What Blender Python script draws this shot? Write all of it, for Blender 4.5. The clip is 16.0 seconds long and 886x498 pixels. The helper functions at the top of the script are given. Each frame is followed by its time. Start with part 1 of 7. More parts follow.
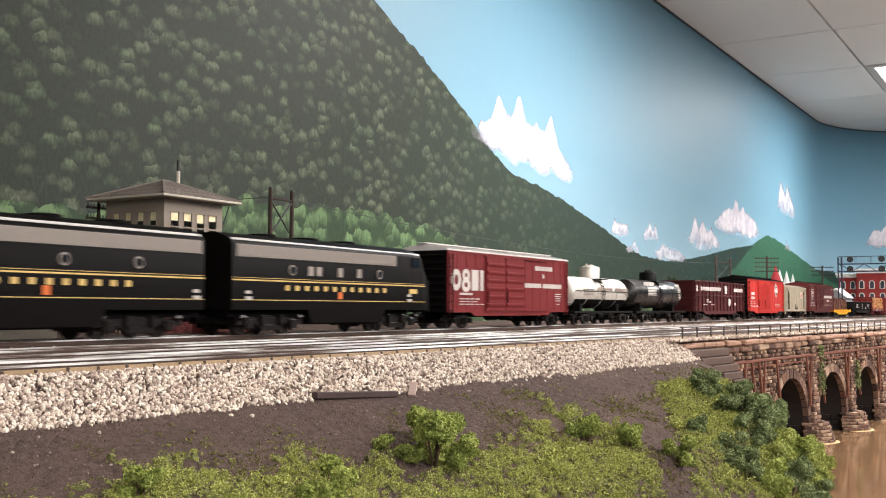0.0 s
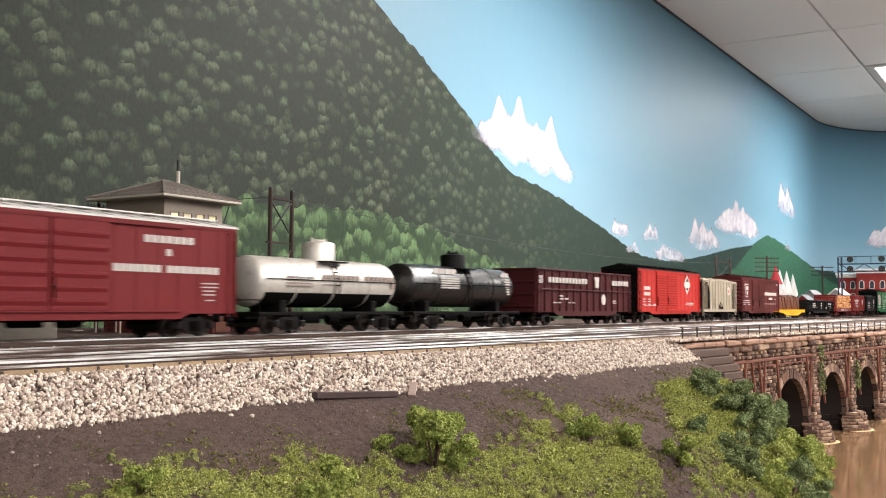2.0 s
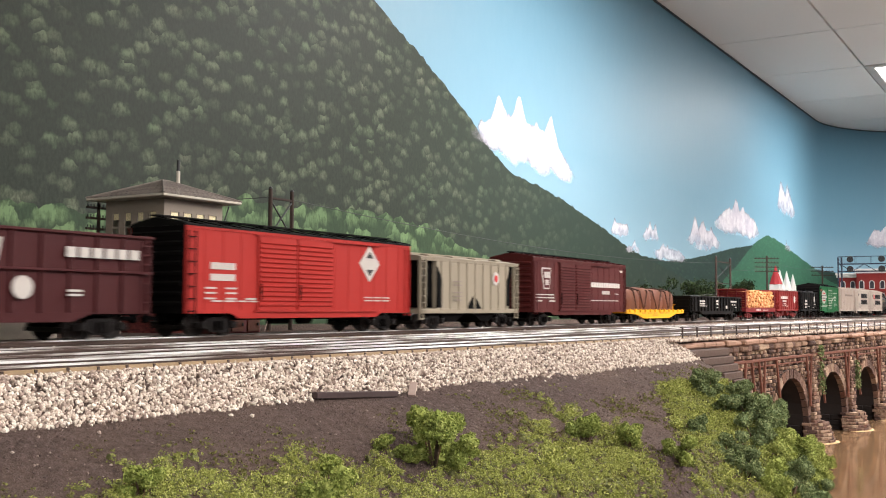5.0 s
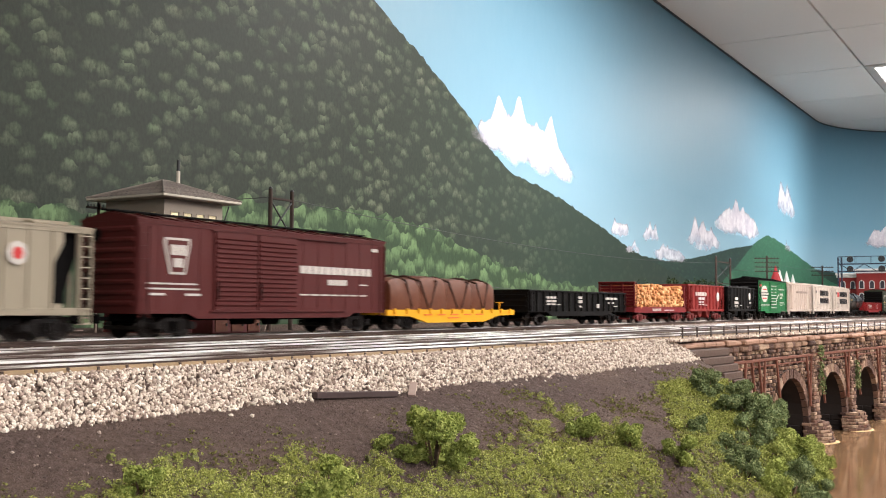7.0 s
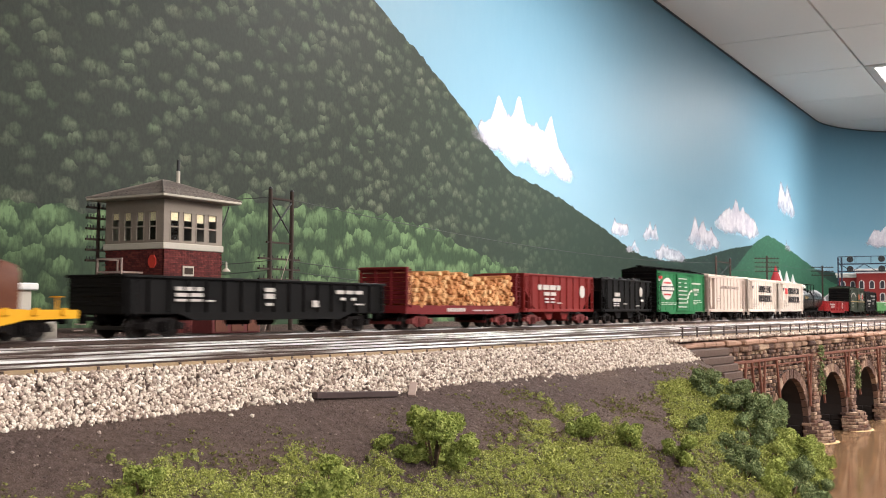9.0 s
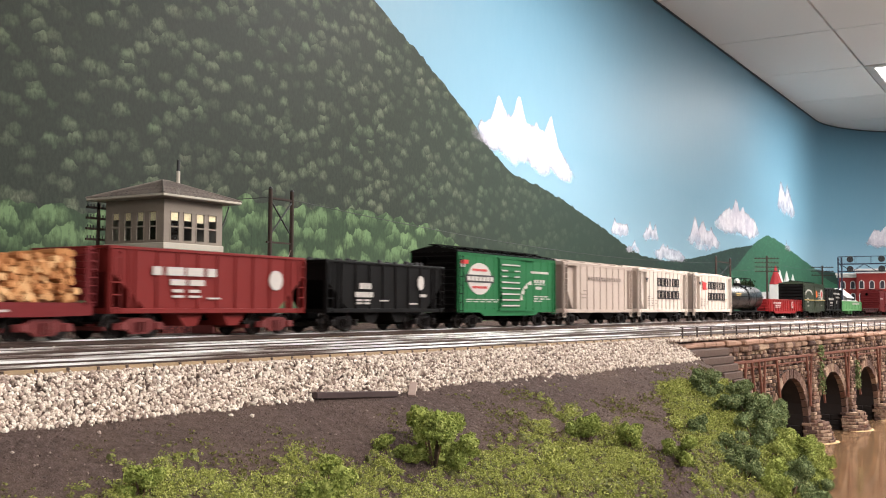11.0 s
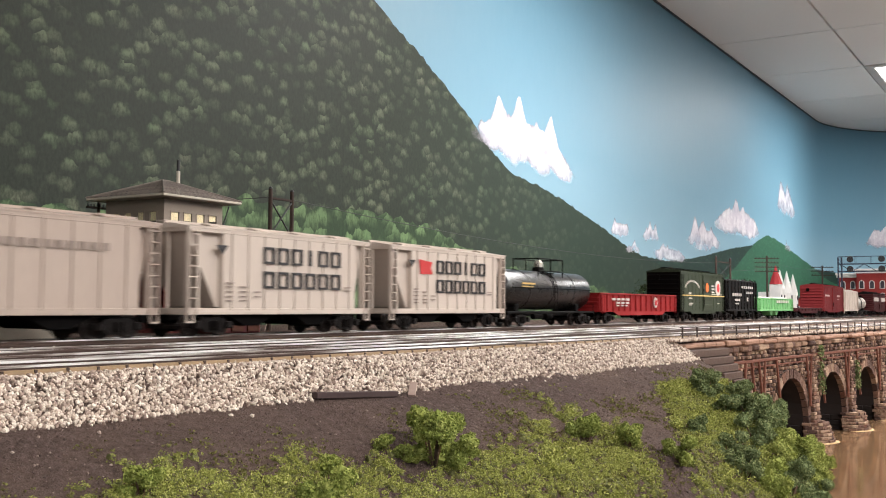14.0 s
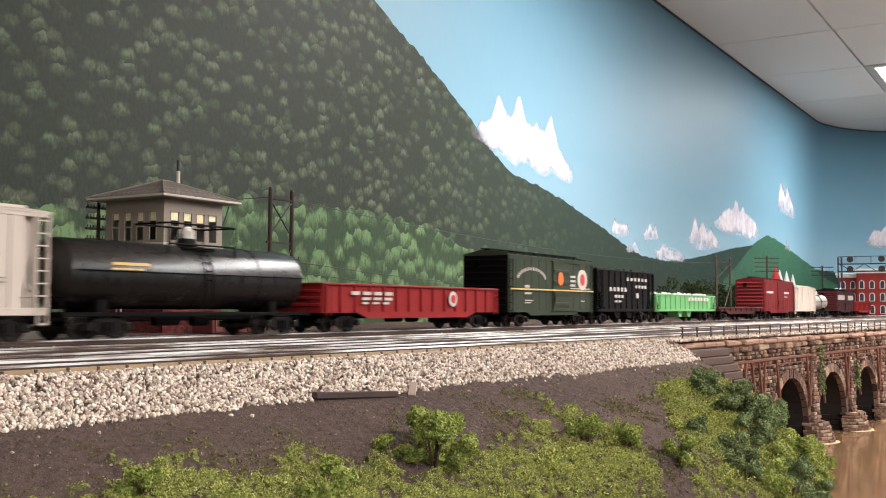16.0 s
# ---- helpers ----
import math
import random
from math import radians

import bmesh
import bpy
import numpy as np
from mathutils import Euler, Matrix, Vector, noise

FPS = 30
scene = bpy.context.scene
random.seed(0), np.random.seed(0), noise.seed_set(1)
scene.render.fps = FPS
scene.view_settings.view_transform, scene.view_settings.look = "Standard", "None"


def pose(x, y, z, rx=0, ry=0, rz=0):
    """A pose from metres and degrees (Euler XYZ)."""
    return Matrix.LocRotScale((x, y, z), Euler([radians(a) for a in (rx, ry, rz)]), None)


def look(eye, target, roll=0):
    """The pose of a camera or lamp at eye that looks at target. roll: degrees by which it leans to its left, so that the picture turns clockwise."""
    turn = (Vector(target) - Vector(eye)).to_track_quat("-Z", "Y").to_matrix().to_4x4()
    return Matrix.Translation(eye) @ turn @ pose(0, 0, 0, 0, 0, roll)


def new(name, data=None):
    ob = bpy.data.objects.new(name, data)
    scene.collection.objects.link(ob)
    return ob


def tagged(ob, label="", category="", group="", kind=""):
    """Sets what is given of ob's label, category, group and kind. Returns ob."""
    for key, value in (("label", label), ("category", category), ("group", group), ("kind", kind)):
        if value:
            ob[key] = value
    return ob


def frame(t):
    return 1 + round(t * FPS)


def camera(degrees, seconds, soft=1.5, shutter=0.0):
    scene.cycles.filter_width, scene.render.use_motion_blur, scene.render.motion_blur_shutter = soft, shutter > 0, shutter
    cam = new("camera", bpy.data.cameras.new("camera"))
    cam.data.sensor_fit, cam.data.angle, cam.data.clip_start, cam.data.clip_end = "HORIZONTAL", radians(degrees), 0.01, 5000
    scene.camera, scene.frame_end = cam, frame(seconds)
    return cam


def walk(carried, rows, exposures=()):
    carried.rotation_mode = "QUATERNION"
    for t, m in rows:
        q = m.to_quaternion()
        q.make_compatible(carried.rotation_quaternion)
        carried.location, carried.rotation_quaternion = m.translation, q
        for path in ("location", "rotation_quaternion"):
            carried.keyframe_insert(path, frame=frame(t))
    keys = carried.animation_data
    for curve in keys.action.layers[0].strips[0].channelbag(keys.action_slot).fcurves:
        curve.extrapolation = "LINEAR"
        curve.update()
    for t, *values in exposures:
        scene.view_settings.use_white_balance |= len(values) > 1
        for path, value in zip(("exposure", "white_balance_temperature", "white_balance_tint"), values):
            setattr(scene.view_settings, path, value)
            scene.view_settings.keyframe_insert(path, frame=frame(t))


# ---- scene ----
cam = camera(47.07, 16.0, soft=1.05, shutter=0.5)
EYE = (0.0, -0.624, 0.0)
YAW, PITCH, ROLL = radians(58.38), radians(3.244), 0.297
AIM = (EYE[0] + math.sin(YAW) * math.cos(PITCH), EYE[1] + math.cos(YAW) * math.cos(PITCH), EYE[2] + math.sin(PITCH))
walk(cam, [(0.0, look(EYE, AIM, ROLL)), (16.0, look(EYE, AIM, ROLL))], exposures=[(0.0, 0.0), (9.2, 0.0), (12.5, -0.1), (14.5, -0.22), (16.0, -0.1)])

# the sizes of the place: O scale (1:48), z = 0 at the height of the lens, the rails a little below it
FT = 0.3048 / 48
RAIL = -0.0250           # top of the rails
BED = -0.0300            # top of the ballast between the tracks
WALL_Y = 0.469           # painted back wall
END_X = 6.15             # end wall
CEIL = 0.97
FLOOR = -1.35
SPEED = 0.329
WATER = -0.158


def front(x):
    """The near rail of the foremost track, which draws away from the train's track."""
    return -0.236 - 0.075 * x


def face(x):
    """The front face of the stone bridge."""
    return -0.235 - 0.096 * x


# ---- world and lamps ----
world = bpy.data.worlds.new("world")
scene.world = world
world.use_nodes = True
world.node_tree.nodes["Background"].inputs[0].default_value = (0.8, 0.85, 1.0, 1)
world.node_tree.nodes["Background"].inputs[1].default_value = 0.03


def area_lamp(x, y, sx, sy, power):
    data = bpy.data.lights.new("troffer_lamp", "AREA")
    data.shape, data.size, data.size_y, data.energy, data.color = "RECTANGLE", sx, sy, power, (1.0, 0.98, 0.965)
    ob = new("troffer_lamp", data)
    ob.matrix_basis = pose(x, y, CEIL - 0.02)


TROFFERS = [(4.61, -0.55), (2.14, -0.55), (2.14, -1.77), (0.29, -1.77), (-1.56, -1.77), (3.38, -2.99), (0.91, -2.99)]
for tx, ty in TROFFERS:
    area_lamp(tx, ty, 0.54, 1.14, 33)


# ---- mesh tools ----
class Acc:
    """Gathers the faces of one mesh."""

    def __init__(self):
        self.v, self.f = [], []

    def add(self, verts, faces):
        n = len(self.v)
        self.v += [tuple(p) for p in verts]
        self.f += [tuple(n + i for i in q) for q in faces]
        return self

    def box(self, x0, x1, y0, y1, z0, z1, b=0.0, m=None):
        if b <= 0:
            vs = [(x, y, z) for x in (x0, x1) for y in (y0, y1) for z in (z0, z1)]
            fs = [(0, 1, 3, 2), (4, 6, 7, 5), (0, 4, 5, 1), (2, 3, 7, 6), (0, 2, 6, 4), (1, 5, 7, 3)]
        else:
            vs, idx = [], {}
            lo, hi = (x0, y0, z0), (x1, y1, z1)
            for c in range(8):
                s = [(c >> k) & 1 for k in range(3)]
                for a in range(3):
                    idx[c, a] = len(vs)
                    vs.append(tuple((hi[k] if s[k] else lo[k]) + (0 if k == a else (-b if s[k] else b)) for k in range(3)))
            fs = []
            for a in range(3):
                u, w = 1 << ((a + 1) % 3), 1 << ((a + 2) % 3)
                for s in (0, 1):
                    q = [idx[(s << a) | k, a] for k in (0, u, u | w, w)]
                    fs.append(tuple(q if s else q[::-1]))
            for a in range(3):
                p, r = (a + 1) % 3, (a + 2) % 3
                for sp in (0, 1):
                    for sr in (0, 1):
                        c0 = (sp << p) | (sr << r)
                        c1 = c0 | (1 << a)
                        q = [idx[c0, p], idx[c1, p], idx[c1, r], idx[c0, r]]
                        fs.append(tuple(q if (sp ^ sr) == 0 else q[::-1]))
            for c in range(8):
                s = bin(c).count("1") % 2
                q = (idx[c, 0], idx[c, 1], idx[c, 2])
                fs.append(q if s else q[::-1])
        if m is not None:
            vs = [m @ Vector(p) for p in vs]
        return self.add(vs, fs)

    def prism(self, outline, axis, a, b):
        """Draws a closed outline of pairs along an axis from a to b."""
        def put(p, d):
            return (d, p[0], p[1]) if axis == "x" else (p[0], d, p[1]) if axis == "y" else (p[0], p[1], d)
        n = len(outline)
        vs = [put(p, a) for p in outline] + [put(p, b) for p in outline]
        fs = [(i, (i + 1) % n, n + (i + 1) % n, n + i) for i in range(n)]
        fs += [tuple(range(n))[::-1], tuple(range(n, 2 * n))]
        return self.add(vs, fs)

    def rod(self, p, q, r, r2=None, n=8):
        p, q = Vector(p), Vector(q)
        r2 = r if r2 is None else r2
        d = (q - p).normalized()
        u = d.orthogonal().normalized()
        w = d.cross(u)
        vs = []
        for c, rr in ((p, r), (q, r2)):
            for i in range(n):
                t = 2 * math.pi * i / n
                vs.append(c + rr * (math.cos(t) * u + math.sin(t) * w))
        fs = [(i, (i + 1) % n, n + (i + 1) % n, n + i) for i in range(n)] + [tuple(range(n))[::-1], tuple(range(n, 2 * n))]
        return self.add(vs, fs)

    def lathe(self, prof, axis, origin=(0, 0, 0), n=24):
        """Turns a profile of (along, radius) round the axis."""
        vs, fs = [], []
        for a, r in prof:
            for i in range(n):
                t = 2 * math.pi * i / n
                c, s = r * math.cos(t), r * math.sin(t)
                p = (a, c, s) if axis == "x" else (s, a, c) if axis == "y" else (c, s, a)
                vs.append(tuple(p[k] + origin[k] for k in range(3)))
        for j in range(len(prof) - 1):
            for i in range(n):
                k = (i + 1) % n
                fs.append((j * n + i, j * n + k, (j + 1) * n + k, (j + 1) * n + i))
        fs.append(tuple(range(n))[::-1])
        fs.append(tuple((len(prof) - 1) * n + i for i in range(n)))
        return self.add(vs, fs)

    def mesh(self, name, mat, smooth=False):
        me = bpy.data.meshes.new(name)
        me.from_pydata(self.v, [], self.f)
        if mat is not None:
            me.materials.append(mat)
        bm = bmesh.new()
        bm.from_mesh(me)
        if len(bm.faces) < 60000:
            bmesh.ops.recalc_face_normals(bm, faces=bm.faces)
        bm.to_mesh(me)
        bm.free()
        if smooth:
            me.polygons.foreach_set("use_smooth", [True] * len(me.polygons))
            me.set_sharp_from_angle(angle=radians(40))
        me.update()
        return me


def part(name, acc, mat, parent, label="", smooth=False):
    """Links the faces as one mesh under a thing or a part."""
    ob = new(name, acc.mesh(name, mat, smooth))
    ob.parent = parent
    if label:
        tagged(ob, label)
    return ob


def thing(name, label, category, group="", at=None, kind=""):
    ob = new(name)
    ob.empty_display_size = 0.02
    if at is not None:
        ob.matrix_basis = at
    return tagged(ob, label, category, group, kind)


def single(name, acc, mat, label, category="", group="", kind="", smooth=False):
    return tagged(new(name, acc.mesh(name, mat, smooth)), label, category, group, kind)


# ---- materials ----
def srgb(*c):
    return tuple((v / 12.92 if v <= 0.04045 else ((v + 0.055) / 1.055) ** 2.4) for v in (k / 255 for k in c)) + (1.0,)


class Mat:
    """A small hand for node trees."""

    def __init__(self, name):
        self.m = bpy.data.materials.new(name)
        self.m.use_nodes = True
        self.t = self.m.node_tree
        self.bsdf = self.t.nodes["Principled BSDF"]

    def node(self, kind, **kw):
        n = self.t.nodes.new(kind)
        for k, v in kw.items():
            setattr(n, k, v)
        return n

    def put(self, sock, value):
        if isinstance(value, bpy.types.NodeSocket):
            self.t.links.new(value, sock)
        else:
            sock.default_value = value

    def coord(self, scale=(1, 1, 1), kind="Object"):
        c = self.node("ShaderNodeTexCoord")
        mp = self.node("ShaderNodeMapping")
        self.put(mp.inputs["Vector"], c.outputs[kind])
        mp.inputs["Scale"].default_value = scale
        return mp.outputs[0]

    def noise(self, scale, detail=4.0, rough=0.6, vec=None):
        n = self.node("ShaderNodeTexNoise")
        if vec is not None:
            self.put(n.inputs["Vector"], vec)
        n.inputs["Scale"].default_value, n.inputs["Detail"].default_value, n.inputs["Roughness"].default_value = scale, detail, rough
        return n.outputs["Fac"]

    def math(self, op, a, b=0.0, c=0.0, clamp=False):
        n = self.node("ShaderNodeMath", operation=op, use_clamp=clamp)
        for s, v in zip(n.inputs, (a, b, c)):
            self.put(s, v)
        return n.outputs[0]

    def ramp(self, fac, stops):
        n = self.node("ShaderNodeValToRGB")
        el = n.color_ramp.elements
        while len(el) < len(stops):
            el.new(0.5)
        for e, (p, c) in zip(el, stops):
            e.position, e.color = p, c
        self.put(n.inputs[0], fac)
        return n.outputs["Color"]

    def mix(self, fac, a, b, kind="MIX"):
        n = self.node("ShaderNodeMix", data_type="RGBA", blend_type=kind)
        self.put(n.inputs[0], fac)
        self.put(n.inputs[6], a)
        self.put(n.inputs[7], b)
        return n.outputs[2]

    def xyz(self, vec):
        n = self.node("ShaderNodeSeparateXYZ")
        self.put(n.inputs[0], vec)
        return n.outputs

    def island(self):
        return self.node("ShaderNodeNewGeometry").outputs["Random Per Island"]

    def chance(self):
        return self.node("ShaderNodeObjectInfo").outputs["Random"]

    def bump(self, height, strength=0.3, dist=0.001):
        n = self.node("ShaderNodeBump")
        n.inputs["Strength"].default_value, n.inputs["Distance"].default_value = strength, dist
        self.put(n.inputs["Height"], height)
        self.put(self.bsdf.inputs["Normal"], n.outputs[0])

    def done(self, color, rough=0.6, metal=0.0, spec=0.5):
        self.put(self.bsdf.inputs["Base Color"], color)
        self.put(self.bsdf.inputs["Roughness"], rough)
        self.bsdf.inputs["Metallic"].default_value = metal
        self.bsdf.inputs["Specular IOR Level"].default_value = spec
        return self.m


def scale_color(c, k):
    return tuple(min(1.0, v * k) for v in c[:3]) + (1.0,)


def paint(name, c, rough=0.45, wear=0.25, spec=0.18):
    """Model paint with faint weathering: dust streaks that run down and a fine grain."""
    m = Mat(name)
    streak = m.noise(60, 5, 0.65, m.coord((9, 9, 0.9)))
    fine = m.noise(900, 3, 0.6, m.coord())
    col = m.mix(m.math("MULTIPLY", streak, wear), c, scale_color(c, 0.35))
    col = m.mix(m.math("MULTIPLY", fine, wear * 0.13), col, srgb(150, 135, 120))
    m.bump(fine, 0.08, 0.0004)
    return m.done(col, m.math("MULTIPLY_ADD", streak, 0.25, rough - 0.1), 0.0, spec)


def plain(name, c, rough=0.6, metal=0.0, grain=300, amount=0.25, bump=0.1, spec=0.5):
    m = Mat(name)
    a = m.noise(grain, 4, 0.6, m.coord())
    b = m.noise(grain * 0.08, 3, 0.6, m.coord())
    col = m.mix(a, scale_color(c, 1 - amount), scale_color(c, 1 + amount))
    col = m.mix(m.math("MULTIPLY", b, amount), col, scale_color(c, 0.5))
    m.bump(a, bump, 0.0006)
    return m.done(col, rough, metal, spec)


def varied(name, stops, rough=0.8, grain=500, bump=0.3, by_object=False, spec=0.3):
    """A material whose pieces differ one from the next."""
    m = Mat(name)
    col = m.ramp(m.chance() if by_object else m.island(), stops)
    n = m.noise(grain, 4, 0.65, m.coord())
    col = m.mix(m.math("MULTIPLY", n, 0.5), col, m.mix(1.0, col, (0.45, 0.40, 0.38, 1), "MULTIPLY"))
    m.bump(n, bump, 0.001)
    return m.done(col, rough, 0.0, spec)


def glow(name, c, strength):
    m = Mat(name)
    m.bsdf.inputs["Emission Color"].default_value = c
    m.bsdf.inputs["Emission Strength"].default_value = strength
    return m.done(c, 0.5)


# painted wall: sky that pales towards the painted horizon
def sky_paint():
    m = Mat("painted_sky")
    co = m.coord()
    z = m.xyz(co)[2]
    cloudy = m.noise(2.2, 5, 0.6, co)
    zz = m.math("MULTIPLY_ADD", cloudy, 0.12, m.math("ADD", z, -0.06))
    col = m.ramp(m.math("MULTIPLY_ADD", zz, 1.1, -0.08, clamp=True), [(0.0, (0.305, 0.465, 0.555, 1)), (0.35, (0.158, 0.325, 0.43, 1)), (1.0, (0.095, 0.236, 0.335, 1))])
    roll_mark = m.noise(60, 3, 0.6, m.coord((1, 1, 0.3)))
    col = m.mix(m.math("MULTIPLY", roll_mark, 0.12), col, (0.3, 0.42, 0.5, 1))
    m.bump(m.noise(400, 3, 0.6, co), 0.15, 0.0006)
    return m.done(col, 0.52, 0.0, 0.62)


def forest_paint(name, dark, light, dry, size, stretch, lit, least=0.25, cover=2.0, dusk=None):
    """Brush-dabbed tree crowns on a dark ground, each lit from above."""
    m = Mat(name)
    co = m.coord((1 / stretch, 0, 1))
    warp = m.node("ShaderNodeTexNoise")
    m.put(warp.inputs["Vector"], co)
    warp.inputs["Scale"].default_value, warp.inputs["Detail"].default_value = 2.2 / size, 5
    vm = m.node("ShaderNodeVectorMath", operation="MULTIPLY_ADD")
    m.put(vm.inputs[0], warp.outputs["Color"])
    vm.inputs[1].default_value = (size * 0.7, 0, size * 0.7)
    m.put(vm.inputs[2], co)
    vo = m.node("ShaderNodeTexVoronoi", feature="F1")
    m.put(vo.inputs["Vector"], vm.outputs[0])
    vo.inputs["Scale"].default_value = 1 / size
    sub = m.node("ShaderNodeVectorMath", operation="SUBTRACT")
    m.put(sub.inputs[0], vm.outputs[0])
    m.put(sub.inputs[1], vo.outputs["Position"])
    up = m.math("MULTIPLY", m.xyz(sub.outputs[0])[2], 1 / size)
    dome = m.math("MULTIPLY_ADD", vo.outputs["Distance"], -3.4, cover, clamp=True)
    top = m.math("MULTIPLY_ADD", up, 1.7, 0.42, clamp=True)
    dab = m.noise(5.5 / size, 4, 0.75, m.coord((1 / stretch, 0, 0.5)))
    cell = m.xyz(vo.outputs["Color"])
    v = m.math("MULTIPLY", m.math("MULTIPLY", dome, top), m.math("MULTIPLY_ADD", dab, 2.6, -0.65, clamp=True))
    v = m.math("MULTIPLY", v, m.math("MULTIPLY_ADD", cell[0], lit, least))
    patch = m.noise(1.3 / (size * 6), 3, 0.6, co)
    tone = m.mix(m.math("MULTIPLY_ADD", patch, 2.6, -0.9, clamp=True), light, dry)
    base = m.mix(patch, scale_color(dark, 0.75), scale_color(dark, 1.25))
    base = m.mix(m.math("MULTIPLY_ADD", dab, 2.4, -0.7, clamp=True), scale_color(dark, 0.55), base)
    col = m.mix(m.math("MULTIPLY", v, 1.6, clamp=True), base, tone)
    if dusk:
        far = m.math("MULTIPLY_ADD", m.xyz(m.coord())[0], 1 / (dusk[1] - dusk[0]), -dusk[0] / (dusk[1] - dusk[0]), clamp=True)
        col = m.mix(m.math("MULTIPLY", far, 0.85), col, dusk[2])
    m.bump(m.noise(400, 3, 0.6, co), 0.15, 0.0006)
    return m.done(col, 0.55, 0.0, 0.2)


M = {}
M["sky"] = sky_paint()
M["mountain"] = forest_paint("painted_mountain", srgb(53, 60, 50), srgb(93, 107, 82), srgb(103, 105, 88), 0.026, 1.05, 0.85, 0.3, 2.1, (1.5, 2.5, srgb(40, 56, 46)))
M["far_ridge"] = forest_paint("painted_ridge", srgb(44, 66, 58), srgb(60, 88, 70), srgb(62, 88, 74), 0.016, 1.8, 0.4)
M["green_peak"] = forest_paint("painted_peak", srgb(60, 106, 82), srgb(76, 126, 94), srgb(72, 120, 92), 0.016, 1.8, 0.4)
M["treeline"] = forest_paint("painted_treeline", srgb(58, 76, 54), srgb(112, 136, 94), srgb(90, 113, 78), 0.036, 0.80, 0.75, 0.5, 2.7)


def cloud_paint():
    """White paint that thins out at the edges of the cloud."""
    m = Mat("painted_cloud")
    co = m.coord()
    n = m.noise(22, 6, 0.7, co)
    fade = m.node("ShaderNodeAttribute", attribute_name="fade").outputs["Fac"]
    alpha = m.math("MULTIPLY_ADD", n, 1.6, m.math("MULTIPLY_ADD", fade, 2.6, -1.75), clamp=True)
    m.put(m.bsdf.inputs["Alpha"], alpha)
    return m.done(m.ramp(n, [(0.34, (0.46, 0.42, 0.50, 1)), (0.52, (0.64, 0.59, 0.64, 1)), (0.68, (0.84, 0.81, 0.83, 1))]), 0.5)


M["cloud"] = cloud_paint()
M["ceiling"] = plain("ceiling_tile", srgb(242, 239, 236), 0.85, grain=700, amount=0.06, bump=0.4, spec=0.2)
M["ceiling_grid"] = plain("ceiling_grid", srgb(205, 202, 200), 0.5, grain=100, amount=0.03)
M["room_wall"] = plain("room_wall", srgb(196, 202, 205), 0.7, grain=200, amount=0.05)
# unseen floor, made pale to bounce lamp light up to the ceiling
M["bounce_floor"] = plain("bounce_floor", srgb(186, 181, 176), 0.95, grain=400, amount=0.3, bump=0.5)
M["lamp"] = glow("lamp_diffuser", (1.0, 0.97, 0.93, 1), 6.0)
M["dark_metal"] = plain("dark_metal", srgb(40, 38, 40), 0.5, grain=600)
M["shadow_line_dark"] = plain("shadow_line_dark", srgb(60, 66, 72), 0.6)
M["earth"] = None
def rail_steel():
    """Rail head with near-white glints painted into its colour between dull brown stretches."""
    m = Mat("rail_steel")
    long = m.noise(70, 4, 0.65, m.coord((0.11, 1, 1)))
    fine = m.noise(700, 2, 0.5, m.coord((0.02, 1, 1)))
    v = m.math("MULTIPLY_ADD", fine, 0.7, m.math("MULTIPLY_ADD", long, 1.5, -0.62), clamp=True)
    m.bump(fine, 0.2, 0.0002)
    return m.done(m.ramp(v, [(0.30, srgb(92, 74, 68)), (0.44, srgb(176, 166, 160)), (0.56, srgb(253, 250, 247))]), 0.30, 0.38)


M["steel"] = rail_steel()
M["rust"] = plain("rail_side", srgb(70, 52, 44), 0.75, 0.0, 500, 0.3)
M["rail_tan"] = plain("rail_side_tan", srgb(146, 120, 90), 0.75, 0.0, 500, 0.3)
M["tie"] = varied("tie_wood", [(0, srgb(66, 52, 44)), (0.5, srgb(98, 80, 64)), (1, srgb(136, 112, 86))], 0.9, 900)
M["ballast"] = varied("ballast_stone", [(0, srgb(118, 98, 88)), (0.2, srgb(172, 152, 140)), (0.5, srgb(206, 189, 173)), (1, srgb(245, 233, 219))], 0.85, 700)
M["ballast_piece"] = varied("ballast_stone_loose", [(0, srgb(118, 98, 88)), (0.2, srgb(172, 152, 140)), (0.5, srgb(206, 189, 173)), (1, srgb(245, 233, 219))], 0.85, 700, by_object=True)


def earth_paint():
    """Dark cinders that turn to moss and light soil in patches."""
    m = Mat("cinder_earth")
    co = m.coord()
    big = m.noise(14, 5, 0.6, co)
    fine = m.math("MULTIPLY_ADD", m.noise(300, 6, 0.75, co), 2.2, -0.6, clamp=True)
    grit = m.noise(1500, 3, 0.6, co)
    col = m.mix(fine, srgb(50, 40, 38), srgb(118, 98, 92))
    col = m.mix(m.math("MULTIPLY_ADD", big, 1.6, -0.6, clamp=True), col, srgb(112, 92, 80))
    col = m.mix(m.math("MULTIPLY_ADD", grit, 2.0, -1.1, clamp=True), col, srgb(140, 124, 116))
    m.bump(m.math("ADD", fine, grit), 0.9, 0.002)
    return m.done(col, 0.95, 0.0, 0.15)


def stone_paint(name, by_object):
    m = Mat(name)
    pick = m.chance() if by_object else m.island()
    col = m.ramp(pick, [(0, srgb(72, 54, 49)), (0.3, srgb(114, 88, 78)), (0.6, srgb(146, 116, 98)), (0.85, srgb(186, 158, 134)), (1, srgb(108, 68, 56))])
    n = m.noise(260, 5, 0.7, m.coord())
    col = m.mix(m.math("MULTIPLY", n, 0.6), col, srgb(58, 42, 36))
    m.bump(n, 0.8, 0.002)
    return m.done(col, 0.9, 0.0, 0.2)


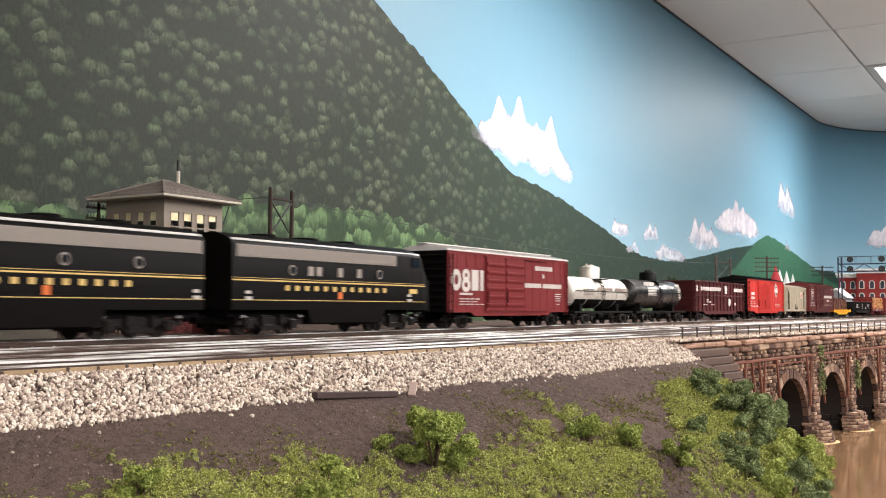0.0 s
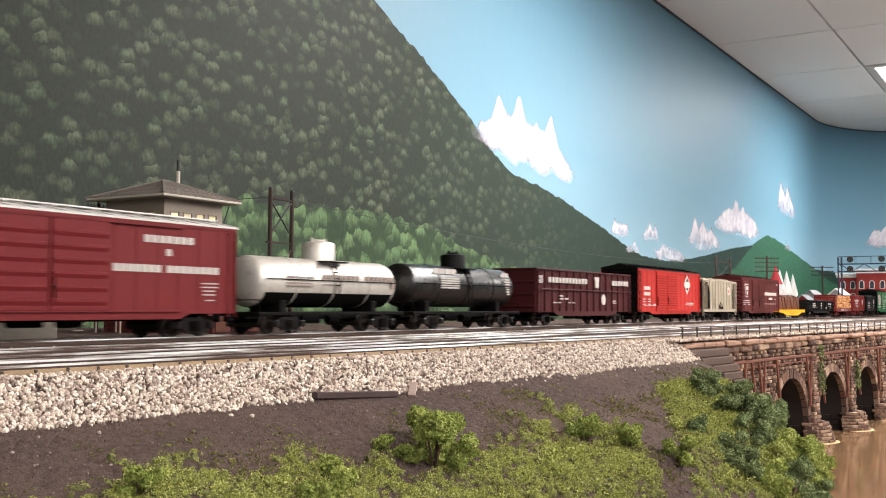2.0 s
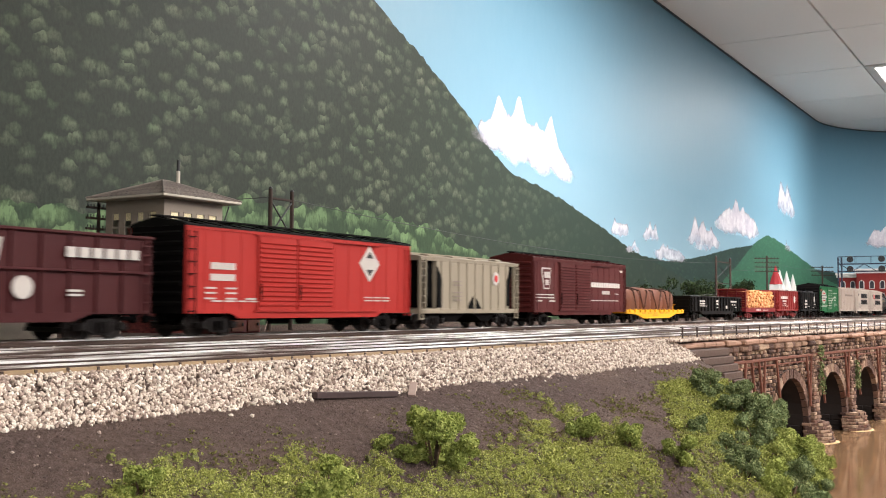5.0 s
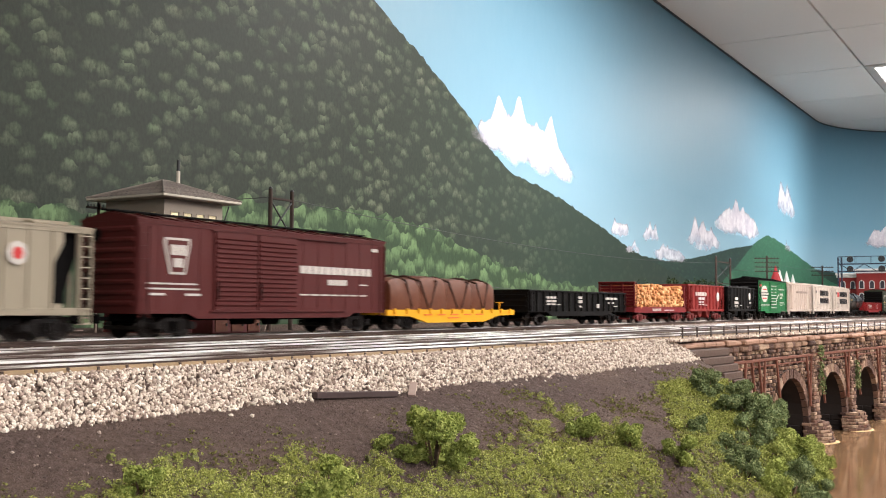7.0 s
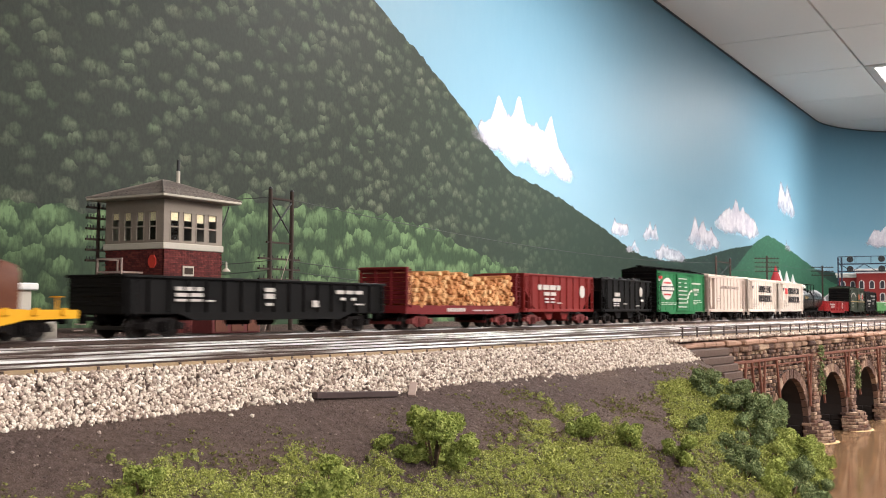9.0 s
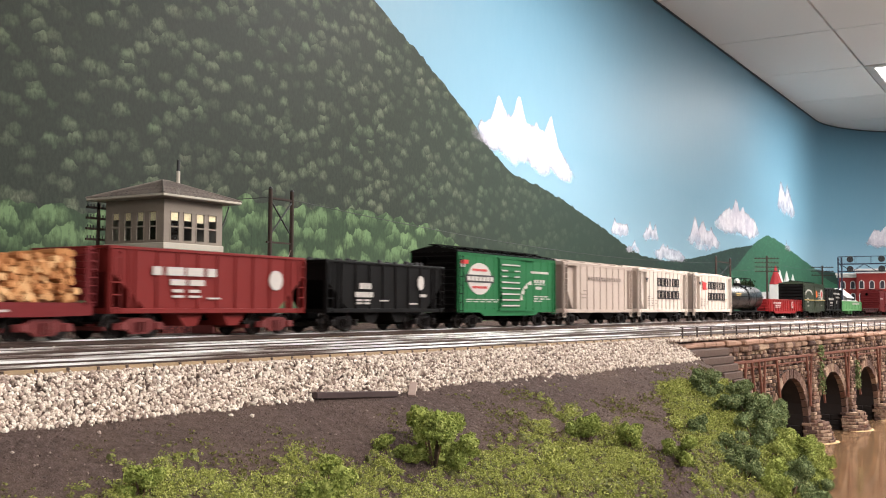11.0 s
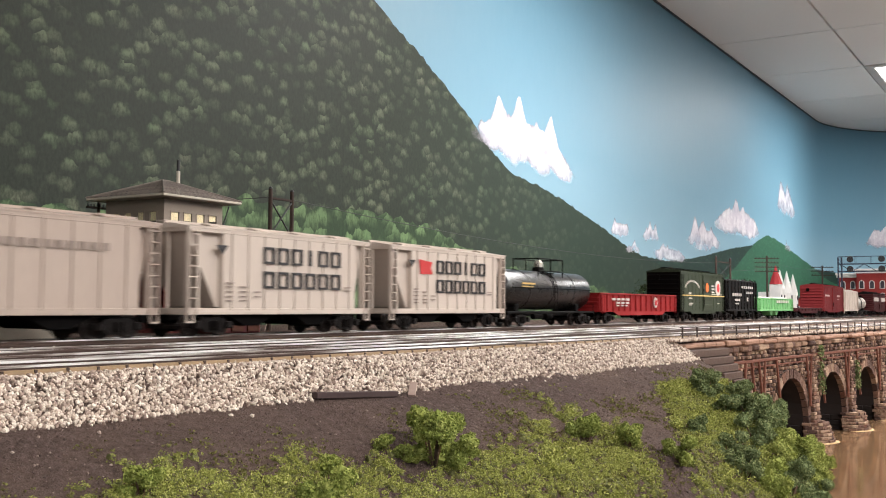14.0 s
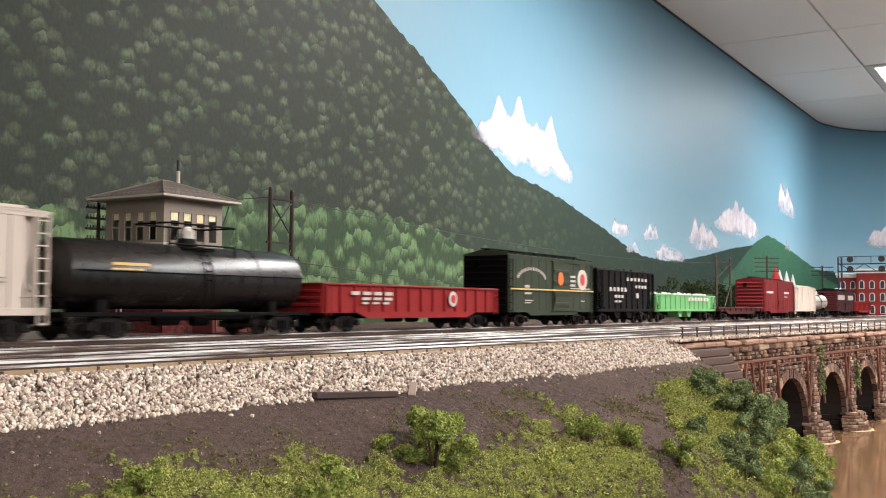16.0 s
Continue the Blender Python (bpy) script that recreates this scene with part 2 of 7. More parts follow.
def water_paint():
    m = Mat("river_water")
    co = m.coord((1, 1.6, 1))
    n = m.noise(9, 3, 0.5, co)
    col = m.mix(n, srgb(112, 84, 60), srgb(136, 106, 78))
    m.bump(m.noise(40, 3, 0.5, co), 0.05, 0.002)
    return m.done(col, 0.08, 0.0, 0.5)


M["earth"] = earth_paint()
M["stone"] = stone_paint("bridge_stone", False)
M["stone_piece"] = stone_paint("bridge_stone_piece", True)
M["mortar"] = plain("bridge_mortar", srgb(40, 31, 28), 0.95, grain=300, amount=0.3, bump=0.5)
M["water"] = water_paint()
M["iron_rust"] = plain("rusty_iron", srgb(112, 66, 50), 0.8, 0.2, 500, 0.35)
M["rail_fence"] = plain("railing_paint", srgb(70, 58, 56), 0.6, 0.2, 500, 0.25)
M["subroad"] = plain("ballast_bed", srgb(104, 86, 78), 0.95, grain=700, amount=0.35, bump=0.9)


def foliage(name, stops, rough=0.9, dry=(0.72, 0.66, 0.5, 1)):
    m = Mat(name)
    col = m.ramp(m.island(), stops)
    n = m.noise(160, 3, 0.6, m.coord())
    col = m.mix(m.math("MULTIPLY", n, 0.45), col, scale_color(stops[0][1], 0.8))
    big = m.noise(38, 3, 0.6, m.coord())
    col = m.mix(m.math("MULTIPLY_ADD", big, 1.8, -0.75, clamp=True), col, m.mix(1.0, col, dry, "MULTIPLY"))
    return m.done(col, rough, 0.0, 0.15)


M["moss"] = foliage("foam_moss", [(0, srgb(118, 122, 62)), (0.35, srgb(152, 157, 80)), (0.7, srgb(180, 183, 100)), (1, srgb(204, 202, 128))], dry=(0.70, 0.70, 0.60, 1))
M["bush"] = foliage("bush_leaf", [(0, srgb(100, 112, 54)), (0.5, srgb(142, 152, 76)), (1, srgb(184, 190, 110))])
M["dark_bush"] = foliage("dark_bush_leaf", [(0, srgb(88, 100, 66)), (0.5, srgb(120, 133, 90)), (1, srgb(160, 168, 118))])
M["yellow_bush"] = foliage("yellow_bush_leaf", [(0, srgb(122, 130, 66)), (0.5, srgb(160, 168, 90)), (1, srgb(196, 200, 124))])
M["far_tree"] = foliage("far_tree_leaf", [(0, srgb(26, 36, 24)), (0.5, srgb(48, 62, 38)), (1, srgb(80, 92, 58))])

# ---- the room: painted wall with a rounded corner, ceiling, floor ----
CORNER = 0.75


def wall_path():
    pts = [(-3.0, WALL_Y), (-1.0, WALL_Y), (0.0, WALL_Y)] + [(0.5 * k, WALL_Y) for k in range(1, 11)]
    cx, cy = END_X - CORNER, WALL_Y - CORNER
    pts = [q for q in pts if q[0] < cx - 0.05]
    for k in range(0, 17):
        a = radians(90 - 90 * k / 16)
        pts.append((cx + CORNER * math.cos(a), cy + CORNER * math.sin(a)))
    return pts + [(END_X, -1.5), (END_X, -4.5)]


def back_wall():
    pts = wall_path()
    a = Acc()
    n = len(pts)
    vs = [(x, y, z) for z in (FLOOR, CEIL) for x, y in pts]
    thick = [(x + (0.12 if x > 5.4 else 0), y + (0.12 if y > -0.1 else 0)) for x, y in pts]
    vs += [(x, y, z) for z in (FLOOR, CEIL) for x, y in thick]
    fs = [(i, i + 1, n + i + 1, n + i) for i in range(n - 1)]
    fs += [(2 * n + i + 1, 2 * n + i, 3 * n + i, 3 * n + i + 1) for i in range(n - 1)]
    a.add(vs, fs)
    ob = single("wall_north", a, M["sky"], "blue painted sky mural wall with a rounded corner", kind="structure", smooth=True)
    return ob


WALL = back_wall()


def spline(pts, x):
    for (x0, z0), (x1, z1) in zip(pts, pts[1:]):
        if x0 <= x <= x1:
            return z0 + (z1 - z0) * (x - x0) / (x1 - x0)
    return pts[0][1] if x < pts[0][0] else pts[-1][1]


def wall_point(s, off):
    """A point at the length s along the wall, off metres in front of it."""
    cx, cy = END_X - CORNER, WALL_Y - CORNER
    if s <= cx:
        return s, WALL_Y - off
    a = (s - cx) / CORNER
    if a < math.pi / 2:
        return cx + (CORNER - off) * math.sin(a), cy + (CORNER - off) * math.cos(a)
    return END_X - off, cy - (s - cx - CORNER * math.pi / 2)


def mural(name, outline, bottom, off, mat, label, rough, step=0.012, lump=None):
    """A painted field on the wall below an uneven outline."""
    a = Acc()
    s, cols = outline[0][0], []
    while s <= outline[-1][0]:
        top = spline(outline, s) + rough * (noise.noise((s * 60, off * 900, 0)) + 0.6 * noise.noise((s * 170, off * 900, 5)))
        if lump:
            top += lump * abs(noise.noise((s * 22, 3, off * 500))) * 2
        cols.append((s, max(top, bottom + 0.001)))
        s += step
    vs = []
    for s, top in cols:
        x, y = wall_point(s, off)
        vs += [(x, y, bottom), (x, y, top)]
    a.add(vs, [(2 * i, 2 * i + 2, 2 * i + 3, 2 * i + 1) for i in range(len(cols) - 1)])
    ob = part(name, a, mat, WALL, label)
    return ob


mural("painted_ridge", [(2.60, 0.15), (2.84, 0.158), (3.14, 0.150), (3.35, 0.165), (3.56, 0.187), (3.85, 0.225), (4.12, 0.251), (4.21, 0.258), (4.45, 0.27), (4.9, 0.25), (5.3, 0.20), (5.6, 0.193), (6.1, 0.170), (6.6, 0.158), (7.4, 0.138)], -0.2, 0.0010, M["far_ridge"], "hazy dark green painted ridge", 0.004)
mural("painted_peak", [(3.75, 0.10), (3.95, 0.17), (4.21, 0.268), (4.38, 0.308), (4.44, 0.312), (4.7, 0.287), (5.08, 0.235), (5.34, 0.203), (5.7, 0.12)], -0.2, 0.0018, M["green_peak"], "bright green painted peak", 0.004)
mural("painted_mountain", [(-1.5, 0.9), (0.4, 0.9), (1.25, 0.74), (1.52, 0.571), (1.772, 0.459), (1.879, 0.405), (2.0, 0.337), (2.062, 0.310), (2.18, 0.297), (2.303, 0.281), (2.45, 0.252), (2.59, 0.223), (2.843, 0.166), (3.0, 0.142), (3.3, 0.10), (3.7, 0.04)], -0.2, 0.0026, M["mountain"], "forested dark green painted mountain", 0.006)
mural("painted_treeline", [(-1.5, 0.11), (0.4, 0.115), (0.76, 0.122), (0.84, 0.118), (0.92, 0.120), (1.05, 0.141), (1.19, 0.163), (1.28, 0.158), (1.40, 0.165), (1.49, 0.171), (1.60, 0.162), (1.72, 0.154), (1.82, 0.130), (2.0, 0.094), (2.3, 0.06), (2.8, 0.03), (3.3, -0.02)], -0.2, 0.0034, M["treeline"], "light green painted tree line", 0.004, step=0.006, lump=0.012)


def cloud(s0, z0, w, h, seed, slope=0.0, peaks=None, body=0.5, thin=1.0):
    """A painted cloud: tall feathery peaks over an uneven base."""
    rng = random.Random(seed)
    peaks = peaks or [(rng.uniform(0.08, 0.9), rng.uniform(0.62, 1.0), rng.uniform(0.16, 0.30)) for _ in range(4)]
    s0, w, h = s0 - 0.10 * w, 1.2 * w, 1.2 * h
    a, n = Acc(), 80
    vs, fades = [], []
    for i in range(n + 1):
        u = i / n
        edge = min(1, 3.2 * u, 3.2 * (1 - u))
        top = body * edge
        for c, ht, wd in peaks:
            top = max(top, ht * max(0, 1 - abs(u - c) / wd) ** 0.9 * edge)
        top += 0.05 * edge * (noise.noise((u * 30, seed, 0)) + noise.noise((u * 70, seed, 4)))
        low = -0.16 * edge * (0.6 + noise.noise((u * 9, seed, 2)))
        x, y = wall_point(s0 + u * w, 0.0030)
        base = z0 + slope * u * w
        lo, hi = base + low * h, base + max(top, low + 0.02) * h
        for t, fd in ((0, 0.25), (0.25, 0.78), (0.8, 1.0), (1.0, 0.66)):
            vs.append((x, y, lo + (hi - lo) * t))
            fades.append(fd * thin * min(1, edge * 1.4))
    a.add(vs, [(4 * i + j, 4 * i + 4 + j, 4 * i + 5 + j, 4 * i + 1 + j) for i in range(n) for j in range(3)])
    ob = part("painted_cloud", a, M["cloud"], WALL, "white feathery painted cloud")
    at = ob.data.attributes.new("fade", "FLOAT", "POINT")
    at.data.foreach_set("value", fades)
    ob.visible_shadow = False


cloud(1.885, 0.362, 0.540, 0.126, 3, -0.075, [(0.14, 0.80, 0.13), (0.27, 1.02, 0.13), (0.43, 1.06, 0.13), (0.57, 0.78, 0.12), (0.70, 1.02, 0.16), (0.87, 0.60, 0.14)], 0.66)
cloud(2.660, 0.206, 0.155, 0.058, 4, thin=0.78)
cloud(2.765, 0.160, 0.135, 0.036, 5, thin=0.62)
cloud(2.910, 0.206, 0.155, 0.056, 6, thin=0.74)
cloud(2.985, 0.152, 0.360, 0.064, 7, thin=0.70)
cloud(3.325, 0.216, 0.410, 0.098, 8, thin=0.82)
cloud(3.400, 0.200, 0.190, 0.036, 12, thin=0.62)
cloud(3.635, 0.288, 0.655, 0.150, 9, thin=0.92)
cloud(4.570, 0.423, 0.370, 0.160, 10, thin=0.74)
cloud(4.715, 0.259, 0.110, 0.054, 13, thin=0.58)
cloud(5.890, 0.332, 0.360, 0.125, 11, 0.05)


def ceiling():
    a = Acc()
    xs = [4.302 + 0.617 * k for k in range(-12, 4)]
    ys = [0.055 - 1.22 * k for k in range(-1, 5)]
    lights = [(x, y) for x, y in TROFFERS]
    for x in xs:
        for y in ys:
            if any(x < lx < x + 0.617 and y - 1.22 < ly < y for lx, ly in lights):
                continue
            a.box(x + 0.004, min(x + 0.613, END_X + 0.15), y - 1.216, min(y - 0.004, WALL_Y + 0.1), CEIL, CEIL + 0.02)
    a.box(-3.2, END_X + 0.2, -6.3, WALL_Y + 0.15, CEIL + 0.024, CEIL + 0.05)
    single("ceiling", a, M["ceiling"], "white suspended ceiling of large acoustic tiles", kind="structure")


ceiling()


def troffer(x, y):
    ob = thing("ceiling_light", "recessed fluorescent ceiling light with a white diffuser", "ceiling light", "ceiling lights", pose(x, y, CEIL))
    f = Acc()
    for x0, x1, y0, y1 in ((-0.304, -0.27, -0.6, 0.6), (0.27, 0.304, -0.6, 0.6), (-0.27, 0.27, -0.6, -0.57), (-0.27, 0.27, 0.57, 0.6)):
        f.box(x0, x1, y0, y1, -0.006, 0.018, 0.002)
    part("frame", f, M["ceiling_grid"], ob)
    part("diffuser", Acc().box(-0.268, 0.268, -0.568, 0.568, 0.0, 0.012), M["lamp"], ob, "glowing white diffuser")


for tx, ty in TROFFERS:
    troffer(tx, ty)

# dark strip and bead that draw the shadow line under the ceiling
single("wall_shadow_line", Acc().box(-3.0, END_X - CORNER, WALL_Y - 0.006, WALL_Y - 0.001, CEIL - 0.006, CEIL - 0.001), M["shadow_line_dark"], "dark strip drawn as the shadow line between wall and ceiling", kind="structure")
rim = Acc()
prev = None
for k in range(0, 17):
    q = wall_point(END_X - CORNER + CORNER * math.pi / 2 * k / 16, 0.004)
    if prev:
        rim.rod((*prev, CEIL - 0.004), (*q, CEIL - 0.004), 0.003, n=6)
    prev = q
rim.rod((*prev, CEIL - 0.004), (END_X - 0.004, -4.0, CEIL - 0.004), 0.003, n=6)
single("wall_shadow_line_end", rim, M["shadow_line_dark"], "dark bead drawn as the shadow line between rounded wall and ceiling", kind="structure")
single("floor", Acc().box(-3.2, END_X + 0.2, -6.2, WALL_Y + 0.12, FLOOR - 0.05, FLOOR), M["bounce_floor"], "pale unseen room floor that bounces light to the ceiling", kind="structure")
single("wall_west", Acc().box(-3.15, -3.0, -6.2, WALL_Y + 0.12, FLOOR, CEIL + 0.02), M["room_wall"], "plain pale room wall", kind="structure")
single("wall_south", Acc().box(-3.0, END_X, -6.2, -6.05, FLOOR, CEIL + 0.02), M["room_wall"], "plain pale room wall", kind="structure")
single("wall_east", Acc().box(END_X, END_X + 0.12, -6.05, -4.5, FLOOR, CEIL + 0.02), M["room_wall"], "plain pale room wall", kind="structure")


# ---- the ground of the layout ----
BANK = 0.900


def smooth(a, b, t):
    t = min(1, max(0, (t - a) / (b - a)))
    return t * t * (3 - 2 * t)


def ground_z(x, y):
    u = front(x) - y
    if u < 0.012:
        z = BED
    elif u < 0.042:
        z = BED - 0.0185 * (u - 0.012) / 0.030
    else:
        d = u - 0.042
        z = BED - 0.0185 - 0.40 * d - 0.9 * max(0, d - 0.10)
        z += 0.006 * noise.noise((x * 9, y * 9, 1)) * smooth(0, 0.05, d) + 0.0022 * noise.noise((x * 45, y * 45, 3)) * smooth(0, 0.02, d)
    # the bank of the river
    lean = BANK - 1.9 * max(0.0, u - 0.05)
    if x > lean and (u > -0.006 or x > 1.0) and y < 0.045:
        drop = BED - 0.012 - 0.34 * (x - lean) - 0.75 * max(0.0, x - lean - 0.09) - 0.25 * max(0, u)
        drop += 0.006 * noise.noise((x * 14, y * 14, 8))
        z = min(z, max(drop, WATER - 0.05))
    return max(z, WATER - 0.06)


def ground():
    a = Acc()
    xs = [-0.6 + 0.02 * k for k in range(0, 40)] + [0.2 + 0.006 * k for k in range(0, 220)] + [1.52 + 0.06 * k for k in range(0, 78)]
    ys = [-1.0 + 0.02 * k for k in range(0, 20)] + [-0.60 + 0.006 * k for k in range(0, 60)] + [-0.24 + 0.02 * k for k in range(0, 14)] + [0.044, 0.05, 0.15, 0.3, WALL_Y - 0.006]
    vs = [(x, y, ground_z(x, y)) for y in ys for x in xs]
    n = len(xs)
    fs = [(j * n + i, j * n + i + 1, (j + 1) * n + i + 1, (j + 1) * n + i) for j in range(len(ys) - 1) for i in range(n - 1)]
    a.add(vs, fs)
    ob = single("ground", a, M["earth"], "dark cinder embankment falling towards the river", kind="structure", smooth=True)
    return ob


GROUND = ground()
single("layout_fascia", Acc().box(-0.62, END_X, -1.04, -1.0, FLOOR, -0.17), M["room_wall"], "plain fascia below the layout edge", kind="structure")
single("water", Acc().box(0.6, END_X - 0.02, -0.998, 0.04, WATER - 0.004, WATER), M["water"], "still muddy brown river water", kind="structure")
bed = Acc()
for x0, x1 in ((-0.6, 0.9), (0.9, 5.9)):
    vs = [(x0, front(x0) - 0.012, BED + 0.0006), (x1, front(x1) - 0.012, BED + 0.0006), (x1, 0.05, BED + 0.0006), (x0, 0.05, BED + 0.0006)]
    low = [(x, y, BED - 0.004) for x, y, z in vs]
    bed.add(vs + low, [(0, 1, 2, 3), (0, 4, 5, 1), (1, 5, 6, 2), (2, 6, 7, 3), (3, 7, 4, 0)])
single("track_bed", bed, M["subroad"], "pale crushed stone bed under the tracks", kind="structure")

# ---- tracks ----
GAUGE = 0.0317


def track(name, ya, yb, x0, x1, label):
    """Two rails and their ties, centre line from ya at x0 to yb at x1."""
    ob = thing(name, label, "railway track", "tracks")
    turn = math.atan2(yb - ya, x1 - x0)
    ob.matrix_basis = pose(x0, ya, RAIL, 0, 0, math.degrees(turn))
    length = math.hypot(x1 - x0, yb - ya)
    for s in (-1, 1):
        c = s * GAUGE / 2
        w = Acc().prism([(c - 0.0018, -0.0038), (c + 0.0018, -0.0038), (c + 0.0018, -0.0032), (c + 0.0005, -0.0026), (c + 0.0005, -0.0012), (c - 0.0005, -0.0012), (c - 0.0005, -0.0026), (c - 0.0018, -0.0032)], "x", 0, length)
        rail = part("rail", w, M["rust"], ob, "rust-brown rail")
        if name == "front_track" and s < 0:
            part("rail_foot", Acc().prism([(c - 0.0038, -0.0062), (c - 0.0019, -0.0062), (c - 0.0019, -0.0018), (c - 0.0026, -0.0020)], "x", 0, length), M["rail_tan"], rail, "tan dusty rail foot")
            spikes = Acc()
            for k in range(int(min(length, 2.6) / 0.0150)):
                spikes.box(0.015 * k, 0.015 * k + 0.0012, c - 0.0033, c - 0.0018, -0.0034, -0.0019)
            tagged(part("spike", spikes, M["rust"], rail, "small dark rail spikes"), kind="stuff")
        part("rail_head", Acc().prism([(c - 0.0009, -0.0010), (c + 0.0009, -0.0010), (c + 0.0009, -0.0002), (c + 0.0006, 0), (c - 0.0006, 0), (c - 0.0009, -0.0002)], "x", 0, length), M["steel"], rail, "polished steel rail head")
    rng = random.Random(name)
    ties = Acc()
    n = int(length / 0.0113)
    for k in range(n):
        x = 0.0113 * k
        if 60 <= k < 110:
            continue
        ties.box(x - 0.0022, x + 0.0022, -0.027 + rng.uniform(-0.0008, 0.0008), 0.027 + rng.uniform(-0.0008, 0.0008), -0.0065, -0.0038 + rng.uniform(-0.0002, 0))
    tagged(part("tie_row", ties, M["tie"], ob, "weathered wooden ties"), kind="stuff")
    tie_mesh = Acc().box(-0.0022, 0.0022, -0.027, 0.027, -0.0065, -0.0039, 0.0003).mesh("tie", M["tie"])
    for k in range(60, min(n, 110)):
        t = new("tie", tie_mesh)
        t.parent = ob
        t.matrix_basis = pose(0.0113 * k, rng.uniform(-0.0008, 0.0008), 0, 0, 0, rng.uniform(-1.2, 1.2))
    return ob


X0, X1 = -0.55, 5.3
track("train_track", 0.0, 0.0, X0, 4.75, "straight railway track carrying the freight train")
track("middle_track", front(X0) / 2 + 0.008, front(X1) / 2 + 0.008, X0, X1, "empty middle railway track with shiny rails")
track("front_track", front(X0) + 0.016, front(X1) + 0.016, X0, X1, "empty foremost railway track with brown ties")
track("crossover_track", front(-0.3) + 0.016, front(2.4) / 2 + 0.008, -0.3, 2.4, "crossover track between the two empty tracks")


# ---- ballast ----
ICO_V = []
for a_, b_ in ((1, 1.618), (-1, 1.618), (1, -1.618), (-1, -1.618)):
    ICO_V += [(0, a_, b_), (a_, b_, 0), (b_, 0, a_)]
ICO_V = [Vector(v).normalized() for v in ICO_V]
ICO_F = []
for i in range(12):
    for j in range(i + 1, 12):
        for k in range(j + 1, 12):
            if all((ICO_V[p] - ICO_V[q]).length < 1.1 for p, q in ((i, j), (j, k), (i, k))):
                n_ = (ICO_V[j] - ICO_V[i]).cross(ICO_V[k] - ICO_V[i])
                ICO_F.append((i, j, k) if n_.dot(ICO_V[i]) > 0 else (i, k, j))


def rock(acc, x, y, z, r, rng):
    """One worn angular stone."""
    m = Euler((rng.uniform(0, 6.3), rng.uniform(0, 6.3), rng.uniform(0, 6.3))).to_matrix()
    m = m @ Matrix.Diagonal((rng.uniform(0.75, 1.3), rng.uniform(0.7, 1.1), rng.uniform(0.6, 1.0)))
    vs = []
    for v in ICO_V:
        p = m @ (v * r * rng.uniform(0.66, 1.22))
        vs.append((x + p[0], y + p[1], z + p[2]))
    acc.add(vs, ICO_F)


def ballast():
    rng = random.Random(21)
    ob = thing("ballast", "pale crushed stone ballast on the track shoulder", "ballast", kind="stuff")
    a = Acc()
    for k in range(40000):
        x = 0.16 + 1.95 * rng.random() ** 1.5
        edge = 0.0395 + 0.003 * noise.noise((x * 14, 0, 7)) + 0.002 * noise.noise((x * 60, 0, 1))
        if x > 0.90:
            edge = 0.018
        u = rng.uniform(0.003, edge)
        y = front(x) - u
        z = BED - 0.0185 * max(0.0, u - 0.012) / 0.030 if x <= 0.9 else BED
        rock(a, x, y, z + rng.uniform(-0.0003, 0.0012), rng.uniform(0.0006, 0.00112) * (1 + 0.35 * x), rng)
    for k in range(9000):
        x = 0.88 + 1.5 * rng.random() ** 1.3
        y = front(x) - rng.uniform(-0.004, 0.022)
        rock(a, x, y, BED + rng.uniform(0, 0.0012), rng.uniform(0.0008, 0.0014) * (0.9 + 0.3 * x), rng)
    for k in range(1500):
        x = 0.25 + 3.2 * rng.random() ** 1.6
        y = rng.uniform(front(x) + 0.002, 0.05)
        rock(a, x, y, BED + 0.0002, rng.uniform(0.0008, 0.0014) * (1 + 0.3 * x), rng)
    for k in range(30):
        x = 0.18 + 0.8 * rng.random()
        u = 0.040 + abs(rng.gauss(0, 0.004))
        y = front(x) - u
        rock(a, x, y, ground_z(x, y) + 0.0002, rng.uniform(0.0007, 0.0014), rng)
    tagged(part("loose_stones", a, M["ballast"], ob), kind="stuff")
    forms = []
    for k in range(8):
        s = Acc()
        rock(s, 0, 0, 0, 0.0012, rng)
        forms.append(s.mesh("stone", M["ballast_piece"]))
    for k in range(290):
        x = rng.uniform(0.24, 0.50)
        u = rng.uniform(0.008, 0.039)
        st = new("stone", forms[k % 8])
        st.parent = ob
        z = BED - 0.0185 * max(0.0, u - 0.012) / 0.030
        st.matrix_basis = pose(x, front(x) - u, z + 0.0012, rng.uniform(0, 360), rng.uniform(0, 360), rng.uniform(0, 360))


ballast()


def cinders():
    rng = random.Random(8)
    a = Acc()
    for k in range(7000):
        x = 0.18 + 0.85 * rng.random() ** 1.2
        u = rng.uniform(0.038, 0.20)
        y = front(x) - u
        z = ground_z(x, y)
        if z > WATER:
            rock(a, x, y, z, rng.uniform(0.0003, 0.0009) * (0.7 + 0.6 * x), rng)
    single("cinder_gravel", a, M["cinder"], "dark loose cinders on the embankment", "gravel", kind="stuff")


M["cinder"] = varied("cinder_grit", [(0, srgb(82, 68, 64)), (0.5, srgb(104, 88, 82)), (0.85, srgb(132, 114, 106)), (1, srgb(164, 146, 134))], 0.95, 900, 0.4)
cinders()


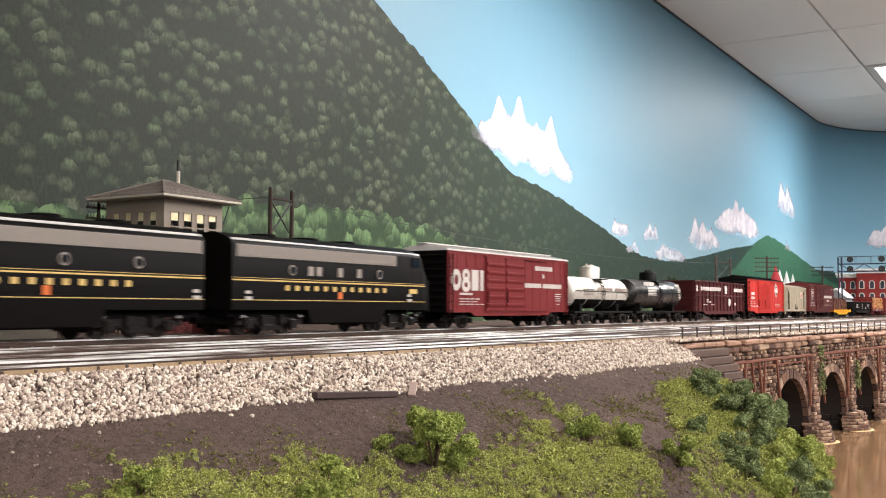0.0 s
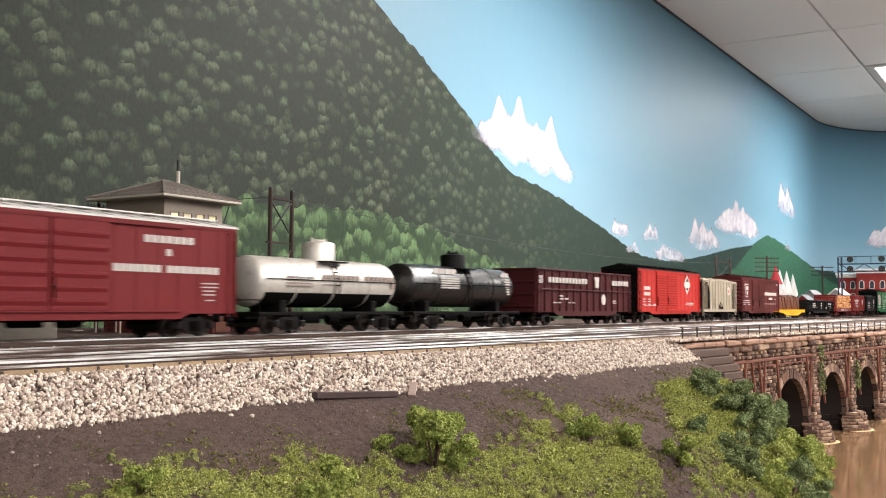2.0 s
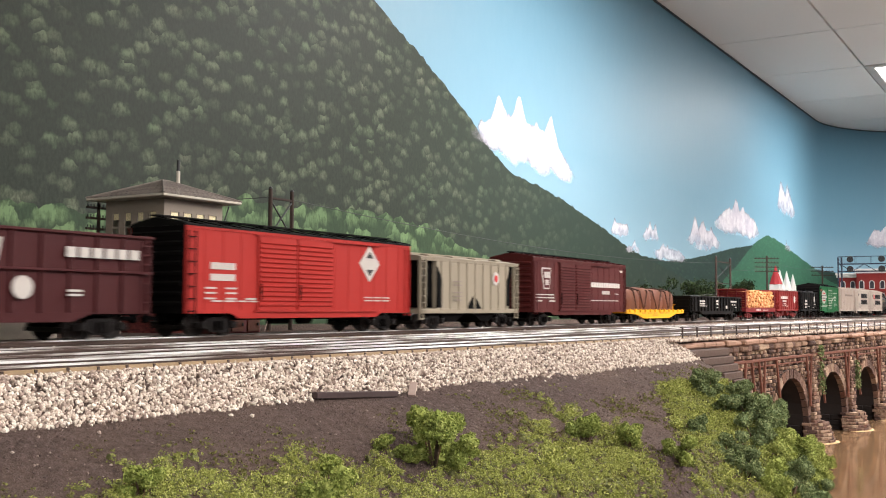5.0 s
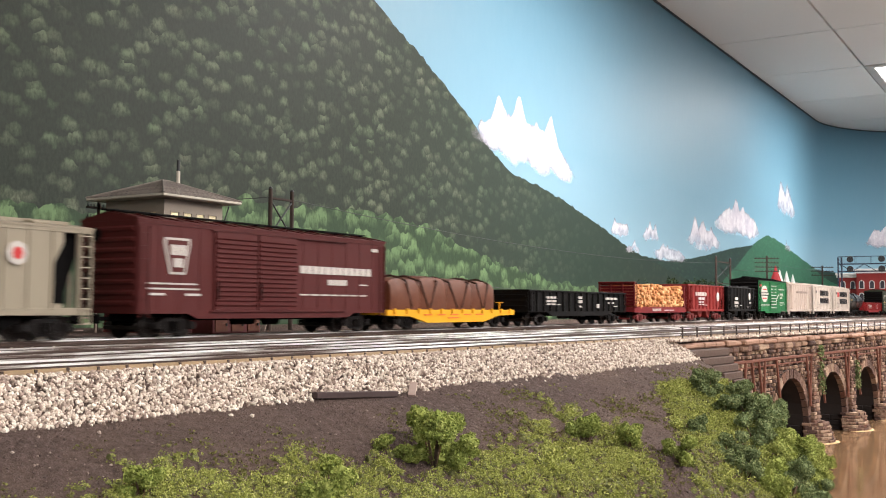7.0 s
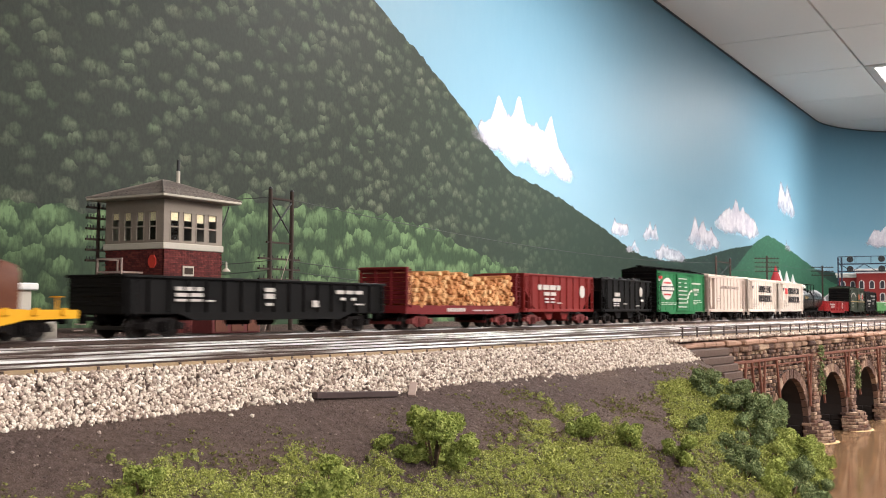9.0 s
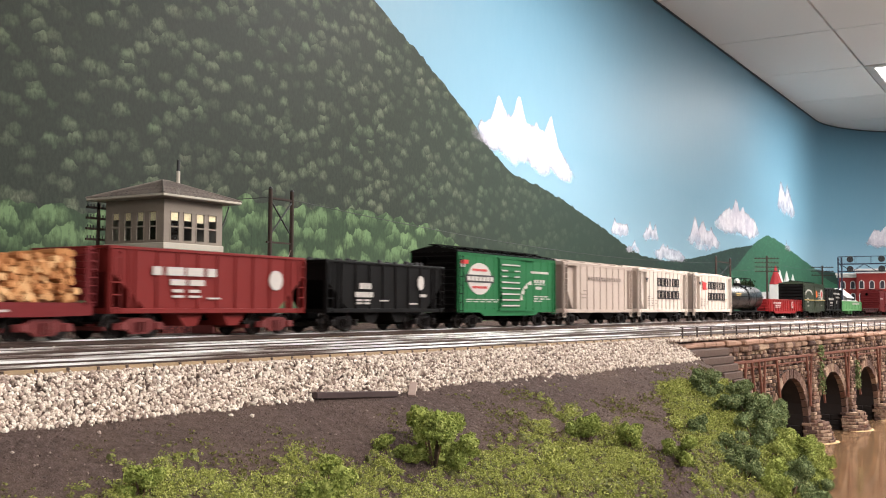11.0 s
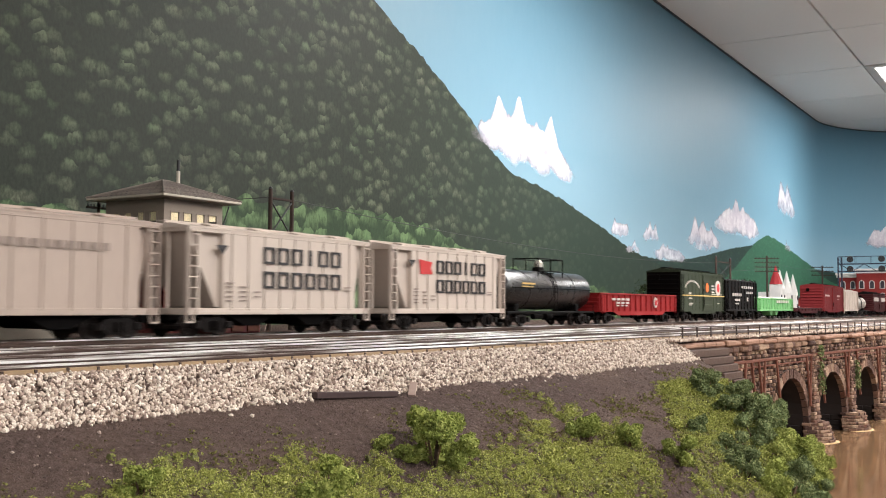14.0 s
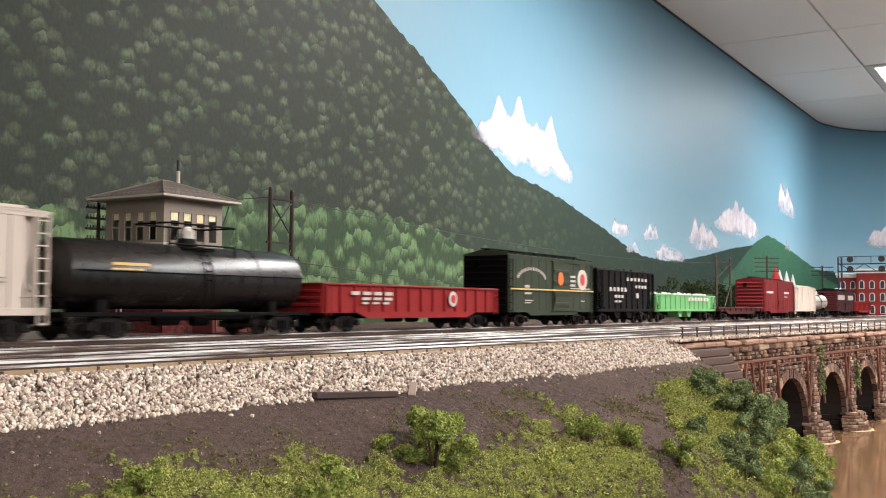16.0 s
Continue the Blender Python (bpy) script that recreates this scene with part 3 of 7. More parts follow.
# ---- moss, bushes ----
def flakes(acc, c, r, n, rng, size, flat=0.75):
    """A tuft of small crumpled flakes about a centre."""
    for k in range(n):
        d = Vector((rng.gauss(0, 1), rng.gauss(0, 1), rng.gauss(0, 1))).normalized() * r * rng.uniform(0.6, 1.05)
        p = Vector(c) + Vector((d[0], d[1], d[2] * flat))
        s = size * rng.uniform(0.6, 1.4)
        a = Vector((rng.gauss(0, 1), rng.gauss(0, 1), rng.gauss(0, 1))).normalized()
        b = a.orthogonal().normalized() * s
        e = a.cross(b)
        acc.add([p + b, p + e * 0.8 + a * s * 0.3, p - b * 0.9, p - e + a * s * 0.3], [(0, 1, 2), (0, 2, 3)])


def strip_edge(u):
    return 0.735 - 1.66 * (u - 0.07)


M["moss_bed"] = plain("moss_turf", srgb(104, 104, 58), 0.95, 0, 900, 0.5, 1.0)


def moss():
    rng = random.Random(33)
    a = Acc()
    bed_ = Acc()
    for k in range(26000):
        x = 0.17 + 0.95 * rng.random()
        u = rng.uniform(0.04, 0.27)
        y = front(x) - u
        if y < -0.56:
            continue
        z = ground_z(x, y)
        if z < WATER + 0.004:
            continue
        nz = noise.noise((x * 16, y * 16, 4)) + 0.6 * noise.noise((x * 45, y * 45, 9))
        xb = strip_edge(u)
        if x > xb - 0.01:
            want = 1.3 + nz - 2 * max(0, 0.070 - u) / 0.01
            want = min(want, (x - xb + 0.02) / 0.025)
        else:
            u0 = 0.059 + 0.110 * (x - 0.28)
            want = (u - u0) / 0.020 + nz * 2.3 - 0.2
            if x > xb - 0.085 + 0.42 * (u - 0.07):
                want -= 7.0
        want -= max(0.0, 0.29 - x) * 6
        if want < rng.uniform(0.2, 1.1):
            continue
        r = rng.uniform(0.0016, 0.0034) * (0.75 + 0.5 * x) * (1.0 + 1.3 * max(0.0, noise.noise((x * 60, y * 60, 6))))
        rock(bed_, x, y, z - r * 0.25, r * 0.8, rng)
        for j in range(3):
            c = (x + rng.gauss(0, r * 0.55), y + rng.gauss(0, r * 0.55), z + r * rng.uniform(0.1, 0.75))
            flakes(a, c, r * rng.uniform(0.35, 0.62), 24, rng, r * 0.115, 0.85)
    single("moss_bed", bed_, M["moss_bed"], "dark olive turf under the moss", "ground cover", kind="stuff", smooth=True)
    single("moss_cover", a, M["moss"], "yellow-green foam moss on the slope", "ground cover", kind="stuff")


moss()


def dry_tufts():
    """Thin withered tufts strewn over the bare cinders."""
    rng = random.Random(51)
    a = Acc()
    for k in range(15000):
        x = 0.2 + 0.75 * rng.random()
        u = 0.046 + 0.11 * rng.random() ** 0.8
        y = front(x) - u
        nz = noise.noise((x * 24, y * 24, 14))
        if nz + 4 * (u - 0.08) < rng.uniform(-0.15, 0.55) or ground_z(x, y) < WATER:
            continue
        r = rng.uniform(0.0007, 0.0016) * (0.8 + 0.5 * x)
        flakes(a, (x, y, ground_z(x, y) + r * 0.3), r, 9, rng, 0.0005 * (0.8 + 0.5 * x), 0.6)
    single("dry_grass", a, M["dry"], "withered olive tufts on bare cinders", "ground cover", kind="stuff")


M["dry"] = foliage("dry_tuft", [(0, srgb(84, 74, 50)), (0.5, srgb(118, 114, 66)), (1, srgb(150, 152, 90))])
dry_tufts()


def bush(x, y, r, mat, seed, label, lift=0.0):
    rng = random.Random(seed)
    z = max(ground_z(x, y), WATER) + lift
    ob = thing("bush", label, "bush", "foam bushes", pose(x, y, z))
    tw = Acc()
    lv = Acc()
    for k in range(10):
        d = Vector((rng.uniform(-0.72, 0.72), rng.uniform(-0.72, 0.72), rng.uniform(0.25, 1.35))) * r
        tw.rod((0, 0, -0.003), d, r * 0.05, r * 0.02, 5)
        lump = r * rng.uniform(0.32, 0.46)
        rock(lv, d[0], d[1], d[2], lump * 0.86, rng)
        flakes(lv, d, lump, int(260 + 16000 * r), rng, 0.00058, 0.9)
        for j in range(5):
            e = d + Vector((rng.gauss(0, 1), rng.gauss(0, 1), rng.gauss(0, 0.8))).normalized() * lump * 0.85
            rock(lv, e[0], e[1], e[2], lump * 0.32, rng)
            flakes(lv, e, lump * rng.uniform(0.32, 0.46), 80, rng, 0.0005, 0.9)
    part("stem", tw, M["tie"], ob)
    part("leaves", lv, mat, ob)


SPOTS = [(0.412, -0.366, 0.0148, "bush"), (0.420, -0.375, 0.0090, "bush"), (0.316, -0.378, 0.0100, "bush"), (0.548, -0.385, 0.0092, "bush"), (0.568, -0.401, 0.0088, "bush"), (0.395, -0.3480, 0.0042, "bush"), (0.400, -0.358, 0.0050, "bush"),
         (0.252, -0.345, 0.0060, "bush"), (0.590, -0.425, 0.0085, "bush"),
         (0.757, -0.389, 0.0112, "dark_bush"), (0.785, -0.4035, 0.0100, "dark_bush"), (0.659, -0.4135, 0.0064, "dark_bush"), (0.731, -0.4125, 0.0082, "dark_bush"), (0.757, -0.424, 0.0125, "dark_bush"), (0.775, -0.431, 0.0120, "dark_bush"), (0.748, -0.436, 0.0110, "dark_bush"),
         (0.660, -0.4345, 0.0100, "dark_bush"), (0.719, -0.437, 0.0125, "dark_bush"), (0.664, -0.444, 0.0115, "dark_bush"), (0.727, -0.447, 0.0120, "yellow_bush"), (0.714, -0.461, 0.0140, "dark_bush"), (0.690, -0.455, 0.0120, "bush"), (0.770, -0.452, 0.0125, "bush"),
         (0.768, -0.457, 0.0120, "yellow_bush"), (0.752, -0.445, 0.0095, "yellow_bush"), (0.756, -0.466, 0.0105, "yellow_bush"), (0.742, -0.470, 0.0110, "dark_bush"), (0.728, -0.476, 0.0120, "dark_bush"), (0.790, -0.458, 0.0125, "yellow_bush"), (0.800, -0.447, 0.0110, "yellow_bush"), (0.790, -0.430, 0.0110, "dark_bush")]
KINDS = {"bush": "mid-green foam bush on the grassy slope", "dark_bush": "blue-green dense bush on the river bank", "yellow_bush": "yellow-green bush overhanging the river"}
for i, (bx, by, br, bk) in enumerate(SPOTS):
    bush(bx, by, br * (1.16 if bx > 0.6 else 1.12), M[bk], 100 + i, KINDS[bk])


def plank(name, x0, y0, x1, y1, w, t, mat, label, dz0=0.002, dz1=0.002):
    ob = new(name, None)
    p = Vector((x0, y0, ground_z(x0, y0) + dz0))
    q = Vector((x1, y1, ground_z(x1, y1) + dz1))
    d = q - p
    m = d.to_track_quat("X", "Z").to_matrix().to_4x4()
    a = Acc().box(0, d.length, -w / 2, w / 2, -t / 2, t / 2, t * 0.15)
    bpy.data.objects.remove(ob)
    ob = single(name, a, mat, label, "plank")
    ob.matrix_basis = Matrix.Translation(p) @ m


M["old_wood"] = plain("old_wood", srgb(62, 46, 44), 0.9, 0, 500, 0.35)
M["pale_wood"] = plain("pale_wood", srgb(168, 146, 136), 0.85, 0, 500, 0.2)
plank("wooden_plank", 0.398, -0.3045, 0.459, -0.3122, 0.004, 0.0034, M["old_wood"], "dark weathered timber lying below the ballast", 0.0022, 0.0010)
plank("wooden_board", 0.4675, -0.3165, 0.4735, -0.3140, 0.0042, 0.0014, M["pale_wood"], "short pale wooden offcut leaning on the ballast", 0.0012, 0.0068)

# ---- the stone bridge ----
ANGLE = -5.484
BRIDGE = thing("stone_bridge", "brown sandstone arch bridge over the river", "bridge", at=pose(0, -0.235, 0, 0, 0, ANGLE))
ARCH_R, ARCH_STEP, ARCH_0 = 0.0600, 0.157, 1.204
SPRING = -0.1385
L0 = 0.992
COPE = -0.0445


def bridge_core():
    """Spandrel and piers with open barrels, as one solid behind the facing stones."""
    a = Acc()
    depth = 0.36
    n = 14
    prev = L0
    for k in range(26):
        c = ARCH_0 + ARCH_STEP * k
        # pier up to the arch
        a.box(prev, c - ARCH_R, 0.0, depth, WATER - 0.06, COPE)
        pts = [(c - ARCH_R * math.cos(math.pi * i / n), SPRING + ARCH_R * math.sin(math.pi * i / n)) for i in range(n + 1)]
        vs, fs = [], []
        for x, z in pts:
            vs += [(x, 0, z), (x, 0, COPE), (x, depth, z), (x, depth, COPE)]
        for i in range(n):
            p, q = 4 * i, 4 * i + 4
            fs += [(p, q, q + 1, p + 1), (p, p + 2, q + 2, q), (p + 2, p + 3, q + 3, q + 2)]
        a.add(vs, fs)
        prev = c + ARCH_R
    a.box(L0, prev, 0.0, depth, COPE, -0.0335)
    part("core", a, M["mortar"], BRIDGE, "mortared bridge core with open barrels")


bridge_core()


def arch_gap(x, z):
    """Whether a place on the face lies in an arch or its ring."""
    k = round((x - ARCH_0) / ARCH_STEP)
    if k < 0:
        return False
    dx = abs(x - (ARCH_0 + ARCH_STEP * k))
    r = ARCH_R + 0.0105
    return dx < r if z < SPRING else dx * dx + (z - SPRING) ** 2 < r * r


def facing():
    rng = random.Random(12)
    rest = Acc()
    count = 0
    forms = {}
    rows = 29
    for j in range(rows):
        z = COPE - 0.0041 * (j + 1)
        x = L0 + rng.uniform(0, 0.004)
        while x < 2.6:
            w = rng.choice((0.0045, 0.0060, 0.0078, 0.0100))
            mid = x + w / 2
            if not (arch_gap(mid, z + 0.003) or arch_gap(x, z + 0.003) or arch_gap(x + w, z + 0.003)):
                p = rng.uniform(0.0006, 0.0044)
                if count < 280 and x < 1.32:
                    key = (w, round(p, 3))
                    if key not in forms:
                        forms[key] = Acc().box(-w / 2 + 0.0005, w / 2 - 0.0005, -key[1], 0.003, -0.0017, 0.0017, 0.0007).mesh("stone", M["stone_piece"])
                    s = new("stone", forms[key])
                    s.parent = BRIDGE
                    s.matrix_basis = pose(mid, 0, z + 0.0020 + rng.uniform(-0.0003, 0.0003), rng.uniform(-5, 5), rng.uniform(-4, 4), rng.uniform(-5, 5))
                    count += 1
                else:
                    rest.box(x + 0.0006, x + w - 0.0006, -p, 0.003, z + 0.0003, z + 0.0037, 0.0007)
            x += w
    tagged(part("facing", rest, M["stone"], BRIDGE, "rows of rough squared stones"), kind="stuff")
    ring, barrel = Acc(), Acc()
    for k in range(9):
        c = ARCH_0 + ARCH_STEP * k
        n = 17
        for i in range(n):
            t0, t1 = math.pi * (i + 0.06) / n, math.pi * (i + 0.94) / n
            pts = [(c - r * math.cos(t), SPRING + r * math.sin(t)) for r, t in ((ARCH_R - 0.0006, t0), (ARCH_R - 0.0006, t1), (ARCH_R + 0.0095, t1), (ARCH_R + 0.0095, t0))]
            ring.prism(pts, "y", -0.0022 - rng.uniform(0, 0.001), 0.004)
        for s in (-1, 1):
            z = SPRING
            while z > WATER - 0.03:
                x0, x1 = sorted((c + s * (ARCH_R - 0.0006), c + s * (ARCH_R + 0.0095)))
                ring.box(x0, x1, -0.0025, 0.004, z - 0.0066, z - 0.0004, 0.0006)
                # courses along the inside of the barrel
                xa, xb = sorted((c + s * (ARCH_R - 0.0016), c + s * (ARCH_R + 0.002)))
                y = 0.006
                while y < 0.16:
                    barrel.box(xa, xb, y, y + 0.0125, z - 0.0066, z - 0.0004, 0.0006)
                    y += 0.0132
                z -= 0.007
    tagged(part("arch_ring", ring, M["stone"], BRIDGE, "wedge stones round the arches"), kind="stuff")
    # barrel courses take the dark mortar colour to paint in the arch shade
    tagged(part("barrel", barrel, M["mortar"], BRIDGE, "courses inside the arches, coloured dark for shade"), kind="stuff")


facing()


def piers():
    rng = random.Random(3)
    footing_form = [Acc().box(-w_, w_, -0.004 - d_, 0.004, -h_, h_, 0.0007).mesh("stone", M["stone_piece"]) for w_, h_, d_ in ((0.0038, 0.0018, 0), (0.0045, 0.0020, 0.0008), (0.0052, 0.0017, 0.0014), (0.0058, 0.0019, 0.0004))]
    for k in range(5):
        c = ARCH_0 + ARCH_STEP * (k - 0.5) if k else None
        if c is None:
            continue
        w = ARCH_STEP / 2 - ARCH_R
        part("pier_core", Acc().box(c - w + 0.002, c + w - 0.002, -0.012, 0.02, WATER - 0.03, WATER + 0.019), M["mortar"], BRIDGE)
        for j in range(7):
            z = WATER - 0.004 + 0.0039 * j
            grow = 0.008 - 0.0012 * j + rng.uniform(-0.0006, 0.0006)
            for i in range(11):
                t = math.pi * (i + 0.5 + 0.3 * (j % 2)) / 11.5
                px, py = c - (w + grow) * math.cos(t), 0.002 - (0.016 + grow) * math.sin(t)
                s = new("stone", footing_form[rng.randrange(4)])
                s.parent = BRIDGE
                s.matrix_basis = pose(px, py, z + 0.0019, rng.uniform(-4, 4), rng.uniform(-3, 3), math.degrees(math.atan2((0.016 + grow) * math.cos(t), (w + grow) * math.sin(t)) * -1) + rng.uniform(-5, 5))
        for j in range(22):
            z = WATER + 0.022 + 0.0046 * j
            g = 0.0125 - 0.00037 * j + rng.uniform(-0.0010, 0.0010)
            cut = rng.uniform(-0.3, 0.3) * g
            for xa, xb in ((c - g, c + cut), (c + cut, c + g)):
                part("stone", Acc().box(xa + 0.0004, xb - 0.0004, -0.0065 + 0.00017 * j - rng.uniform(0, 0.0018), 0.002, z, z + 0.0041, 0.0008), M["stone_piece"], BRIDGE)
        sandy = Acc()
        n = 26
        vs = [(c, -0.012, WATER + 0.0026)]
        for i in range(n):
            t = 2 * math.pi * i / n
            r = 1 + 0.25 * noise.noise((k * 3, math.cos(t) * 2, math.sin(t) * 2))
            vs.append((c + 0.052 * r * math.cos(t), -0.010 + 0.034 * r * math.sin(t), WATER - 0.002))
        sandy.add(vs, [(0, 1 + i, 1 + (i + 1) % n) for i in range(n)])
        part("sandbar", sandy, M["sand"], BRIDGE, "pale sand at the pier foot")
    st = Acc()
    for k in range(-1, 9):
        c = ARCH_0 + ARCH_STEP * (k + 0.5)
        for dx, lean in ((-0.030, 0.012), (-0.012, -0.009), (0.024, 0.012)):
            if c + dx > L0 + 0.02:
                st.rod((c + dx, -0.0040, -0.0560), (c + dx + lean, -0.0050, -0.1150), 0.0016, n=5)
    for x, lean in ((1.030, -0.006), (1.058, -0.010), (1.075, 0.008)):
        st.rod((x, -0.004, -0.056), (x + lean, -0.005, -0.104), 0.0016, n=5)
    part("iron_strap", st, M["iron_rust"], BRIDGE, "rusty iron straps")


M["sand"] = plain("river_sand", srgb(196, 166, 124), 0.95, 0, 500, 0.2)
piers()


def coping():
    rng = random.Random(9)
    x = 0.905
    while x < 3.2:
        w = rng.uniform(0.013, 0.030)
        p = rng.uniform(0.004, 0.010)
        part("coping_slab", Acc().box(x, x + w - 0.0006, -p, 0.020, -0.0378, -0.0328 + rng.uniform(-0.0010, 0.0012), 0.0014), M["cope"], BRIDGE)
        x += w
    x = 0.985
    while x < 3.0:
        w = rng.uniform(0.014, 0.022)
        part("coping_stone", Acc().box(x, x + w - 0.0007, -rng.uniform(0.002, 0.0075), 0.006, -0.0445 + rng.uniform(-0.001, 0.001), -0.0381, 0.0016), M["stone_piece"], BRIDGE)
        x += w
    band = Acc().box(L0, 3.0, -0.0045, 0.002, -0.0566, -0.0536, 0.0005).box(1.0, 3.0, -0.0038, 0.002, -0.0625, -0.0608, 0.0004)
    part("iron_band", band, M["iron_rust"], BRIDGE, "rust-red band along the bridge face")
    # stepped wing wall at the bank
    for k in range(6):
        x0 = 0.908 + 0.0225 * k
        z1 = -0.0386 - 0.0078 * k
        w = Acc().box(x0, 1.000 + 0.008 * k, -0.010 - 0.0014 * k, 0.03, z1 - 0.0076, z1, 0.0010)
        part("wing_slab", w, M["wing"], BRIDGE, "dark stepped wing wall slab")


M["cope"] = plain("coping_stone_pale", srgb(150, 114, 94), 0.9, 0, 240, 0.4, 0.9)
M["wing"] = plain("wing_stone", srgb(84, 64, 55), 0.9, 0, 300, 0.4, 0.8)
coping()


def ivy():
    rng = random.Random(77)
    for x, z0, z1 in ((1.300, -0.046, -0.105), (1.075, -0.085, -0.120), (1.455, -0.07, -0.105), (1.625, -0.06, -0.09)):
        a = Acc()
        for k in range(26):
            t = rng.random()
            flakes(a, (x + rng.gauss(0, 0.004), -0.008, z0 + (z1 - z0) * t), rng.uniform(0.002, 0.004), 18, rng, 0.0012, 1.0)
        part("ivy", a, M["dark_bush"], BRIDGE, "green creeper on the stones")


ivy()


def railing():
    ob = thing("bridge_railing", "thin brown metal railing along the bridge parapet", "railing", at=pose(0, -0.235, 0, 0, 0, ANGLE))
    post = Acc().box(-0.0006, 0.0006, -0.0006, 0.0006, 0, 0.0150).box(-0.0018, 0.0018, -0.0014, 0.0014, 0, 0.0010).mesh("post", M["rail_fence"])
    for k in range(64):
        p = new("post", post)
        p.parent = ob
        p.matrix_basis = pose(0.926 + 0.0335 * k, 0.006, -0.0328)
    for z in (-0.0180, -0.0245):
        part("rail", Acc().rod((0.922, 0.006, z), (3.06, 0.006, z), 0.0006, n=6), M["rail_fence"], ob)


railing()

# ---- the signal tower ----
M["shingle"] = varied("roof_shingle", [(0, srgb(128, 116, 110)), (1, srgb(152, 140, 132))], 0.9, 600, 0.3)
M["shingle_piece"] = varied("roof_shingle_piece", [(0, srgb(96, 88, 84)), (1, srgb(126, 116, 110))], 0.9, 600, 0.3, True)
M["siding"] = plain("tower_siding", srgb(142, 128, 116), 0.7, 0, 400, 0.15)
M["cream"] = plain("cream_trim", srgb(190, 180, 166), 0.7, 0, 300, 0.1)
M["blind"] = plain("window_blind", srgb(238, 214, 172), 0.8, 0, 300, 0.06)
M["room_dark"] = plain("tower_interior", srgb(58, 44, 34), 0.9, 0, 200, 0.2)
M["tower_brick"] = varied("tower_brick", [(0, srgb(82, 34, 34)), (0.6, srgb(106, 46, 44)), (1, srgb(126, 62, 56))], 0.85, 700, 0.3)
M["creosote"] = plain("creosote_pole", srgb(60, 45, 38), 0.9, 0, 400, 0.3)


def glass_mat():
    m = Mat("window_glass")
    m.bsdf.inputs["Transmission Weight"].default_value = 1.0
    m.bsdf.inputs["IOR"].default_value = 1.3
    return m.done((0.85, 0.9, 0.9, 1), 0.03)


M["glass"] = glass_mat()


def tower():
    tx0, tx1, ty0, ty1, zb = 0.768, 0.856, 0.200, 0.292, BED
    ob = thing("signal_tower", "two-storey railway signal tower, red brick below, taupe boards above", "signal tower", at=pose(tx0, ty0, zb))
    w, d = tx1 - tx0, ty1 - ty0
    base_h, sill_h, win0, win1, eave = 0.0905, 0.0975, 0.0995, 0.1320, 0.1450
    part("base_wall", Acc().box(0.0006, w - 0.0006, 0.0006, d - 0.0006, 0, base_h), M["mortar"], ob)
    rng = random.Random(4)
    br = Acc()
    rows = int(base_h / 0.0021)
    for j in range(rows):
        z = 0.0021 * j
        off = 0.0022 if j % 2 else 0
        for s in range(int(w / 0.0044) + 1):
            x = 0.0044 * s - off
            br.box(max(x, 0), min(x + 0.0041, w), 0.0, 0.001, z, z + 0.0018)
        for s in range(int(d / 0.0044) + 1):
            y = 0.0044 * s - off
            br.box(0.0, 0.001, max(y, 0), min(y + 0.0041, d), z, z + 0.0018)
            br.box(w - 0.001, w, max(y, 0), min(y + 0.0041, d), z, z + 0.0018)
    tagged(part("brick_facing", br, M["tower_brick"], ob, "red brick courses"), kind="stuff")
    band = Acc().box(-0.0016, w + 0.0016, -0.0016, d + 0.0016, base_h, sill_h, 0.0006)
    part("belt_course", band, M["cream"], ob, "pale wooden belt course")
    part("interior", Acc().box(0.004, w - 0.004, 0.004, d - 0.004, sill_h, sill_h + 0.001).box(0.03, w - 0.03, 0.04, d - 0.03, sill_h, win1), M["room_dark"], ob)
    up = Acc()
    up.box(0, w, 0, 0.0016, sill_h, win0).box(0, w, 0, 0.0016, win1, eave)
    up.box(0, 0.0016, 0.0017, d, sill_h, win0).box(0, 0.0016, 0.0017, d, win1, eave)
    up.box(w - 0.0016, w, 0.0017, d, sill_h, eave).box(0.0017, w - 0.0017, d - 0.0016, d, sill_h, eave)
    nw = 4
    gap_f, gap_l = (w - 0.012) / nw, (d - 0.014) / nw
    edges = [0.006 + gap_f * k for k in range(nw)]
    ww = gap_f * 0.72
    lw = gap_l * 0.62
    for k in range(nw + 1):
        x0 = 0 if k == 0 else edges[k - 1] + (gap_f + ww) / 2
        x1 = w if k == nw else edges[k] + (gap_f - ww) / 2
        up.box(x0, x1, 0, 0.0016, win0, win1)
        y0 = 0.0017 if k == 0 else 0.007 + gap_l * (k - 1) + (gap_l + lw) / 2
        y1 = d if k == nw else 0.007 + gap_l * k + (gap_l - lw) / 2
        up.box(0, 0.0016, y0, y1, win0, win1)
    part("upper_wall", up, M["siding"], ob, "taupe boarded upper wall")

    def window(m, ww):
        f = Acc()
        h = win1 - win0
        t = 0.0011
        f.box(0, t, -0.0006, 0.001, 0, h).box(ww - t, ww, -0.0006, 0.001, 0, h).box(t, ww - t, -0.0006, 0.001, 0, t).box(t, ww - t, -0.0006, 0.001, h - t, h).box(t, ww - t, -0.0008, 0.001, h * 0.46, h * 0.46 + 0.0014)
        win = part("window", f, M["siding"], ob, "double-hung window with a cream blind")
        win.matrix_basis = m
        part("pane", Acc().box(t, ww - t, 0.0004, 0.0007, t, h * 0.46), M["glass"], win).visible_shadow = False
        part("pane", Acc().box(t, ww - t, 0.0004, 0.0007, h * 0.46 + 0.0014, h - t), M["glass"], win).visible_shadow = False
        part("blind", Acc().box(t, ww - t, 0.0012, 0.0015, h * rng.uniform(0.66, 0.78), h - t), M["blind"], win, "cream roller blind")
    for k in range(nw):
        window(pose(edges[k] + (gap_f - ww) / 2, 0, win0), ww)
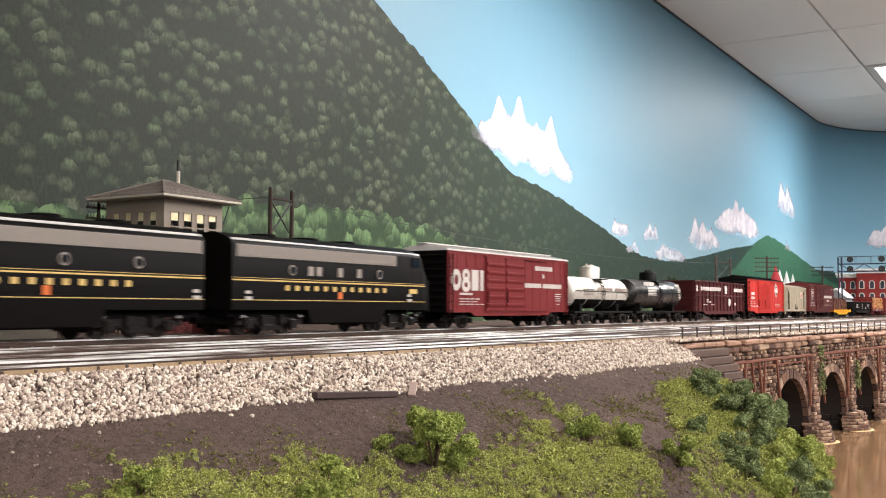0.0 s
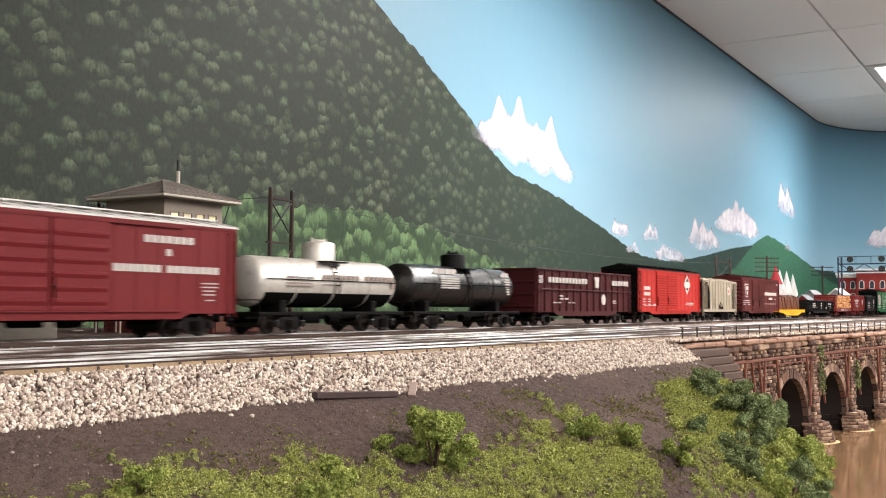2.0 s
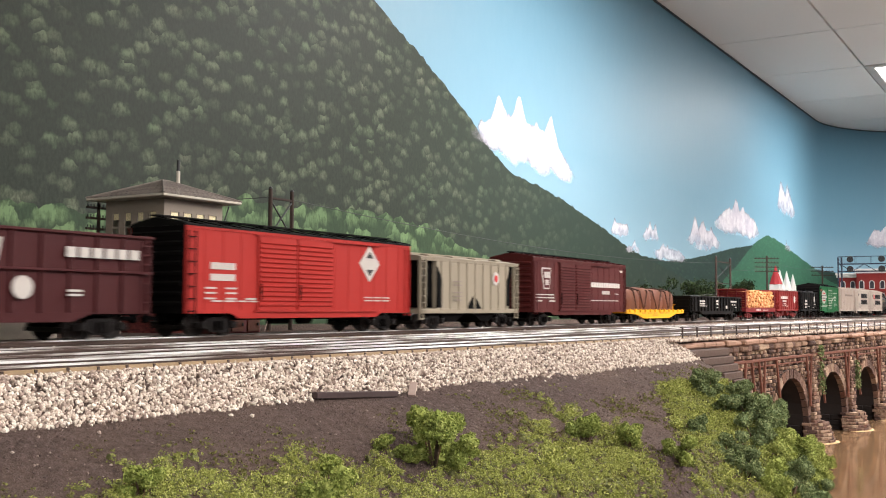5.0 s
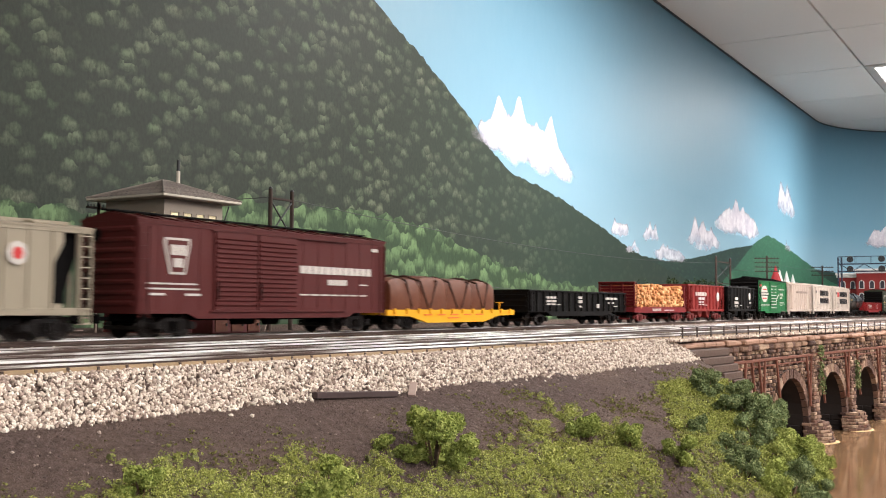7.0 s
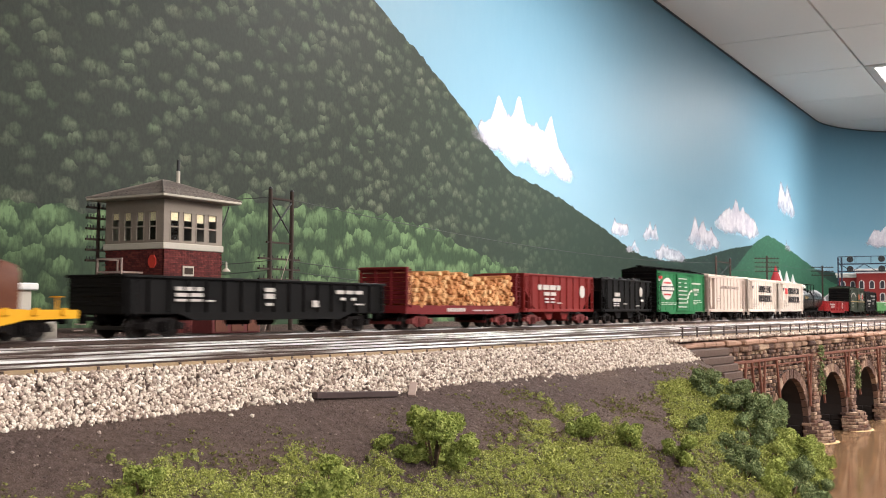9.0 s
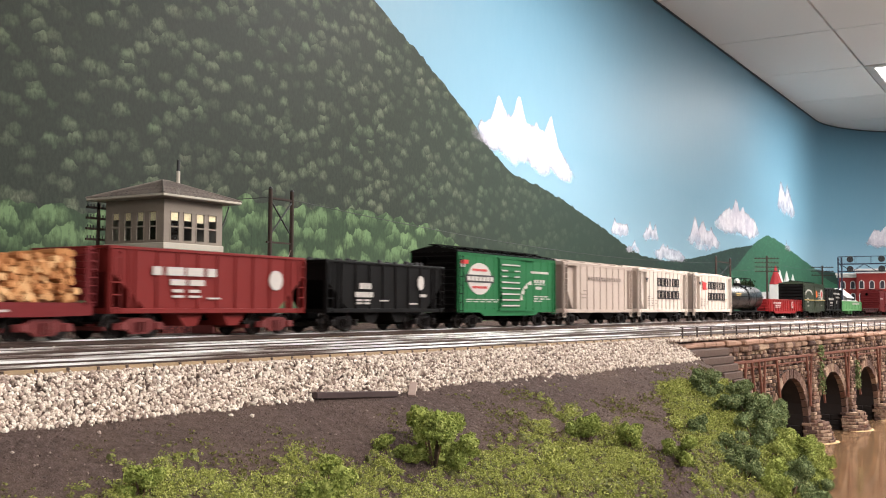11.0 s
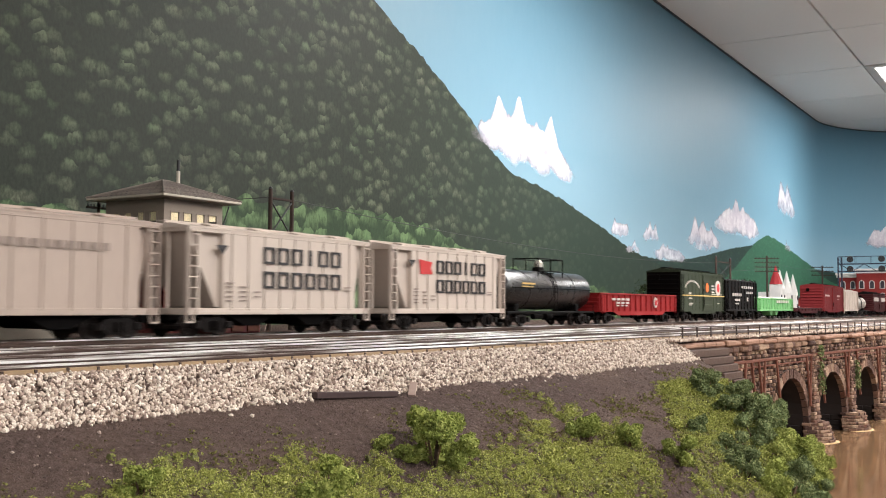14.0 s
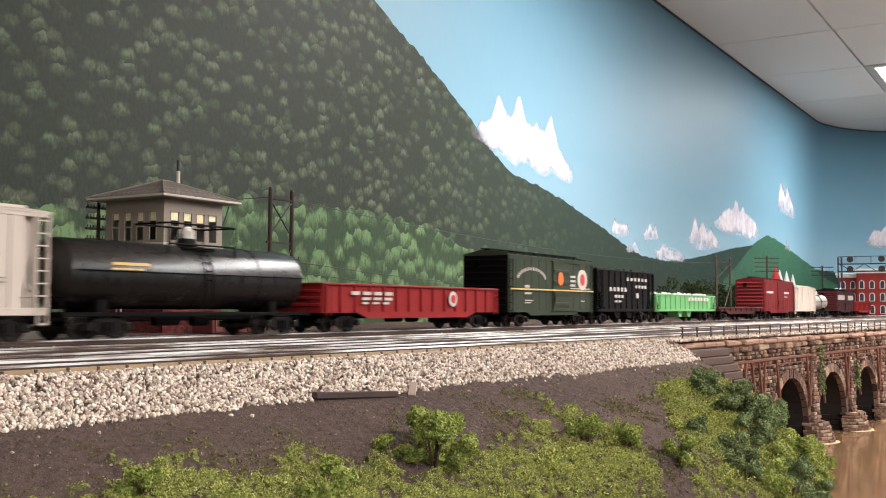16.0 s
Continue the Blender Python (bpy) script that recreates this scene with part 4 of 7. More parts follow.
        window(pose(0, 0.007 + gap_l * k + (gap_l + lw) / 2, win0, 0, 0, -90), lw)
    # hipped roof in shingled courses
    ov = 0.0155
    ridge = 0.0225
    roof = Acc()
    for j in range(14):
        t0, t1 = j / 14, (j + 1) / 14
        sx0, sx1 = -ov + (w / 2 + ov - 0.004) * t0, w + ov - (w / 2 + ov - 0.004) * t0
        sy0, sy1 = -ov + (d / 2 + ov - 0.001) * t0, d + ov - (d / 2 + ov - 0.001) * t0
        ux0, ux1 = -ov + (w / 2 + ov - 0.004) * t1, w + ov - (w / 2 + ov - 0.004) * t1
        uy0, uy1 = -ov + (d / 2 + ov - 0.001) * t1, d + ov - (d / 2 + ov - 0.001) * t1
        z0, z1 = eave + 0.0034 + ridge * t0 + 0.0003, eave + 0.0034 + ridge * t1
        vs = [(sx0, sy0, z0), (sx1, sy0, z0), (sx1, sy1, z0), (sx0, sy1, z0), (ux0, uy0, z1), (ux1, uy0, z1), (ux1, uy1, z1), (ux0, uy1, z1)]
        roof.add(vs, [(0, 1, 5, 4), (1, 2, 6, 5), (2, 3, 7, 6), (3, 0, 4, 7)])
    roof.box(w / 2 - 0.006, w / 2 + 0.006, d / 2 - 0.002, d / 2 + 0.002, eave + ridge + 0.002, eave + ridge + 0.0042)
    r = part("roof", roof, M["shingle"], ob, "grey shingled hip roof with wide eaves")
    part("eave", Acc().box(-ov, w + ov, -ov, d + ov, eave + 0.0006, eave + 0.0034, 0.0006), M["cream"], r, "pale boxed eave")
    hip = Acc()
    for sx, sy in ((0, 0), (1, 0), (0, 1), (1, 1)):
        hip.rod((-ov if not sx else w + ov, -ov if not sy else d + ov, eave + 0.0040), (w / 2 + (0.004 if sx else -0.004), d / 2, eave + ridge + 0.0036), 0.0011, n=6)
    part("hip_cap", hip, M["shingle"], r)
    ch = Acc().lathe([(eave + 0.014, 0.0022), (eave + 0.040, 0.0022)], "z", (w / 2 + 0.024, d / 2 + 0.005, 0), 12)
    stack = part("smoke_pipe", ch, M["cream"], ob, "white smoke pipe with a sooty top")
    part("pipe_cap", Acc().lathe([(eave + 0.0401, 0.0019), (eave + 0.0530, 0.0019), (eave + 0.0532, 0.0012)], "z", (w / 2 + 0.024, d / 2 + 0.005, 0), 12), M["dark_metal"], stack, "sooty black pipe top")
    bk = Acc()
    for y in (0.004, d - 0.004):
        bk.rod((w, y, eave - 0.033), (w + ov * 0.55, y, eave - 0.016), 0.0009, n=6)
        bk.rod((w + ov * 0.55, y, eave - 0.016), (w + ov - 0.001, y, eave - 0.001), 0.0009, n=6)
    part("eave_bracket", bk, M["dark_metal"], ob)
    lamp = Acc().rod((w, 0.002, 0.0800), (w + 0.010, 0.002, 0.0805), 0.0005, n=6).rod((w, 0.002, 0.0690), (w + 0.004, 0.002, 0.0805), 0.0004, n=5)
    arm = part("lamp_bracket", lamp, M["dark_metal"], ob)
    part("lamp_shade", Acc().lathe([(0.0690, 0.0050), (0.0705, 0.0040), (0.0730, 0.0012), (0.0800, 0.0009)], "z", (w + 0.010, 0.002, 0), 16), M["cream"], arm, "white enamel lamp shade")
    sgn = [(-0.0004, 0.0150 + 0.0062 * math.cos(2 * math.pi * (k + 0.5) / 8), 0.0770 + 0.0075 * math.sin(2 * math.pi * (k + 0.5) / 8)) for k in range(8)]
    sg = Acc().prism([(y, z) for _, y, z in sgn], "x", -0.0022, -0.0008)
    part("round_sign", sg, M["red_sign"], ob, "plain red octagonal sign")
    pr = Acc().box(-0.0300, -0.0006, 0.030, 0.070, 0.0640, 0.0660)
    for x, y in ((-0.029, 0.031), (-0.029, 0.069), (-0.002, 0.069)):
        pr.box(x - 0.0008, x + 0.0008, y - 0.0008, y + 0.0008, 0.0, 0.0800)
    pr.box(-0.0295, -0.0282, 0.030, 0.070, 0.0785, 0.0800)
    pr.box(-0.0295, -0.0006, 0.0685, 0.0700, 0.0785, 0.0800)
    for k in range(9):
        pr.box(-0.0300, -0.0180, 0.071 + 0.004 * k, 0.0752 + 0.004 * k, 0.0640 - 0.0070 * (k + 1), 0.0655 - 0.0070 * (k + 1))
    part("porch_stair", pr, M["pale_wood"], ob, "wooden stair and landing")
    part("base_window", Acc().box(0.028, 0.044, -0.0012, 0.001, 0.062, 0.073), M["cream"], ob, "small pale window frame")
    part("base_pane", Acc().box(0.030, 0.042, -0.0018, -0.0008, 0.064, 0.071), M["room_dark"], ob, "dark small pane")


M["red_sign"] = plain("red_sign", srgb(206, 62, 48), 0.6)
tower()


# ---- poles and wires ----
def crossarm_pole(x, y, h, arms, span, label, facing=0.0, r=0.0022, first=0.006, gap=0.010):
    ob = thing("utility_pole", label, "utility pole", "utility poles", pose(x, y, BED, 0, 0, facing))
    part("pole", Acc().rod((0, 0, -0.004), (0, 0, h), r, r * 0.75, 8), M["creosote"], ob)
    for k in range(arms):
        z = h - first - gap * k
        arm = part("crossarm", Acc().box(-0.0012, 0.0012, -span / 2, span / 2, z - 0.0012, z + 0.0012), M["creosote"], ob)
        pins = Acc()
        for j in range(8):
            yy = -span / 2 + span * (j + 0.5) / 8
            pins.rod((0, yy, z + 0.001), (0, yy, z + 0.0042), 0.0006, 0.0008, 5)
        part("insulator", pins, M["dark_metal"], arm)
    return ob


def h_frame(xa, xb, y, h, label, low_arms):
    ob = thing("pole_frame", label, "pole frame", "utility poles", pose(xa, y, BED))
    w = xb - xa
    for x in (0, w):
        part("pole", Acc().rod((x, 0, -0.004), (x, 0, h), 0.0030, 0.0026, 10), M["creosote"], ob)
        part("pole_cap", Acc().lathe([(h, 0.0026), (h + 0.002, 0.0022), (h + 0.003, 0.0006)], "z", (x, 0, 0), 10), M["dark_metal"], ob)
    part("cross_beam", Acc().box(-0.002, w + 0.002, -0.0016, 0.0016, h - 0.0125, h - 0.0100), M["creosote"], ob)
    part("cross_beam", Acc().box(-0.006, w + 0.002, -0.0012, 0.0012, h - 0.0660, h - 0.0640), M["creosote"], ob)
    part("brace", Acc().rod((0.002, -0.001, h - 0.053), (w - 0.002, -0.001, h - 0.014), 0.0011, n=6), M["dark_metal"], ob)
    part("brace", Acc().rod((0.002, 0.001, h - 0.014), (w - 0.002, 0.001, h - 0.053), 0.0011, n=6), M["dark_metal"], ob)
    for k in range(low_arms):
        z = h - 0.085 - 0.0125 * k
        arm = part("crossarm", Acc().box(-0.020, w + 0.016, -0.0016, 0.0016, z - 0.0010, z + 0.0012), M["creosote"], ob)
        pins = Acc()
        for j in range(10):
            pins.rod((-0.018 + (w + 0.032) * j / 9, 0, z + 0.001), (-0.018 + (w + 0.032) * j / 9, 0, z + 0.0042), 0.0006, 0.0008, 5)
        part("insulator", pins, M["dark_metal"], arm)
    part("guy_wire", Acc().rod((w, 0, h - 0.070), (-0.030, -0.02, 0.0), 0.0004, n=5), M["pale_wood"], ob, "pale guy wire")


h_frame(0.938, 0.978, 0.200, 0.172, "tall twin-pole frame with cross bracing and insulators", 3)
h_frame(2.499, 2.623, 0.120, 0.157, "distant twin-pole frame beside the track", 0)
lp = crossarm_pole(0.777, 0.315, 0.150, 6, 0.034, "dark pole with many crossarms beside the tower", 90, 0.0024, 0.010, 0.0120)
crossarm_pole(2.998, 0.120, 0.182, 4, 0.075, "distant telegraph pole with four crossarms", 40, 0.0034, 0.008, 0.0125)
crossarm_pole(3.773, 0.120, 0.182, 3, 0.085, "distant telegraph pole with crossarms", 40, 0.0036, 0.006, 0.0140)


def wire(p, q, sag):
    ob = Acc()
    p, q = Vector(p), Vector(q)
    vs = []
    for k in range(13):
        t = k / 12
        c = p.lerp(q, t) - Vector((0, 0, sag * 4 * t * (1 - t)))
        vs += [c + Vector((0, 0.00045, 0)), c + Vector((0, 0, 0.00045)), c - Vector((0, 0.00045, 0)), c - Vector((0, 0, 0.00045))]
    ob.add(vs, [(4 * k + i, 4 * k + (i + 1) % 4, 4 * k + 4 + (i + 1) % 4, 4 * k + 4 + i) for k in range(12) for i in range(4)])
    single("overhead_wire", ob, M["dark_metal"], "thin dark overhead wire between poles", "wire", "overhead wires")


for dy, z in ((-0.004, 0.055), (0.004, 0.043), (0.0, 0.132)):
    wire((0.978, 0.200 + dy, z), (2.499, 0.120 + dy, z - 0.02), 0.02)
    wire((0.777, 0.312 + dy, z - 0.01), (0.938, 0.200 + dy, z), 0.004)
wire((2.623, 0.12, 0.10), (2.998, 0.12, 0.12), 0.006)
wire((2.998, 0.12, 0.14), (3.773, 0.12, 0.14), 0.012)


# ---- signal bridge over the tracks ----
def signal_bridge():
    x0 = 3.77
    ob = thing("signal_bridge", "dark steel signal bridge with round signal heads", "signal bridge", at=pose(x0, 0.060, BED))
    top, span = 0.212, 0.72
    for y in (0.0, -span):
        p = Acc()
        for dx in (-0.006, 0.006):
            for dy in (-0.006, 0.006):
                p.box(dx - 0.0012, dx + 0.0012, y + dy - 0.0012, y + dy + 0.0012, 0 if y == 0 else -0.12, top - 0.002)
        n = 7
        for k in range(n):
            z0, z1 = (top - 0.01) * k / n, (top - 0.01) * (k + 1) / n
            p.rod((-0.006, y - 0.006, z0), (-0.006, y + 0.006, z1), 0.0008, n=4)
            p.rod((-0.006, y + 0.006, z0), (0.006, y + 0.006, z1), 0.0008, n=4)
        part("tower_leg", p, M["blue_steel"], ob)
    for z in (top - 0.026, top - 0.052):
        c = Acc()
        for dx in (-0.010, 0.010):
            c.box(dx - 0.0016, dx + 0.0016, -span, 0.004, z - 0.0016, z + 0.0016)
        part("chord", c, M["blue_steel"], ob)
    web = Acc()
    n = 18
    for k in range(n):
        y0, y1 = -span * k / n, -span * (k + 1) / n
        za, zb = (top - 0.052, top - 0.026) if k % 2 else (top - 0.026, top - 0.052)
        for dx in (-0.010, 0.010):
            web.rod((dx, y0, za), (dx, y1, zb), 0.0009, n=4)
    part("web_brace", web, M["blue_steel"], ob)
    rl = Acc()
    for dx in (-0.012, 0.012):
        rl.rod((dx, 0.004, top), (dx, -span, top), 0.0008, n=4)
        for k in range(15):
            rl.rod((dx, -span * k / 14, top - 0.026), (dx, -span * k / 14, top), 0.0006, n=4)
    part("handrail", rl, M["blue_steel"], ob)
    for y in (-0.036, -0.138, -0.30, -0.42):
        for z in (top - 0.010, top - 0.044):
            hd = part("signal_head", Acc().lathe([(-0.0165, 0.0100), (-0.0140, 0.0112), (-0.0120, 0.0112), (-0.0105, 0.0060), (-0.0020, 0.0050)], "x", (0, y, z), 20), M["dark_metal"], ob, "round black signal head")
            for a in range(3):
                t = radians(90 + 120 * a)
                hood = Acc().lathe([(-0.0200, 0.0022), (-0.0166, 0.0022), (-0.0166, 0.0017), (-0.0196, 0.0017)], "x", (0, y + 0.0055 * math.cos(t), z + 0.0055 * math.sin(t)), 10)
                part("lens_hood", hood, M["dark_metal"], hd)


M["blue_steel"] = plain("signal_steel", srgb(38, 46, 66), 0.55, 0.3, 300, 0.2)
signal_bridge()


# ---- the far town ----
M["town_brick"] = plain("town_brick", srgb(150, 50, 46), 0.85, 0, 260, 0.25, 0.4)
M["town_white"] = plain("town_white", srgb(226, 222, 218), 0.7, 0, 200, 0.08)
M["town_grey"] = plain("town_grey", srgb(150, 150, 152), 0.8, 0, 200, 0.15)
M["red_roof"] = plain("red_roof", srgb(178, 44, 50), 0.7, 0, 200, 0.15)


def brick_house(x, y0, y1, depth, h, label, cols):
    ob = thing("brick_building", label, "building", "far town", pose(x, y0, BED))
    w = y1 - y0
    part("wall", Acc().box(0, depth, 0, w, 0, h), M["town_brick"], ob)
    c = Acc().box(-0.006, depth + 0.006, -0.006, w + 0.006, h - 0.016, h - 0.004, 0.001).box(-0.010, depth + 0.010, -0.010, w + 0.010, h - 0.004, h + 0.003, 0.001)
    part("cornice", c, M["town_white"], ob, "white cornice")
    dent = Acc()
    for k in range(int(w / 0.010)):
        dent.box(-0.009, -0.006, 0.003 + 0.010 * k, 0.007 + 0.010 * k, h - 0.014, h - 0.005)
    part("dentils", dent, M["town_white"], ob)
    for row, (z0, z1) in enumerate(((0.115, 0.150), (0.062, 0.098), (0.010, 0.046))):
        if z1 > h - 0.02:
            continue
        for k in range(cols):
            y = w * (k + 0.5) / cols
            ww = w / cols * 0.52
            pts = [(y - ww / 2, z0), (y + ww / 2, z0), (y + ww / 2, z1 - ww / 2)] + [(y + ww / 2 * math.cos(math.pi * i / 8), z1 - ww / 2 + ww / 2 * math.sin(math.pi * i / 8)) for i in range(1, 8)] + [(y - ww / 2, z1 - ww / 2)]
            win = part("window", Acc().prism(pts, "x", -0.002, 0.002), M["town_white"], ob, "white arched window frame")
            pts2 = [(y + (q[0] - y) * 0.72, z0 + 0.002 + (q[1] - z0) * 0.88) for q in pts]
            part("pane", Acc().prism(pts2, "x", -0.0032, -0.001), M["pane_dark"], win)


M["pane_dark"] = plain("far_window_pane", srgb(70, 66, 72), 0.15, 0, 100, 0.1, 0.0)
brick_house(4.60, -0.10, 0.145, 0.20, 0.196, "red brick corner building with white cornice and arched windows", 6)
brick_house(4.66, 0.150, 0.230, 0.20, 0.180, "darker red brick building beside its white-corniced neighbour", 2)


def gable_house(x, y, w, d, h, rise, wall, roof, label):
    ob = thing("house", label, "house", "far town", pose(x, y, BED))
    part("wall", Acc().prism([(-w / 2, 0), (w / 2, 0), (w / 2, h), (0, h + rise), (-w / 2, h)], "x", 0, d), wall, ob)
    r = Acc()
    for s in (-1, 1):
        r.prism([(s * (w / 2 + 0.006), h - 0.004), (0, h + rise + 0.002), (0, h + rise + 0.006), (s * (w / 2 + 0.006), h)], "x", -0.006, d + 0.006)
    part("roof", r, roof, ob)
    for s in (-1, 1):
        win = part("window", Acc().box(-0.001, 0.002, s * w * 0.25 - 0.006, s * w * 0.25 + 0.006, h * 0.4, h * 0.75), M["town_white"], ob)
        part("pane", Acc().box(-0.002, 0.0, s * w * 0.25 - 0.0045, s * w * 0.25 + 0.0045, h * 0.43, h * 0.72), M["pane_dark"], win)


gable_house(4.25, 0.165, 0.075, 0.14, 0.075, 0.030, M["town_grey"], M["town_white"], "small grey house with a pale gable roof")
gable_house(4.30, 0.275, 0.08, 0.14, 0.065, 0.035, M["town_grey"], M["town_grey"], "low grey shed with a gable roof")
gable_house(3.98, 0.235, 0.06, 0.10, 0.052, 0.025, M["town_brick"], M["town_grey"], "small brick shed by the line")


def spires():
    ob = thing("white_church", "small white church with pointed spires and a red steeple", "church", at=pose(3.46, 0.235, BED))
    part("nave", Acc().box(0, 0.26, -0.03, 0.03, 0, 0.085, 0.001), M["town_white"], ob)
    for x, h0, h1, r, mat in ((0.005, 0.110, 0.172, 0.022, "red_roof"), (0.055, 0.095, 0.160, 0.018, "town_white"), (0.155, 0.085, 0.158, 0.020, "town_white"), (0.245, 0.078, 0.150, 0.018, "town_white")):
        t = part("spire_base", Acc().box(x - r * 0.8, x + r * 0.8, -0.034 - r * 0.5, -0.034 + r * 1.1, 0, h0, 0.001), M["town_white"], ob)
        part("spire", Acc().lathe([(h0, r), (h1, 0.001)], "z", (x, -0.034 + r * 0.3, 0), 8), M[mat], t, "pointed spire")
        for z in (0.03, 0.06):
            part("window", Acc().box(x - 0.005, x + 0.005, -0.036 - r * 0.5, -0.033 - r * 0.5, z, z + 0.015), M["pane_dark"], ob)


spires()


def far_tree(x, y, h, seed):
    rng = random.Random(seed)
    ob = thing("tree", "dark green leafy tree in front of the painted wall", "tree", "background trees", pose(x, y, BED))
    tr = Acc().rod((0, 0, -0.004), (0, 0, h * 0.5), h * 0.035, h * 0.02, 7)
    cr = Acc()
    for k in range(9):
        d = Vector((rng.uniform(-0.32, 0.32), rng.uniform(-0.32, 0.32), rng.uniform(0.38, 0.92))) * h
        tr.rod((0, 0, h * 0.3), d, h * 0.014, h * 0.006, 5)
        flakes(cr, d, h * rng.uniform(0.10, 0.19), 150, rng, h * 0.022, 0.9)
        flakes(cr, d, h * rng.uniform(0.18, 0.26), 60, rng, h * 0.018, 0.9)
    part("trunk", tr, M["creosote"], ob)
    part("crown", cr, M["far_tree"], ob)


for i, (x, y, h) in enumerate(((2.69, 0.24, 0.125), (2.80, 0.22, 0.110), (2.60, 0.30, 0.110), (2.92, 0.26, 0.085), (3.12, 0.23, 0.115), (3.20, 0.28, 0.10), (2.45, 0.30, 0.085), (3.30, 0.32, 0.09), (3.02, 0.33, 0.10))):
    far_tree(x, y, h, 300 + i)

M["cabinet_red"] = plain("cabinet_red", srgb(104, 42, 42), 0.7)
# low white shed and platform behind the tracks
ob = thing("trackside_shed", "low white shed with a flat roof behind the tracks", "shed", at=pose(0.40, 0.115, BED))
part("wall", Acc().box(0, 0.145, 0, 0.05, 0, 0.042, 0.0008), M["cream"], ob)
part("roof", Acc().box(-0.004, 0.149, -0.004, 0.054, 0.042, 0.048, 0.001), M["town_white"], ob, "pale flat roof")
part("plinth", Acc().box(-0.002, 0.162, -0.012, 0.05, -0.001, 0.0165, 0.0006), M["cream"], ob)
ob = thing("relay_cabinet", "dark red trackside cabinet beside the tower", "cabinet", at=pose(0.792, 0.150, BED))
part("body", Acc().box(0, 0.075, 0, 0.030, 0, 0.019, 0.0008), M["cabinet_red"], ob)
for x in (0.004, 0.029, 0.054):
    d_ = part("door", Acc().box(x, x + 0.018, -0.0010, 0.001, 0.002, 0.017), M["iron_rust"], ob)
    part("handle", Acc().box(x + 0.015, x + 0.0165, -0.0022, -0.0008, 0.008, 0.011), M["dark_metal"], d_)

# ---- the bend of the line, towards the aisle ----
shelf = Acc().box(4.75, END_X - 0.01, -4.4, -1.04, -0.10, BED - 0.001)
single("shelf", shelf, M["earth"], "plain layout shelf along the end wall", kind="structure")
BEND_X, BEND_R = 4.50, 0.90
BEND = math.pi / 2 * BEND_R


def line(s):
    """The pose of a car whose middle is s metres along the line."""
    if s <= BEND_X:
        return pose(s, 0, RAIL)
    if s < BEND_X + BEND:
        a = (s - BEND_X) / BEND_R
        return pose(BEND_X + BEND_R * math.sin(a), -BEND_R + BEND_R * math.cos(a), RAIL, 0, 0, -math.degrees(a))
    return pose(BEND_X + BEND_R, -BEND_R - (s - BEND_X - BEND), RAIL, 0, 0, -90)


curve = thing("curved_track", "curved railway track rounding the room corner", "railway track", "tracks")
for c in (-GAUGE / 2, GAUGE / 2):
    a = Acc()
    rows = []
    for k in range(60):
        m = line(4.75 + 4.3 * k / 59)
        rows.append([m @ Vector((0, c + dy, dz)) for dy, dz in ((-0.0014, -0.0038), (0.0014, -0.0038), (0.0011, 0), (-0.0011, 0))])
    vs = [p for r in rows for p in r]
    a.add(vs, [(4 * k + i, 4 * k + (i + 1) % 4, 4 * k + 4 + (i + 1) % 4, 4 * k + 4 + i) for k in range(59) for i in range(4)])
    part("rail", a, M["steel"], curve)
ct = Acc()
for k in range(360):
    m = line(4.75 + 0.012 * k)
    ct.box(-0.0022, 0.0022, -0.027, 0.027, -0.0068, -0.0038, 0, m)
tagged(part("tie_row", ct, M["tie"], curve), kind="stuff")

# ---- materials of the train ----
def tank_aluminium():
    """Aluminium paint gone dull, with brown streaks of rust running down."""
    m = Mat("paint_tank_aluminium")
    streak = m.noise(55, 6, 0.7, m.coord((10, 10, 0.8)))
    blot = m.noise(90, 4, 0.6, m.coord())
    fine = m.noise(800, 3, 0.6, m.coord())
    col = m.mix(m.math("MULTIPLY_ADD", streak, 1.5, -0.5, clamp=True), srgb(226, 219, 210), srgb(160, 146, 132))
    col = m.mix(m.math("MULTIPLY_ADD", blot, 2.4, -1.35, clamp=True), col, srgb(118, 96, 80))
    m.bump(fine, 0.1, 0.0004)
    return m.done(col, m.math("MULTIPLY_ADD", streak, 0.2, 0.30), 0.45, 0.4)


